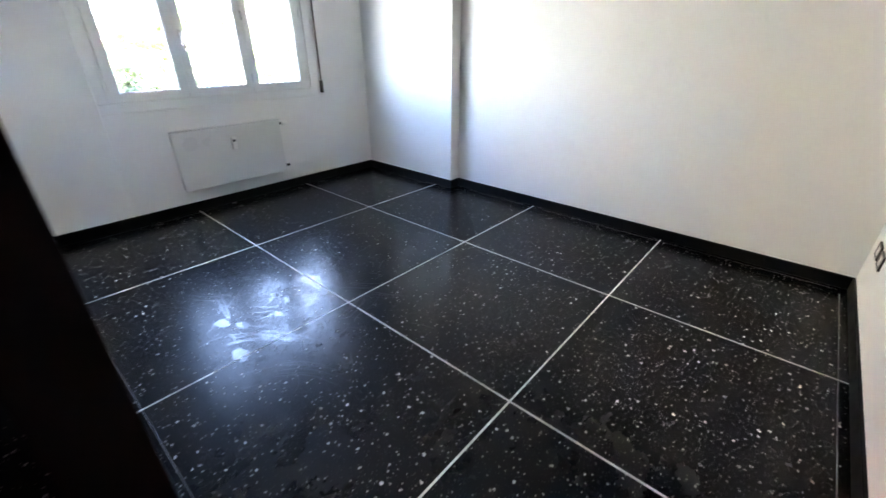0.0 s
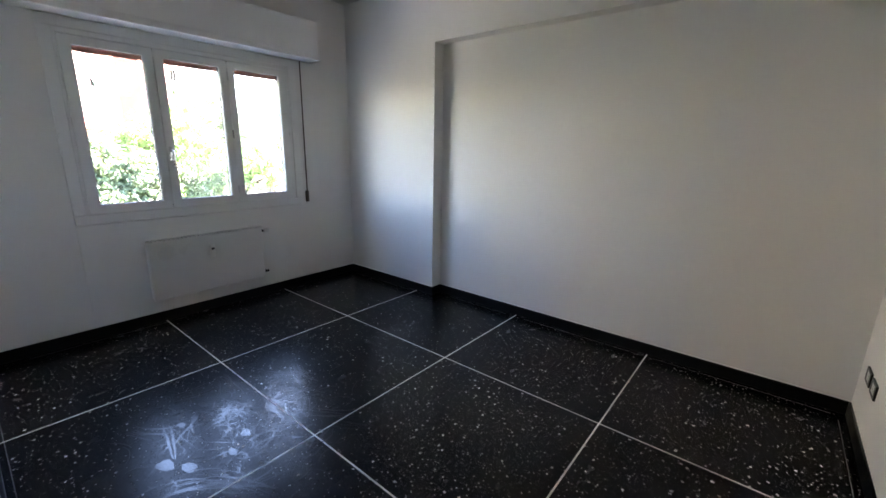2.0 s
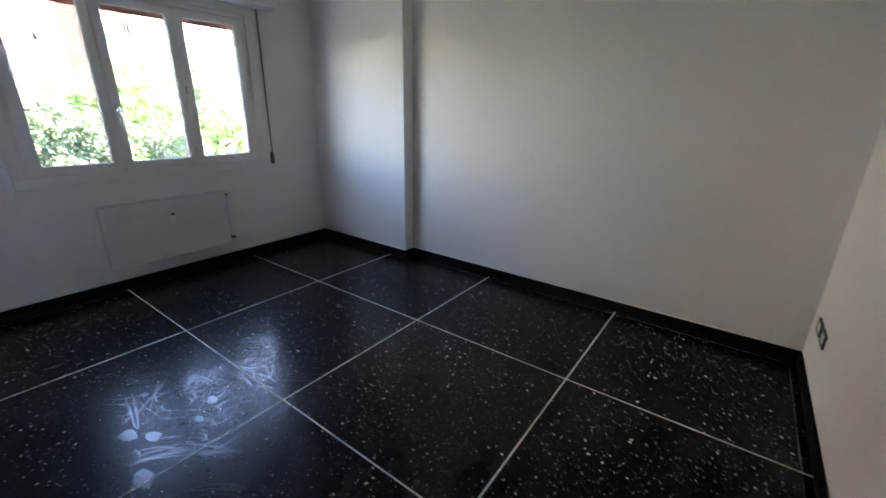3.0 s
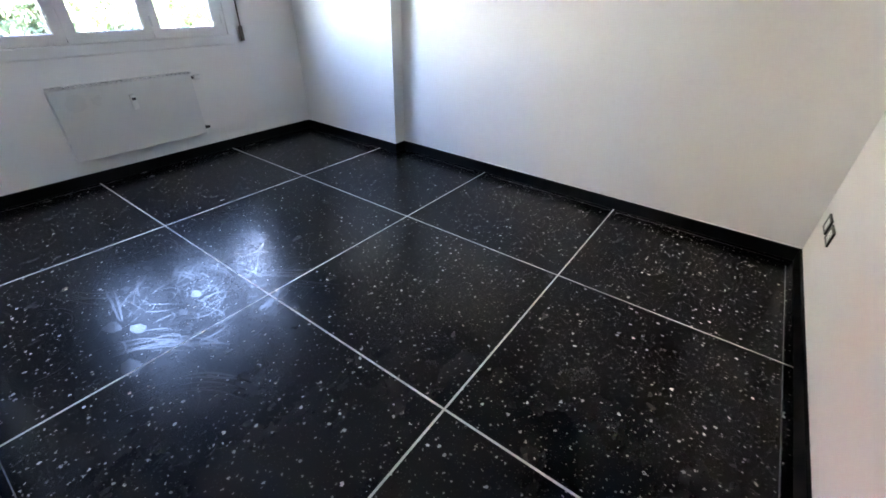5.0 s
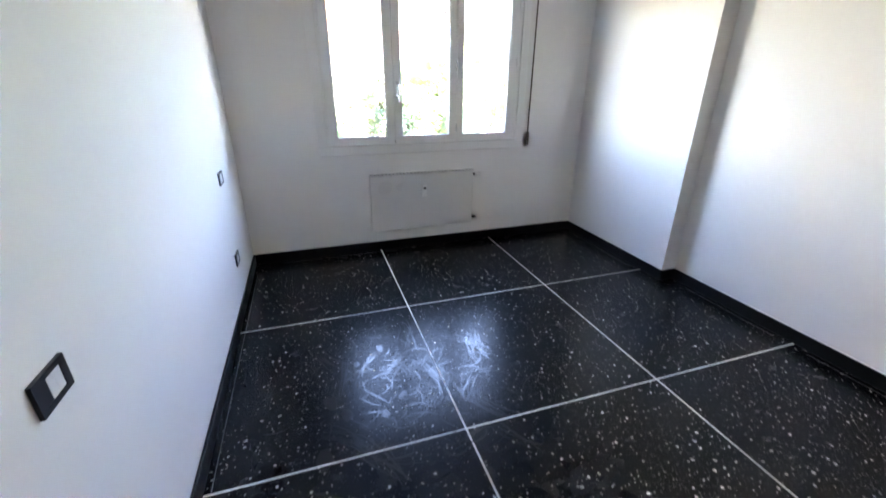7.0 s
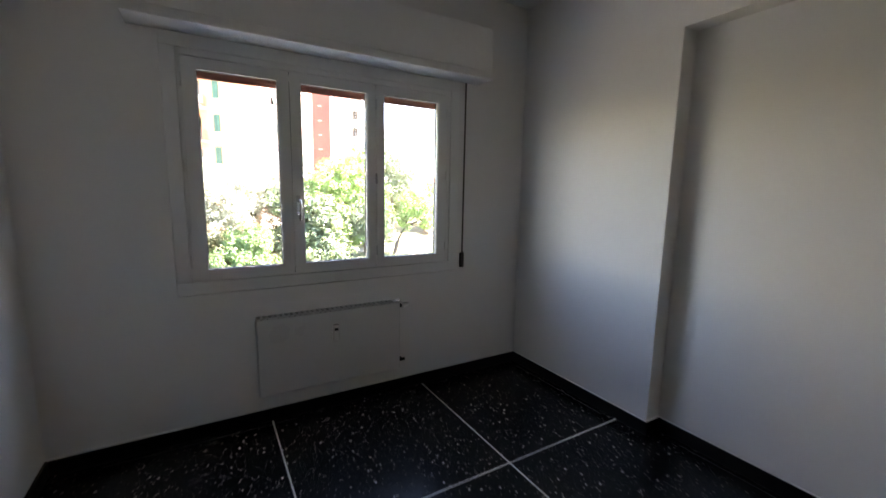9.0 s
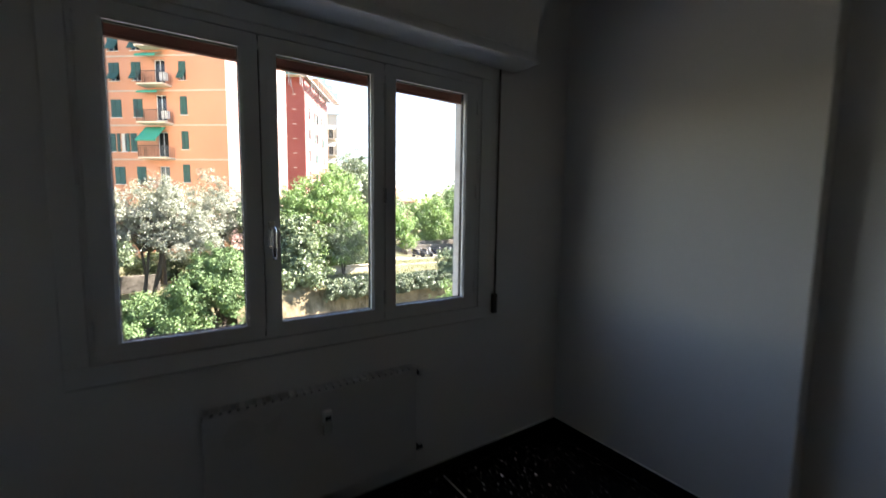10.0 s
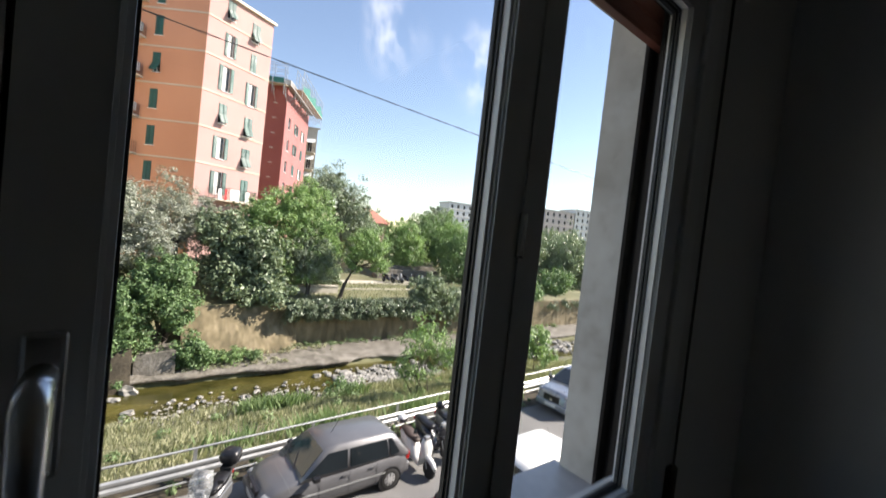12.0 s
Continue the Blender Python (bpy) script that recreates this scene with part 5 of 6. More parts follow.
def window(parent, C, d, n, u0, u1, z0, z1, style):
    bm = bmesh.new()
    f = 0.05
    for a, b, c, e in ((u0, u1, z0, z0 + f), (u0, u1, z1 - f, z1), (u0, u0 + f, z0 + f, z1 - f), (u1 - f, u1, z0 + f, z1 - f), ((u0 + u1) / 2 - 0.025, (u0 + u1) / 2 + 0.025, z0 + f, z1 - f)):
        oriented(bm, C, d, n, a, b, -0.15, -0.10, c, e)
    oriented(bm, C, d, n, u0 - 0.05, u1 + 0.05, 0.0, 0.06, z0 - 0.06, z0 - 0.005)
    w = part("window", bm, M_FRAME, parent)
    bm = bmesh.new()
    oriented(bm, C, d, n, u0, u1, -0.165, -0.151, z0, z1)
    part("pane", bm, M_DARKPANE, w, "dark glass")
    if style in ("curtain", "open_curtain"):
        bm = bmesh.new()
        oriented(bm, C, d, n, (u0 + u1) / 2 - 0.02 if style == "curtain" else u0 + f, u1 - f if style == "curtain" else u0 + (u1 - u0) * 0.52, -0.099, -0.085, z0 + f, z1 - f)
        part("curtain", bm, M_CURTAIN, w, "white curtain")
    h = (u1 - u0) / 2
    if style == "closed":
        leaf(w, C, d, n, u0, u0 + h - 0.01, z0, z1)
        leaf(w, C, d, n, u0 + h + 0.01, u1, z0, z1)
    elif style in ("open", "open_curtain", "curtain"):
        leaf(w, C, d, n, u0 - h, u0 - 0.02, z0, z1, 0.012)
        leaf(w, C, d, n, u1 + 0.02, u1 + h, z0, z1, 0.012)
    elif style == "awning":
        m = z0 + (z1 - z0) * 0.50
        for a, b in ((u0, u0 + h - 0.01), (u0 + h + 0.01, u1)):
            leaf(w, C, d, n, a, b, m, z1)
            leaf(w, C, d, n, a, b, z0 + 0.05, m - 0.01, 0.0, 0.42)
    return w


def bands(parent, C, d, n, width, zs, material=None, high=0.11):
    for z in zs:
        bm = bmesh.new()
        oriented(bm, C, d, n, 0, width, 0.0, 0.04, z - high, z + high)
        part("string_course", bm, material or M_BAND, parent, "pale string course")


def balcony(parent, C, d, n, u0, u1, z, deep, goods=()):
    bm = bmesh.new()
    oriented(bm, C, d, n, u0, u1, 0.0, deep, z - 0.14, z)
    b = part("balcony", bm, M_BAND, parent, "pale balcony slab")
    bm = bmesh.new()
    k = max(6, int((u1 - u0) / 0.14))
    for i in range(k + 1):
        u = u0 + 0.03 + (u1 - u0 - 0.08) * i / k
        oriented(bm, C, d, n, u, u + 0.022, deep - 0.05, deep - 0.028, z, z + 0.95)
    for j in range(5):
        o = 0.1 + (deep - 0.2) * j / 4
        for u in (u0 + 0.02, u1 - 0.045):
            oriented(bm, C, d, n, u, u + 0.022, o, o + 0.022, z, z + 0.95)
    oriented(bm, C, d, n, u0 + 0.01, u1 - 0.01, deep - 0.06, deep - 0.015, z + 0.95, z + 1.0)
    part("railing", bm, M_IRON, b, "dark iron balcony railing")
    return b


def awning(parent, C, d, n, u0, u1, z, out, drop):
    bm = bmesh.new()
    oriented(bm, C, d, n, u0, u1, 0.02, 0.05, z - drop, z, out)
    oriented(bm, C, d, n, u0, u1, out + 0.022, out + 0.045, z - drop - 0.16, z - drop)
    part("awning", bm, M_AWNING, parent, "turquoise cloth awning")


def slab_roof(parent, corners, z, over, thick, material):
    bm = bmesh.new()
    cx, cy = sum(c[0] for c in corners) / len(corners), sum(c[1] for c in corners) / len(corners)
    loop = []
    for x, y in corners:
        k = math.hypot(x - cx, y - cy)
        loop.append((x + (x - cx) / k * over, y + (y - cy) / k * over))
    lo = [bm.verts.new((*p, z)) for p in loop]
    hi = [bm.verts.new((*p, z + thick)) for p in loop]
    bm.faces.new(lo[::-1])
    bm.faces.new(hi)
    for i in range(len(loop)):
        j = (i + 1) % len(loop)
        bm.faces.new((lo[i], lo[j], hi[j], hi[i]))
    return part("roof", bm, material, parent)


# --- the yellow house
yd = unit(0.25, -0.97)
yn = (-yd[1], yd[0])
YC = (-32.0, -1.9)
yellow = thing("yellow_house", (-34, -8, -4), "cream yellow apartment house with green shutters and white bands", "house", "apartment houses")
yw = [(1.33, 2.23, 0.68, 2.08, "awning"), (1.33, 2.23, 4.2, 5.72, "awning"), (1.66, 2.40, 7.62, 9.40, "curtain"), (1.33, 2.23, 10.55, 12.12, "awning"), (1.33, 2.23, 13.6, 15.1, "closed")]
yw += [(u0 + s, u1 + s, a, b, st) for s, kinds in ((3.9, ("closed", "awning", "closed", "awning", "awning")), (7.8, ("awning", "closed", "curtain", "closed", "closed"))) for (u0, u1, a, b, _), st in zip(yw[:5], kinds)]
facade("wall", yellow, M_YELLOW, YC, yd, yn, 13.0, -0.68, 17.6, yw)
for w in yw:
    window(yellow, YC, yd, yn, *w)
bands(yellow, YC, yd, yn, 13.0, (3.28, 6.93, 9.73, 12.75, 15.7))
bm = bmesh.new()
oriented(bm, YC, yd, yn, -0.0, 13.0, -0.3, 0.08, -7.0, -0.68)
part("plinth", bm, M_GREYREND, yellow, "grey rendered plinth")
yb = [(YC[0] - yn[0] * o + yd[0] * u, YC[1] - yn[1] * o + yd[1] * u) for u, o in ((0, 0), (13, 0), (13, 11), (0, 11))]
bm = bmesh.new()
for (xa, ya), (xb, yb2) in zip(yb[1:], yb[2:] + yb[:1]):
    vs = [bm.verts.new(p) for p in ((xa, ya, -5), (xb, yb2, -5), (xb, yb2, 17.6), (xa, ya, 17.6))]
    bm.faces.new(vs)
part("side_wall", bm, M_YELLOW, yellow)
slab_roof(yellow, yb, 17.6, 0.6, 0.35, M_BAND)

# --- the orange house: a shaded front with balconies and a sunlit flank
OC = (-43.0, 5.39)
ad, bd = unit(-0.627, -0.779), unit(-0.43, 0.90)
an, bn = (-ad[1], ad[0]), (bd[1], -bd[0])
if an[0] * (-3.7 - OC[0]) + an[1] * (1.4 - OC[1]) < 0:
    an = (-an[0], -an[1])
orange = thing("orange_house", (-46, 4, -4), "tall orange apartment house with green shutters, balconies and pale bands", "house", "apartment houses")
BW, AW, TOP = 6.2, 13.4, 19.75
FL = [5.6, 8.6, 11.57, 14.53, 17.6]
bw = [(1.58, 2.32, 18.05, 19.6, "awning"), (4.02, 4.86, 17.25, 18.9, "awning"), (1.86, 2.42, 14.95, 16.85, "open_curtain"), (4.12, 4.76, 14.55, 16.2, "closed"), (1.65, 2.34, 11.98, 14.05, "open_curtain"), (4.22, 4.86, 11.52, 13.55, "open_curtain"),
      (1.58, 2.32, 9.2, 10.88, "awning"), (4.06, 4.90, 8.72, 10.44, "awning"), (1.68, 2.38, 6.2, 8.07, "open_curtain"), (4.06, 4.92, 5.93, 7.6, "awning"), (1.72, 2.46, 3.15, 5.08, "open_curtain"), (4.28, 5.02, 2.62, 4.78, "closed"), (1.6, 2.4, -0.6, 1.2, "closed"), (4.2, 5.0, -0.6, 1.2, "closed")]
# flank's sunlit look is put into its peach colour, unlike the shaded front
facade("flank_wall", orange, M_PEACH, OC, bd, bn, BW, -4.2, TOP, bw)
for w in bw:
    window(orange, OC, bd, bn, *w)
bands(orange, OC, bd, bn, BW, [z - 0.02 for z in FL] + [2.6], M_BANDPEACH, 0.075)
aw = []
for z in (17.95, 15.0, 12.45, 9.3, 3.4):
    aw.append((9.85, 10.85, z, z + 1.55, "awning" if z > 12 else "closed"))
    aw.append((7.82, 8.70, z + 0.02, z + 1.58, "awning" if z in (12.45, 15.0) else "closed"))
aw += [(10.6, 11.2, 6.3, 7.9, "closed"), (9.55, 10.15, 6.3, 7.9, "curtain"), (8.55, 9.15, 6.3, 7.9, "closed")]
for z in (15.35, 12.1, 9.1, 5.9, 2.9):
    aw.append((5.55, 6.55, z - 0.1, z + 2.1, "bare"))
for z, st in ((18.0, "closed"), (15.45, "closed"), (12.45, "awning"), (9.5, "closed"), (6.5, "closed"), (3.6, "closed")):
    aw.append((3.62, 4.28, z, z + 1.58, st))
facade("front_wall", orange, M_ORANGE, OC, ad, an, AW, -4.2, TOP, aw)
for w in aw:
    window(orange, OC, ad, an, *w)
bands(orange, OC, ad, an, AW, FL + [2.65], M_BANDPEACH, 0.075)
for k, z in enumerate((18.1, 15.15, 11.97, 8.75, 5.73, 2.75)):
    bal = balcony(orange, OC, ad, an, 4.95, 7.45 if k < 3 else 7.65, z, 1.05)
    if k in (1, 2, 3):
        bm = bmesh.new()
        oriented(bm, OC, ad, an, 5.02, 5.55, 0.35, 0.65, z + 0.3, z + 0.95)
        part("air_conditioner", bm, M_WHITEPLASTIC, bal, "white air conditioner unit")
for z, out, drop in ((17.9, 0.75, 0.35), (14.8, 0.85, 0.4), (11.65, 0.85, 0.3), (8.45, 1.25, 1.25)):
    awning(orange, OC, ad, an, 5.7, 7.6, z, out, drop)
bal = balcony(orange, OC, bd, bn, 1.3, 5.4, 2.75, 0.9)
for u, w, m, top in ((2.2, 0.22, M_CLOTH_RED, 3.65), (2.7, 0.9, M_CURTAIN, 3.7), (1.6, 0.3, M_CURTAIN, 3.6), (4.2, 0.4, M_CURTAIN, 3.65)):
    bm = bmesh.new()
    oriented(bm, OC, bd, bn, u, u + w, 0.92, 0.945, top - 0.95, top)
    part("washing", bm, m, bal, "washing hung over the rail")
bm = bmesh.new()
tube(bm, [(OC[0] + ad[0] * 12.9 + an[0] * 0.08, OC[1] + ad[1] * 12.9 + an[1] * 0.08, z) for z in (-4, 20)], 0.06, 8)
part("downpipe", bm, M_IRON, orange, "dark downpipe")
ob_ = [OC, (OC[0] + bd[0] * BW, OC[1] + bd[1] * BW), (OC[0] + bd[0] * BW + ad[0] * AW, OC[1] + bd[1] * BW + ad[1] * AW), (OC[0] + ad[0] * AW, OC[1] + ad[1] * AW)]
bm = bmesh.new()
for p, q in ((ob_[1], ob_[2]), (ob_[2], ob_[3])):
    bm.faces.new([bm.verts.new(v) for v in ((*p, -4.2), (*q, -4.2), (*q, TOP), (*p, TOP))])
part("back_wall", bm, M_ORANGE, orange)
slab_roof(orange, ob_, TOP, 0.30, 0.22, M_BAND)

# --- the red house with scaffolding round its eaves
RC = (-61.4, 17.1)
r1 = unit(-0.52, -0.855)
r2 = unit(-0.855, 0.52)
rn1, rn2 = (-r1[1], r1[0]), (r2[1], -r2[0])
if rn1[0] * (-3.7 - RC[0]) + rn1[1] * (1.4 - RC[1]) < 0:
    rn1 = (-rn1[0], -rn1[1])
RW1, RW2, RT = 9.0, 13.0, 19.4
red = thing("red_house", (-64, 16, -4), "tall brick-red apartment house with scaffolding round the eaves", "house", "apartment houses")
rw = []
for z in (5.2, 8.2, 11.2, 14.2):
    rw += [(1.6, 2.7, z, z + 1.55, "bare"), (5.4, 6.5, z, z + 1.5, "open_curtain" if z > 9 else "closed"), (9.4, 10.5, z - 0.05, z + 1.5, "curtain" if z in (8.2, 14.2) else "closed")]
facade("flank_wall", red, M_PALERED, RC, r2, rn2, RW2, -4, RT, rw)
for w in rw:
    window(red, RC, r2, rn2, *w)
facade("front_wall", red, M_RED, RC, r1, rn1, RW1, -4, RT, [])
bm = bmesh.new()
for u in (1.2, 3.4):
    for k in range(8):
        z = 3.0 + 2.0 * k
        oriented(bm, RC, r1, rn1, u, u + 0.5, 0.0, 0.12, z, z + 0.12)
part("ledges", bm, M_BAND, red)
rb_ = [RC, (RC[0] + r2[0] * RW2, RC[1] + r2[1] * RW2), (RC[0] + r2[0] * RW2 + r1[0] * RW1, RC[1] + r2[1] * RW2 + r1[1] * RW1), (RC[0] + r1[0] * RW1, RC[1] + r1[1] * RW1)]
slab_roof(red, rb_, RT, 0.9, 0.7, M_GREYREND)
scaf = thing("scaffold", (-62, 17, RT), "steel scaffold with green netting round the red house's eaves", "scaffold")
for (C, d, n, W) in ((RC, r1, rn1, RW1), (RC, r2, rn2, RW2 + 0.8)):
    bm = bmesh.new()
    k = int(W / 1.3)
    for i in range(k + 1):
        u = W * i / k
        for o in (1.0, 1.9):
            p = (C[0] + d[0] * u + n[0] * o, C[1] + d[1] * u + n[1] * o)
            tube(bm, ((*p, RT - 1.6), (*p, RT + 2.4)), 0.04, 6)
        q = [(C[0] + d[0] * u + n[0] * o, C[1] + d[1] * u + n[1] * o) for o in (0.0, 1.9)]
        tube(bm, ((*q[0], RT - 2.2), (*q[1], RT - 0.3)), 0.035, 6)
    for o in (1.0, 1.9):
        for z in (RT - 0.2, RT + 0.7, RT + 1.5, RT + 2.3):
            a, b = [(C[0] + d[0] * u + n[0] * o, C[1] + d[1] * u + n[1] * o, z) for u in (-0.2, W + 0.2)]
            tube(bm, (a, b), 0.035, 6)
    part("poles", bm, M_GALV, scaf)
    bm = bmesh.new()
    oriented(bm, C, d, n, -0.2, W + 0.2, 0.95, 1.95, RT - 0.28, RT - 0.22)
    part("deck", bm, M_BAND, scaf)
    bm = bmesh.new()
    for i in range(k):
        oriented(bm, C, d, n, W * i / k + 0.08, W * (i + 0.94) / k, 1.93, 1.95, RT - 0.2, RT + (0.5 if d is r1 else 0.45 + 0.35 * (i % 3)))
    part("netting", bm, M_NET, scaf, "green safety netting")

# --- pale house with balconies beyond
PC = (-81.2, 24.45)
p1, p2 = unit(-0.8, -0.6), unit(0.5, 0.85)
pn1, pn2 = (0.6, -0.8), (0.85, -0.5)
pale = thing("pale_house", (-81, 27, -4), "pale apartment house with stacked balconies and sun blinds", "house", "apartment houses")
pw = [(0.8, 1.6, z, z + 1.9, "bare") for z in (2.2, 5.3, 8.4, 11.5, 14.6)] + [(2.4, 3.2, z, z + 1.9, "bare") for z in (2.2, 5.3, 8.4, 11.5, 14.6)]
facade("wall", pale, M_BAND, PC, p2, pn2, 4.0, -4, 18.8, pw)
for w in pw:
    window(pale, PC, p2, pn2, *w)
facade("side_wall", pale, M_PEACH, PC, p1, pn1, 9.0, -4, 18.8, [])
for z in (2.0, 5.1, 8.2, 11.3, 14.4):
    balcony(pale, PC, p2, pn2, 0.4, 3.9, z, 1.2)
    bm = bmesh.new()
    oriented(bm, PC, p2, pn2, 0.5, 3.8, 0.05, 0.09, z + 1.7, z + 2.6, 1.0)
    part("awning", bm, M_CURTAIN, pale, "pale sun blind")
slab_roof(pale, [PC, (PC[0] + p2[0] * 4, PC[1] + p2[1] * 4), (PC[0] + p2[0] * 4 + p1[0] * 9, PC[1] + p2[1] * 4 + p1[1] * 9), (PC[0] + p1[0] * 9, PC[1] + p1[1] * 9)], 18.8, 0.5, 0.3, M_BAND)

# --- low house with a hipped roof
low = thing("roofed_house", (-78, 39.5, -3.7), "low ochre house with a red hipped tile roof", "house")
part("wall", box(-82, 36.2, -3.7, -75, 42.6, 2.9), M_PEACH, low)
bm = bmesh.new()
e = [bm.verts.new(p) for p in ((-82.5, 35.7, 2.9), (-74.5, 35.7, 2.9), (-74.5, 43.1, 2.9), (-82.5, 43.1, 2.9))]
t = [bm.verts.new(p) for p in ((-78.5, 38.6, 5.7), (-78.5, 40.2, 5.7))]
for f in ((e[0], e[1], t[0]), (e[1], e[2], t[1], t[0]), (e[2], e[3], t[1]), (e[3], e[0], t[0], t[1]), (e[3], e[2], e[1], e[0])):
    bm.faces.new(f)
part("roof", bm, M_ROOFTILE, low, "red tiled hipped roof")


# --- far apartment blocks
def far_block(C, d, width, deep, z1, mat, storeys, cols, label):
    d = unit(*d)
    n = (d[1], -d[0])
    b = thing("apartment_block", (C[0], C[1], -3.6), label, "building", "far blocks")
    holes = []
    for s in range(storeys):
        for c in range(cols):
            u = width * (c + 0.3) / cols
            z = z1 - 3.1 * (s + 1) + 0.7
            holes.append((u, u + width / cols * 0.38, z, z + 1.6))
    facade("wall", b, mat, C, d, n, width, -3.6, z1, holes, 0.3)
    for h in holes:
        bm = bmesh.new()
        oriented(bm, C, d, n, h[0], h[1], -0.32, -0.29, h[2], h[3])
        part("window", bm, M_DARKPANE, b)
    for s in range(storeys):
        bm = bmesh.new()
        oriented(bm, C, d, n, 0, width, 0, 0.12, z1 - 3.1 * (s + 1) - 0.12, z1 - 3.1 * (s + 1) + 0.12)
        part("string_course", bm, M_BAND, b)
    cs = [C, (C[0] + d[0] * width, C[1] + d[1] * width), (C[0] + d[0] * width - n[0] * deep, C[1] + d[1] * width - n[1] * deep), (C[0] - n[0] * deep, C[1] - n[1] * deep)]
    bm = bmesh.new()
    for p, q in zip(cs[1:], cs[2:] + cs[:1]):
        bm.faces.new([bm.verts.new(v) for v in ((*p, -3.6), (*q, -3.6), (*q, z1), (*p, z1))])
    part("side_wall", bm, mat, b)
    slab_roof(b, cs, z1, 0.6, 0.4, M_GREYREND)


far_block((-152, 118), (0.25, 0.97), 22, 12, 18.0, M_FARB, 6, 7, "distant pale apartment block with rows of windows")
far_block((-146, 141), (0.25, 0.97), 22, 12, 19.5, M_FARA, 6, 7, "distant pinkish apartment block with rows of windows")
far_block((-122, 150), (0.3, 0.95), 16, 12, 19.0, M_FARA, 6, 5, "distant pinkish apartment block above the trees")
far_block((-117, 166), (0.3, 0.95), 26, 12, 21.0, M_FARB, 6, 9, "distant white apartment block above the trees")

# ---------------------------------------------------------------- street furniture
RAIL = ((-14.45, -12.0), (-14.7, 1.5), (-15.1, 9.4), (-15.55, 19.0), (-16.2, 40.0), (-18, 90))


def rail_x(y):
    for (xa, ya), (xb, yb) in zip(RAIL, RAIL[1:]):
        if ya <= y <= yb:
            return xa + (xb - xa) * (y - ya) / (yb - ya)
    return RAIL[-1][0]


guard = thing("guard_rail", (-15, 6, STREET), "galvanised guard rail with a tubular top rail along the stream", "guard rail")
ysr = [-12 + 2 * k for k in range(40)]
bm = bmesh.new()
tube(bm, [(rail_x(y), y, -4.20) for y in ysr], 0.030, 8)
part("top_rail", bm, M_GALV, guard, smooth=True)
bm = bmesh.new()
shape = ((0.0, -0.155), (0.035, -0.12), (0.035, -0.06), (0.0, -0.015), (0.0, 0.015), (0.035, 0.06), (0.035, 0.12), (0.0, 0.155), (-0.012, 0.155), (-0.012, -0.155))
loft(bm, [[(rail_x(y) + 0.20 + a, y, -4.58 + b) for a, b in shape] for y in ysr])
part("beam", bm, M_GALV, guard, "corrugated steel beam")
bm = bmesh.new()
tube(bm, [(rail_x(y) + 0.24, y, -4.86) for y in ysr], 0.028, 8)
part("lower_rail", bm, M_GALV, guard, smooth=True)
for k in range(26):
    y = -11.9 + 3.0 * k
    x = rail_x(y)
    part("post", boxes(((x - 0.035, y - 0.04, STREET - 0.3, x + 0.035, y + 0.04, -4.2), (x + 0.035, y - 0.03, -4.7, x + 0.19, y + 0.03, -4.5))), M_GALV, guard)

wire = thing("overhead_cable", (-14, 8, 5.2), "twisted dark overhead cable sagging across the street", "cable")
for s in (0, 1):
    bm = bmesh.new()
    pts = []
    for k in range(140):
        y = -18 + 0.6 * k
        pts.append((-14 + 0.016 * math.cos(y * 7 + s * 3.14), y, 5.47 - 0.031 * y + 0.00006 * (y - 8) ** 2 + 0.016 * math.sin(y * 7 + s * 3.14)))
    tube(bm, pts, 0.008, 5)
    part("strand", bm, M_IRON, wire)

for y in (-18.0, 65.4):
    pole = thing("cable_pole", (-14, y, STREET), "grey steel pole carrying the overhead cable", "pole", "cable poles")
    zt = 5.47 - 0.031 * y + 0.00006 * (y - 8) ** 2
    bm = bmesh.new()
    tube(bm, ((-14, y, STREET - 0.2), (-14, y, 0), (-14, y, zt + 0.3)), (0.11, 0.09, 0.07), 10)
    part("shaft", bm, M_GALV, pole)

lamp = thing("street_lamp", (-46, 45.7, -3.7), "tall grey street lamp among the far trees", "street lamp")
bm = bmesh.new()
tube(bm, ((-46, 45.7, -3.8), (-46, 45.7, 3), (-46, 45.7, 7.3)), (0.09, 0.07, 0.05), 8)
part("pole", bm, M_GALV, lamp)
part("head", box(-46.6, 45.2, 7.3, -45.4, 46.2, 7.45, 0.05), M_GALV, lamp)

# ---------------------------------------------------------------- vehicles
M_CARGREY = surface("dusty_grey_car_paint", (0.15, 0.15, 0.158), 0.38, 0.35, big=1.5, fine=60, vary=0.12, bump=0.02, coat=0.3)
M_CARSILVER = surface("silver_blue_car_paint", (0.28, 0.31, 0.36), 0.3, 0.5, big=1.5, fine=60, vary=0.08, bump=0.02, coat=0.4)
M_CARWHITE = surface("white_car_paint", (0.78, 0.78, 0.77), 0.3, 0.0, big=1.5, fine=60, vary=0.04, bump=0.01, coat=0.4)
M_CARDARK = surface("black_car_paint", (0.02, 0.02, 0.024), 0.25, 0.2, vary=0.2, bump=0.01, coat=0.4)
M_CARGLASS = surface("tinted_car_glass", (0.012, 0.016, 0.019), 0.06, 0.0, vary=0.2, bump=0.0, spec=0.4)
M_WINDSCREEN = surface("clear_windscreen", (0.042, 0.050, 0.056), 0.04, 0.0, vary=0.5, big=5, bump=0.0, spec=0.8)
M_TYRE = surface("tyre_rubber", (0.022, 0.022, 0.022), 0.85, vary=0.3)
M_HUB = surface("grey_wheel_trim", (0.62, 0.62, 0.62), 0.4, 0.5, vary=0.15)
M_LAMPGLASS = surface("clear_headlamp", (0.30, 0.31, 0.32), 0.12, 0.2, vary=0.1, bump=0.0)
M_LAMPRED = surface("red_lamp_lens", (0.42, 0.015, 0.012), 0.18, vary=0.15, bump=0.0)
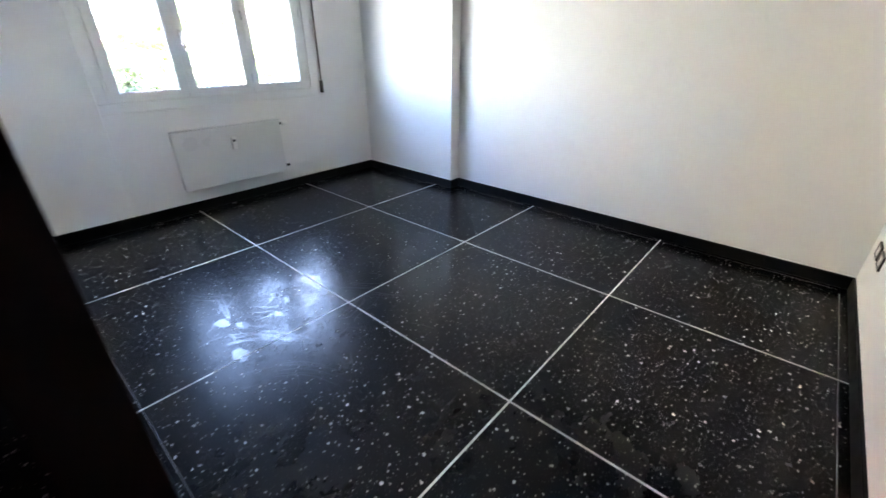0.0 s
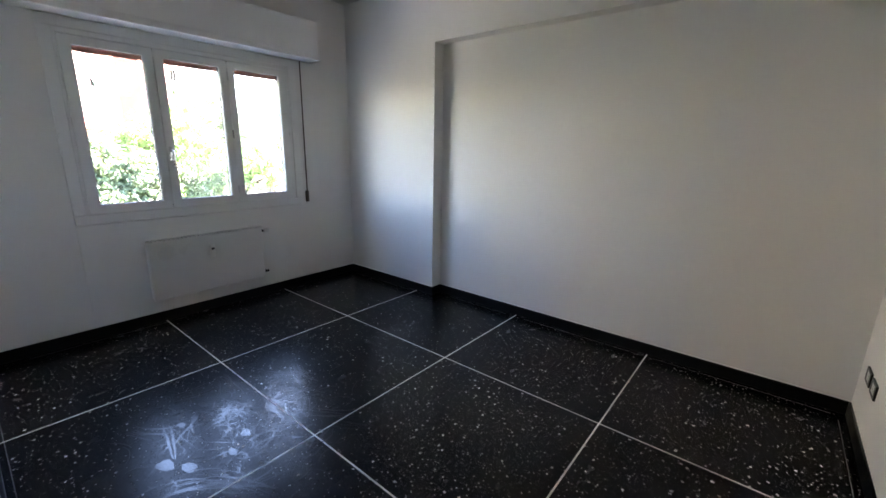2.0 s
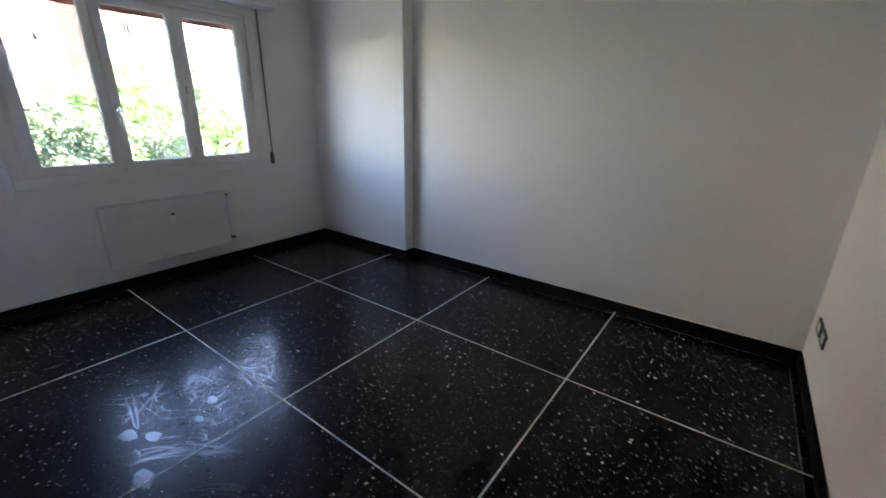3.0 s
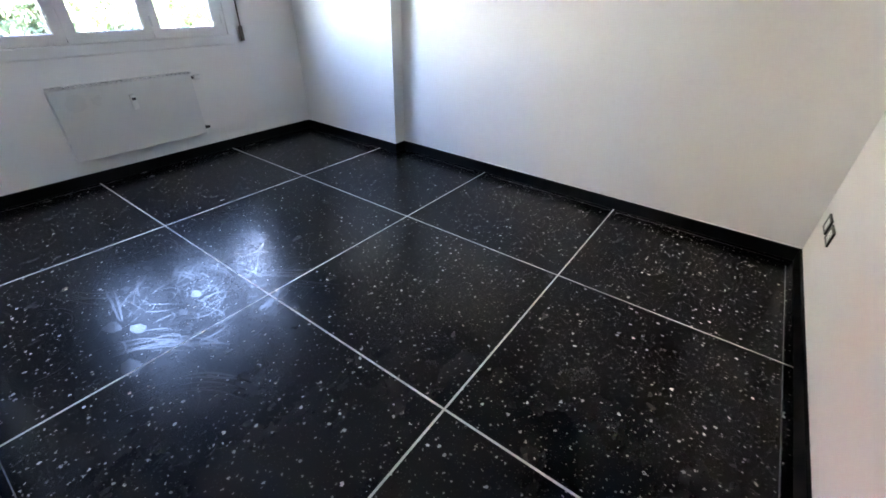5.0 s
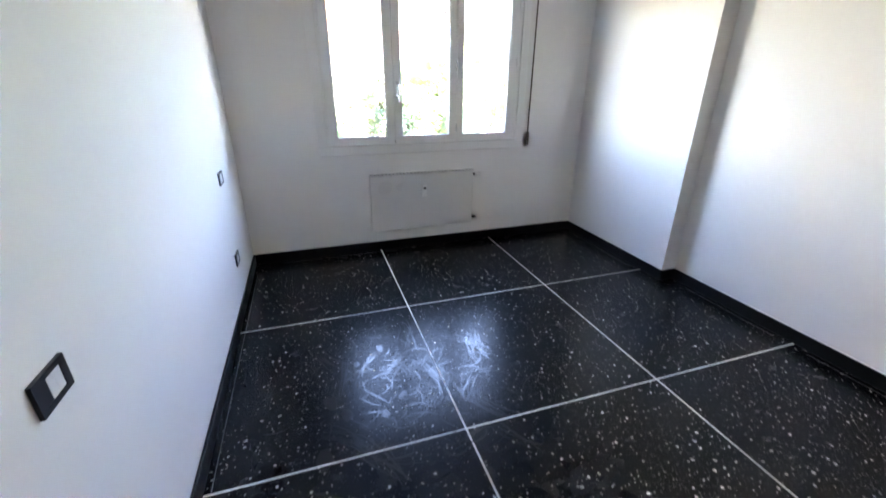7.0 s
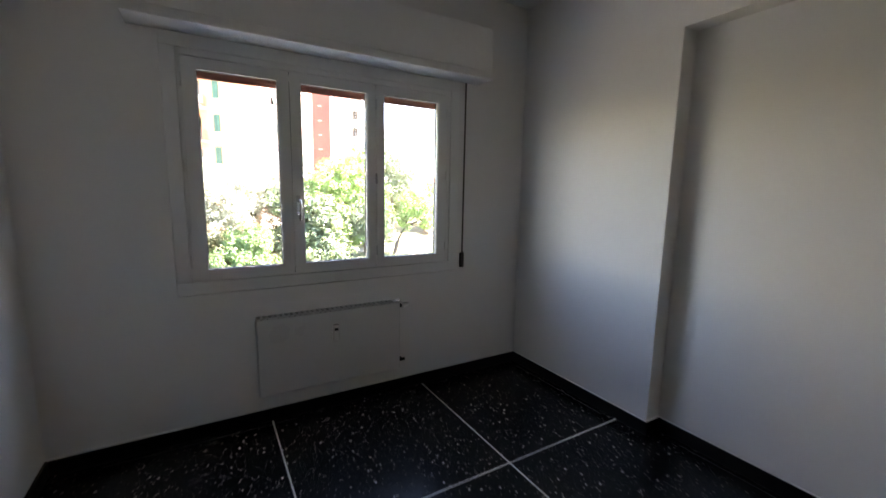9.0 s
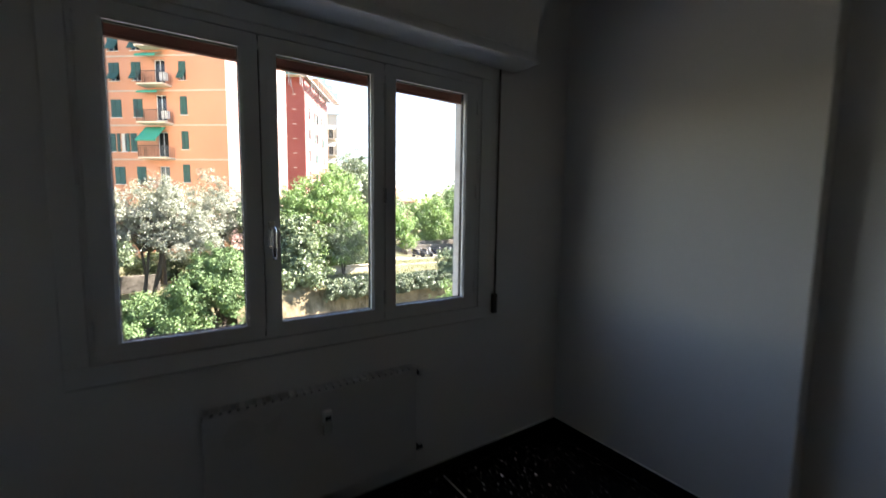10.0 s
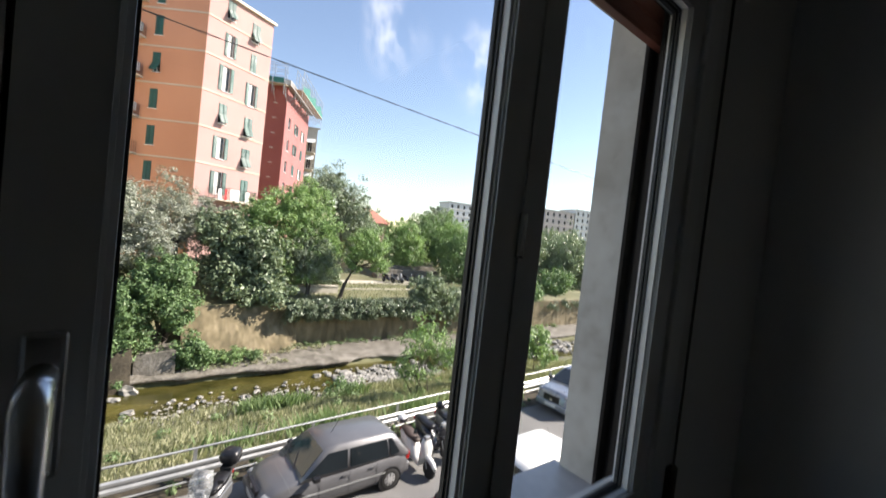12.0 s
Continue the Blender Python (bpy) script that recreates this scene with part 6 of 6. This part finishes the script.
M_SEAT = surface("brown_scooter_seat", (0.060, 0.040, 0.032), 0.6, vary=0.25)
M_SILVERPL = surface("silver_scooter_paint", (0.19, 0.195, 0.20), 0.3, 0.4, vary=0.1, coat=0.3)
M_WHITEPL = surface("white_scooter_paint", (0.68, 0.68, 0.67), 0.3, vary=0.06, coat=0.3)
M_BINGREEN = surface("green_bin_plastic", (0.030, 0.165, 0.105), 0.55, big=2, fine=25, vary=0.2)
M_BINLID = surface("faded_green_lid", (0.24, 0.38, 0.31), 0.6, big=2, fine=25, vary=0.2)


def wheel(parent, x, y, r, w, side, hub=None):
    bm = bmesh.new()
    lathe(bm, ((r * 0.62, -w / 2 + 0.01), (r * 0.9, -w / 2), (r, -w / 3), (r, w / 3), (r * 0.9, w / 2), (r * 0.62, w / 2 - 0.01)), (x, y, r), "y", 24)
    wh = part("wheel", bm, M_TYRE, parent, "black tyre", smooth=True, local=True)
    bm = bmesh.new()
    lathe(bm, ((0.02, side * (w / 2 + 0.006)), (r * 0.25, side * (w / 2 + 0.004)), (r * 0.60, side * (w / 2 - 0.012)), (r * 0.63, side * (w / 2 - 0.03))), (x, y, r), "y", 24)
    rim = part("rim", bm, hub or M_HUB, wh, "grey wheel trim")
    bm = bmesh.new()
    for k in range(8):
        a = 2 * math.pi * k / 8
        for q in (0.36, 0.48):
            lathe(bm, ((r * 0.055, side * (w / 2 + 0.007)), (r * 0.055, side * (w / 2 - 0.010))), (x + math.cos(a) * r * q, y, r + math.sin(a) * r * q), "y", 6)
    part("slots", bm, M_BLACK, wh, "dark trim slots")
    return wh


def car(name, at, turn, label, paint, L=3.77, W=1.64, H=1.42, bonnet=0.98, nose=0.66, tail="hatch", suv=0.0):
    """A car along local +x (its front), on z = 0."""
    e = thing(name, at, label, "car", "parked cars", "", turn)
    w, h = W / 2, H
    r = 0.285 + suv * 0.05
    belt = 0.86 + suv * 0.14
    base = 0.20 + suv * 0.06
    xs_ = [-L / 2, -L / 2 + 0.06, -L / 2 + 0.35, -L / 2 + 0.9, -0.2, 0.45, L / 2 - bonnet, L / 2 - 0.62, L / 2 - 0.34, L / 2 - 0.16, L / 2 - 0.05, L / 2]
    tops = [0.62, 0.84, belt + 0.03, belt + 0.02, belt, belt, belt - 0.0, belt - 0.045, belt - 0.12, nose + 0.02 + suv * 0.15, nose - 0.07 + suv * 0.12, nose - 0.20]
    half = [w * 0.86, w * 0.93, w * 0.98, w, w, w, w * 0.99, w * 0.975, w * 0.94, w * 0.87, w * 0.78, w * 0.62]
    sec = []
    for x, t, k in zip(xs_, tops, half):
        low = base + (0.08 if abs(x) > L / 2 - 0.1 else 0)
        sec.append([(x, -k * 0.92, low), (x, -k, low + 0.14), (x, -k, (low + t) / 2 + 0.05), (x, -k * 0.965, t - 0.06), (x, -k * 0.86, t), (x, -k * 0.4, t + 0.025), (x, k * 0.4, t + 0.025), (x, k * 0.86, t), (x, k * 0.965, t - 0.06), (x, k, (low + t) / 2 + 0.05), (x, k, low + 0.14), (x, k * 0.92, low)])
    bm = bmesh.new()
    loft(bm, sec)
    body = part("body", bm, paint, e, smooth=True, local=True)
    # cabin: sections from tail to windscreen foot
    xr = -L / 2 + (0.05 if tail == "hatch" else 0.75)
    cx = [xr, xr + 0.36, xr + 0.55, 0.15, 0.45, L / 2 - bonnet + 0.16]
    ct = [belt + 0.02, h - 0.10, h - 0.02, h, h - 0.05, belt - 0.01]
    wb, wt = w * 0.95, w * 0.74
    cs = []
    for x, t in zip(cx, ct):
        f = (t - belt) / (h - belt)
        k = wb + (wt - wb) * max(f, 0)
        cs.append([(x, -wb, belt - 0.06), (x, -(wb + (k - wb) * 0.5), belt + (t - belt) * 0.5), (x, -k, t - 0.03 * f), (x, -k * 0.85, t + 0.012 * f), (x, 0, t + 0.03 * f), (x, k * 0.85, t + 0.012 * f), (x, k, t - 0.03 * f), (x, wb + (k - wb) * 0.5, belt + (t - belt) * 0.5), (x, wb, belt - 0.06)])
    bm = bmesh.new()
    loft(bm, cs)
    part("roof", bm, paint, e, smooth=True, local=True)

    def pane(name, pts, off, mat=M_CARGLASS, lab="dark tinted glass"):
        a = [Vector(p) for p in pts]
        nrm = (a[1] - a[0]).cross(a[-1] - a[0]).normalized()
        if nrm.dot(sum(a, Vector()) / len(a) - Vector((0, 0, 0.7))) < 0:
            nrm = -nrm
        bm = bmesh.new()
        lo, hi = [bm.verts.new(p - nrm * 0.02) for p in a], [bm.verts.new(p + nrm * off) for p in a]
        bm.faces.new(lo[::-1])
        bm.faces.new(hi)
        for i in range(len(a)):
            j = (i + 1) % len(a)
            bm.faces.new((lo[i], lo[j], hi[j], hi[i]))
        return part(name, bm, mat, e, lab, local=True)

    xf = L / 2 - bonnet + 0.16

    def on(x0, x1, f):
        return x0 + (x1 - x0) * f

    # windscreen and rear window
    kk = lambda f: wb + (wt - wb) * f
    pane("windscreen", [(on(xf, 0.45, 0.10), -kk(0.10) * 0.90, on(belt, h - 0.05, 0.10)), (on(xf, 0.45, 0.10), kk(0.10) * 0.90, on(belt, h - 0.05, 0.10)), (on(xf, 0.45, 0.92), kk(0.92) * 0.88, on(belt, h - 0.05, 0.92)), (on(xf, 0.45, 0.92), -kk(0.92) * 0.88, on(belt, h - 0.05, 0.92))], 0.022, M_WINDSCREEN, "windscreen glass")
    pane("rear_window", [(on(xr, xr + 0.36, 0.2), -kk(0.2) * 0.85, on(belt, h - 0.1, 0.2)), (on(xr, xr + 0.36, 0.2), kk(0.2) * 0.85, on(belt, h - 0.1, 0.2)), (on(xr, xr + 0.36, 0.9), kk(0.9) * 0.8, on(belt, h - 0.1, 0.9)), (on(xr, xr + 0.36, 0.9), -kk(0.9) * 0.8, on(belt, h - 0.1, 0.9))], 0.02)
    zt, zb = h - 0.13, belt + 0.03
    ft, fb = (zt - belt) / (h - belt), (zb - belt) / (h - belt)
    mid = -0.10
    for s in (-1, 1):
        yt, yb = s * kk(ft), s * kk(fb)
        pane("side_window", [(on(xf, 0.45, 0.16), yb, zb), (mid + 0.04, yb, zb), (mid + 0.02, yt, zt), (0.40, yt, zt)], 0.012)
        pane("side_window", [(mid - 0.05, yb, zb), (xr + 0.62, yb, zb), (xr + 0.66, yt, zt), (mid - 0.06, yt, zt)], 0.012)
        pane("quarter_window", [(xr + 0.56, yb, zb), (xr + 0.30, yb, zb + 0.04), (xr + 0.50, yt, zt), (xr + 0.60, yt, zt)], 0.012)
        for x in (0.02, -0.72):
            part("door_handle", box(x - 0.09, s * (w + 0.004) - 0.012, belt - 0.13, x + 0.06, s * (w + 0.004) + 0.012, belt - 0.095, 0.006), paint, body)
        part("side_moulding", box(-L / 2 + 0.75, s * w - 0.012, 0.48, L / 2 - 0.78, s * w + 0.012, 0.52, 0.004), M_GALV, body, "pale rubbing strip")
        bm = bmesh.new()
        for x in (0.62, -0.12, -0.86):
            bm_box(bm, x - 0.004, s * (w + 0.001) - 0.003, 0.30, x + 0.004, s * (w + 0.001) + 0.003, belt - 0.03)
        part("door_gap", bm, M_BLACK, body, "dark door gap")
        bm = box(L / 2 - bonnet - 0.22, s * (w + 0.02), belt - 0.01, L / 2 - bonnet - 0.06, s * (w + 0.17), belt + 0.11, 0.03)
        part("mirror", bm, M_BLACK, e, "black door mirror", local=True)
        bm = bmesh.new()
        bmesh.ops.create_uvsphere(bm, u_segments=16, v_segments=10, radius=1.0)
        for v in bm.verts:
            v.co = Vector((L / 2 - 0.20 + v.co.x * 0.19 - abs(v.co.y) * 0.02, s * w * 0.70 + v.co.y * 0.15, nose - 0.075 + suv * 0.13 + v.co.z * 0.085))
        part("headlamp", bm, M_LAMPGLASS, e, "clear headlamp", smooth=True, local=True)
        bm = box(-L / 2 - 0.004, s * w * 0.68, 0.64, -L / 2 + 0.13, s * w * 0.925, 0.86 + suv * 0.1, 0.03)
        part("tail_lamp", bm, M_LAMPRED, e, "red tail lamp", local=True)
        for x in (L / 2 - 0.72, -L / 2 + 0.60):
            bm = bmesh.new()
            lathe(bm, ((r * 1.16, s * (w - 0.25)), (r * 1.16, s * (w + 0.004))), (x, 0, r), "y", 24)
            part("wheel_arch", bm, M_BLACK, e, "dark wheel arch", local=True)
            wheel(e, x, s * (w - 0.07), r, 0.17, s)
    part("front_bumper", box(L / 2 - 0.16, -w * 0.84, 0.25, L / 2 + 0.05, w * 0.84, 0.50, 0.06, 3), paint, e, local=True)
    part("grille", box(L / 2 - 0.12, -w * 0.42, 0.52, L / 2 + 0.02, w * 0.42, 0.64 + suv * 0.14, 0.02), M_BLACK, e, "dark grille", local=True)
    part("badge", box(L / 2 + 0.0, -0.07, 0.56, L / 2 + 0.03, 0.07, 0.63, 0.008), M_CHROME, e, local=True)
    part("number_plate", box(L / 2 + 0.03, -0.26, 0.34, L / 2 + 0.056, 0.26, 0.45, 0.004), M_WHITEPLASTIC, e, local=True)
    part("rear_bumper", box(-L / 2 - 0.05, -w * 0.88, 0.27, -L / 2 + 0.18, w * 0.88, 0.55, 0.06, 3), paint, e, local=True)
    for a in (0.25, -0.35):
        bm = bmesh.new()
        tube(bm, ((xf + 0.02, a, belt + 0.03), (on(xf, 0.45, 0.42), a - 0.42, on(belt, h - 0.05, 0.42) + 0.025)), 0.012, 6)
        part("wiper", bm, M_BLACK, e, "black wiper", local=True)
    bm = bmesh.new()
    tube(bm, ((0.1, 0, h + 0.02), (-0.15, 0, h + 0.42)), (0.008, 0.004), 6)
    part("aerial", bm, M_BLACK, e, local=True)
    return e


car("hatchback", (-13.08, 5.92, STREET + 0.006), -90, "dusty dark grey five-door hatchback parked by the guard rail", M_CARGREY)
car("sport_utility", (-13.45, 17.6, STREET + 0.006), -90, "silver-blue sport utility car parked nose towards the bin", M_CARSILVER, 4.3, 1.78, 1.6, 1.05, 0.78, "hatch", 1.0)
car("white_car", (-10.2, 10.9, STREET + 0.006), 90, "white car parked on the near side of the street", M_CARWHITE, 4.0, 1.72, 1.46)
car("white_van", (-11.6, -3.6, STREET + 0.006), -90, "white car parked further along the guard rail", M_CARWHITE, 4.0, 1.70, 1.48)

M_PERSPEX, nt, b = nodes_of("scratched_perspex")
b.inputs["Base Color"].default_value, b.inputs["Roughness"].default_value = (0.55, 0.58, 0.60, 1), 0.15
tr = nt.nodes.new("ShaderNodeBsdfTransparent")
mx = nt.nodes.new("ShaderNodeMixShader")
nt.links.new(ramp(nt, noise_of(nt, place_of(nt), 14.0, 3), ((0.3, (0.25, 0.25, 0.25)), (0.7, (0.45, 0.45, 0.45)))), mx.inputs[0])
nt.links.new(tr.outputs[0], mx.inputs[1])
nt.links.new(b.outputs[0], mx.inputs[2])
nt.links.new(mx.outputs[0], nt.nodes["Material Output"].inputs[0])

# dirt strip over the shadow area by the rail, in the shade-deepened soil
structure(part("verge", box(-15.25, -60, STREET - 0.02, -14.30, 120, STREET + 0.022, 0.01), M_SOIL), "strip of trodden dirt under the guard rail, coloured dark for shade", "verge")
r = random.Random(66)
cl = []
for k in range(260):
    y = r.uniform(-6, 24)
    if noise.noise((y * 0.7, 1, 4)) > -0.15:
        cl.append((r.uniform(-15.2, -14.4), y, STREET + 0.05 + 0.25 * r.random(), r.uniform(0.06, 0.18)))
v, f = leaf_mesh(cl, 30, 0.10, 67, 2.6, -0.2)
tagged(raw("weeds", v, f, L_REED), "dusty weeds growing under the guard rail", "weeds", "", "stuff")


def scooter(at, turn, label, paint, seat, case=None, screen=False, helmet=None):
    """A motor scooter along local +x, upright on its wheels."""
    e = thing("scooter", at, label, "scooter", "parked scooters", "", turn)
    for x, r in ((0.66, 0.25), (-0.62, 0.24)):
        bm = bmesh.new()
        lathe(bm, ((r * 0.70, -0.045), (r * 0.93, -0.055), (r, -0.02), (r, 0.02), (r * 0.93, 0.055), (r * 0.70, 0.045)), (x, 0, r), "y", 22)
        t = part("wheel", bm, M_TYRE, e, "black tyre", smooth=True, local=True)
        bm = bmesh.new()
        lathe(bm, ((r * 0.66, -0.03), (r * 0.70, -0.03), (r * 0.70, 0.03), (r * 0.66, 0.03)), (x, 0, r), "y", 22)
        for k in range(6):
            a = math.pi * k / 3
            tube(bm, ((x, 0, r), (x + math.cos(a) * r * 0.68, 0, r + math.sin(a) * r * 0.68)), 0.014, 6)
        part("rim", bm, M_GALV, t, "grey spoked rim")
    bm = bmesh.new()
    loft(bm, [[(x, -k, z0), (x, -k * 1.05, (z0 + z1) / 2), (x, -k * 0.7, z1), (x, k * 0.7, z1), (x, k * 1.05, (z0 + z1) / 2), (x, k, z0)] for x, k, z0, z1 in ((-0.92, 0.06, 0.62, 0.74), (-0.70, 0.15, 0.48, 0.78), (-0.30, 0.19, 0.30, 0.72), (-0.02, 0.17, 0.24, 0.56), (0.10, 0.16, 0.22, 0.34), (0.34, 0.17, 0.22, 0.32))])
    part("body", bm, paint, e, smooth=True, local=True)
    bm = bmesh.new()
    loft(bm, [[(x, -k, z), (x + 0.05, -k * 0.8, z + 0.03), (x + 0.09, 0, z + 0.05), (x + 0.05, k * 0.8, z + 0.03), (x, k, z), (x - 0.04, 0, z - 0.02)] for x, k, z in ((0.34, 0.17, 0.26), (0.42, 0.22, 0.48), (0.42, 0.23, 0.70), (0.38, 0.17, 0.92), (0.34, 0.10, 0.99))])
    part("leg_shield", bm, paint, e, smooth=True, local=True)
    bm = bmesh.new()
    loft(bm, [[(x, -k, z - 0.02), (x, -k * 0.7, z + 0.05), (x, 0, z + 0.07), (x, k * 0.7, z + 0.05), (x, k, z - 0.02)] for x, k, z in ((0.44, 0.06, 0.50), (0.60, 0.09, 0.52), (0.80, 0.08, 0.46), (0.94, 0.05, 0.36))])
    part("mudguard", bm, paint, e, smooth=True, local=True)
    bm = bmesh.new()
    loft(bm, [[(x, -k, z), (x, -k * 0.8, z + 0.07), (x, k * 0.8, z + 0.07), (x, k, z)] for x, k, z in ((-0.86, 0.10, 0.77), (-0.55, 0.17, 0.78), (-0.38, 0.17, 0.74), (-0.06, 0.12, 0.72), (0.0, 0.08, 0.70))])
    part("seat", bm, seat, e, smooth=True, local=True)
    bm = bmesh.new()
    tube(bm, ((0.62, 0.07, 0.26), (0.46, 0.06, 0.60), (0.36, 0.0, 0.98)), 0.022, 8)
    tube(bm, ((0.62, -0.07, 0.26), (0.46, -0.06, 0.60), (0.36, 0.0, 0.98)), 0.022, 8)
    part("fork", bm, M_GALV, e, local=True)
    bm = bmesh.new()
    tube(bm, ((0.22, -0.36, 1.03), (0.33, -0.16, 1.02), (0.33, 0.16, 1.02), (0.22, 0.36, 1.03)), 0.018, 8)
    bars = part("handlebar", bm, M_BLACK, e, "black handlebar", local=True)
    part("headlamp", box(0.34, -0.09, 0.94, 0.46, 0.09, 1.07, 0.03), M_LAMPGLASS, e, "clear headlamp", local=True)
    for s in (-1, 1):
        bm = bmesh.new()
        tube(bm, ((0.28, s * 0.26, 1.02), (0.30, s * 0.34, 1.20)), 0.007, 6)
        bm_box(bm, 0.285, s * 0.34 - 0.06, 1.17, 0.305, s * 0.34 + 0.06, 1.25)
        part("mirror", bm, M_BLACK, bars, "black mirror")
    part("tail_lamp", box(-0.96, -0.08, 0.66, -0.88, 0.08, 0.74, 0.02), M_LAMPRED, e, "red tail lamp", local=True)
    bm = bmesh.new()
    tube(bm, ((-0.2, -0.16, 0.28), (-0.55, -0.19, 0.30), (-0.88, -0.20, 0.38)), (0.03, 0.05, 0.055), 10)
    part("exhaust", bm, M_GALV, e, smooth=True, local=True)
    if screen:
        bm = bmesh.new()
        loft(bm, [[(x, -k, z), (x + 0.03, 0, z), (x, k, z), (x + 0.018, 0, z)] for x, k, z in ((0.46, 0.20, 0.95), (0.40, 0.24, 1.20), (0.30, 0.18, 1.45))])
        part("windscreen", bm, M_PERSPEX, e, "clear plastic windscreen", smooth=True, local=True)
        part("front_panel", box(0.46, -0.15, 0.46, 0.60, 0.15, 0.84, 0.06, 3), M_BLACK, e, "black front panel", smooth=True, local=True)
        for s in (-1, 1):
            part("side_fairing", box(-0.62, s * 0.19 - 0.035, 0.40, 0.30, s * 0.19 + 0.035, 0.66, 0.03, 3), paint, e, smooth=True, local=True)
            part("front_lamp", box(0.46, s * 0.12 - 0.06, 0.86, 0.57, s * 0.12 + 0.06, 0.97, 0.03, 3), M_LAMPGLASS, e, "clear lamp", smooth=True, local=True)
    if case:
        bm = box(-1.12, -0.22, 0.92, -0.70, 0.22, 1.24, 0.13, 4)
        c = part("top_case", bm, case, e, "black top case", smooth=True, local=True)
        part("reflector", box(-1.135, -0.17, 1.04, -1.09, 0.17, 1.11, 0.01), M_LAMPRED, c, "red reflector")
        part("rack", boxes(((-1.0, -0.12, 0.84, -0.68, 0.12, 0.92),)), M_IRON, e, local=True)
    if helmet:
        h_ = thing("helmet", (at[0], at[1], at[2]), "%s open-face helmet resting on a scooter" % helmet[1], "helmet", "helmets", "", turn)
        bm = bmesh.new()
        bmesh.ops.create_uvsphere(bm, u_segments=16, v_segments=10, radius=0.145)
        for v in bm.verts:
            v.co = Vector((v.co.x * 1.12 + helmet[2], v.co.y + helmet[3], v.co.z * 0.98 + helmet[4] + (0 if v.co.z > -0.09 else 0.02)))
        part("shell", bm, helmet[0], h_, smooth=True, local=True)
        bm = bmesh.new()
        loft(bm, [[(helmet[2] + 0.168 * math.cos(a), helmet[3] + 0.155 * math.sin(a), helmet[4] - 0.06), (helmet[2] + 0.166 * math.cos(a), helmet[3] + 0.153 * math.sin(a), helmet[4] + 0.05), (helmet[2] + 0.150 * math.cos(a), helmet[3] + 0.140 * math.sin(a), helmet[4] + 0.05), (helmet[2] + 0.150 * math.cos(a), helmet[3] + 0.140 * math.sin(a), helmet[4] - 0.06)] for a in (-1.1, -0.6, 0, 0.6, 1.1)])
        part("visor", bm, M_BLACK, h_, "dark visor", local=True)
    return e


Z0 = STREET + 0.006
scooter((-12.95, 3.15, Z0), -35, "silver maxi scooter with windscreen and black top case", M_SILVERPL, M_BLACK, M_BLACK, True)
scooter((-12.85, 8.45, Z0), -2, "white scooter with brown seat nosed out from the guard rail", M_WHITEPL, M_SEAT, helmet=(M_WHITEPL, "white", -0.95, -0.02, 0.98))
scooter((-13.3, 9.35, Z0), 4, "black scooter parked beside the white one", M_CARDARK, M_BLACK)
scooter((-13.35, 10.2, Z0), 2, "silver scooter with a black helmet on it", M_SILVERPL, M_BLACK, helmet=(M_BLACK, "black", -0.75, 0.0, 0.98))
scooter((-10.1, 8.1, Z0), 95, "dark scooter with red tail lamp on the near side", M_CARDARK, M_BLACK, M_BLACK)
for k, (x, y, turn) in enumerate(((-40.6, 23.4, 20), (-40.5, 24.5, 12), (-40.3, 25.6, 25), (-39.6, 26.6, 15))):
    scooter((x, y, -3.78), turn, "dark motor scooter parked on the terrace path", (M_CARDARK, M_SILVERPL)[k % 2], M_BLACK)
scooter((-13.0, -0.4, Z0), 10, "silver scooter parked along the guard rail", M_SILVERPL, M_SEAT)

# ---------------------------------------------------------------- waste bin and white crate
bn_ = thing("waste_bin", (-13.75, 12.35, Z0), "large green wheeled waste bin with faded sloping lid", "waste bin", "", "", 0)
bm = bmesh.new()
loft(bm, [[(-0.40, -0.55, 0.22), (0.40, -0.55, 0.22), (0.40, 0.55, 0.22), (-0.40, 0.55, 0.22)], [(-0.50, -0.66, 1.05), (0.50, -0.66, 1.05), (0.50, 0.66, 1.05), (-0.50, 0.66, 1.05)]])
tub = part("tub", bm, M_BINGREEN, bn_, local=True)
part("rim", boxes(((-0.54, -0.70, 1.05, 0.54, 0.70, 1.10),)), M_BINGREEN, bn_, local=True)
bm = bmesh.new()
loft(bm, [[(-0.55, y, 1.10), (0.56, y, 1.10), (0.52, y, 1.16), (0.05, y, 1.27), (-0.50, y, 1.30), (-0.55, y, 1.24)] for y in (-0.71, 0.71)])
part("lid", bm, M_BINLID, bn_, "faded pale green lid", local=True)
part("rib", boxes([(0.44, -0.45 + 0.3 * k, 0.4, 0.475, -0.41 + 0.3 * k, 1.05) for k in range(4)]), M_BINGREEN, tub)
part("label", box(0.455, 0.12, 0.62, 0.478, 0.40, 0.86), M_WHITEPLASTIC, tub, "white paper label")
part("stripe", boxes(((0.452, -0.46, 0.55, 0.476, -0.36, 0.85),)), M_LAMPRED, tub, "red and white warning stripe")
for x in (-0.34, 0.34):
    for y in (-0.46, 0.46):
        bm = bmesh.new()
        lathe(bm, ((0.10, y - 0.03), (0.10, y + 0.03)), (x, 0, 0.10), "y", 14)
        bm_box(bm, x - 0.03, y - 0.045, 0.1, x + 0.03, y + 0.045, 0.23)
        part("castor", bm, M_BLACK, bn_, "black castor", local=True)
crate = thing("white_box", (-14.0, 11.15, Z0), "white metal street cabinet beside the bin", "cabinet")
part("case", box(-14.3, 10.85, Z0, -13.75, 11.45, Z0 + 1.05, 0.02), M_WHITEPL, crate)
part("top", box(-14.33, 10.82, Z0 + 1.05, -13.72, 11.48, Z0 + 1.10, 0.01), M_WHITEPL, crate)
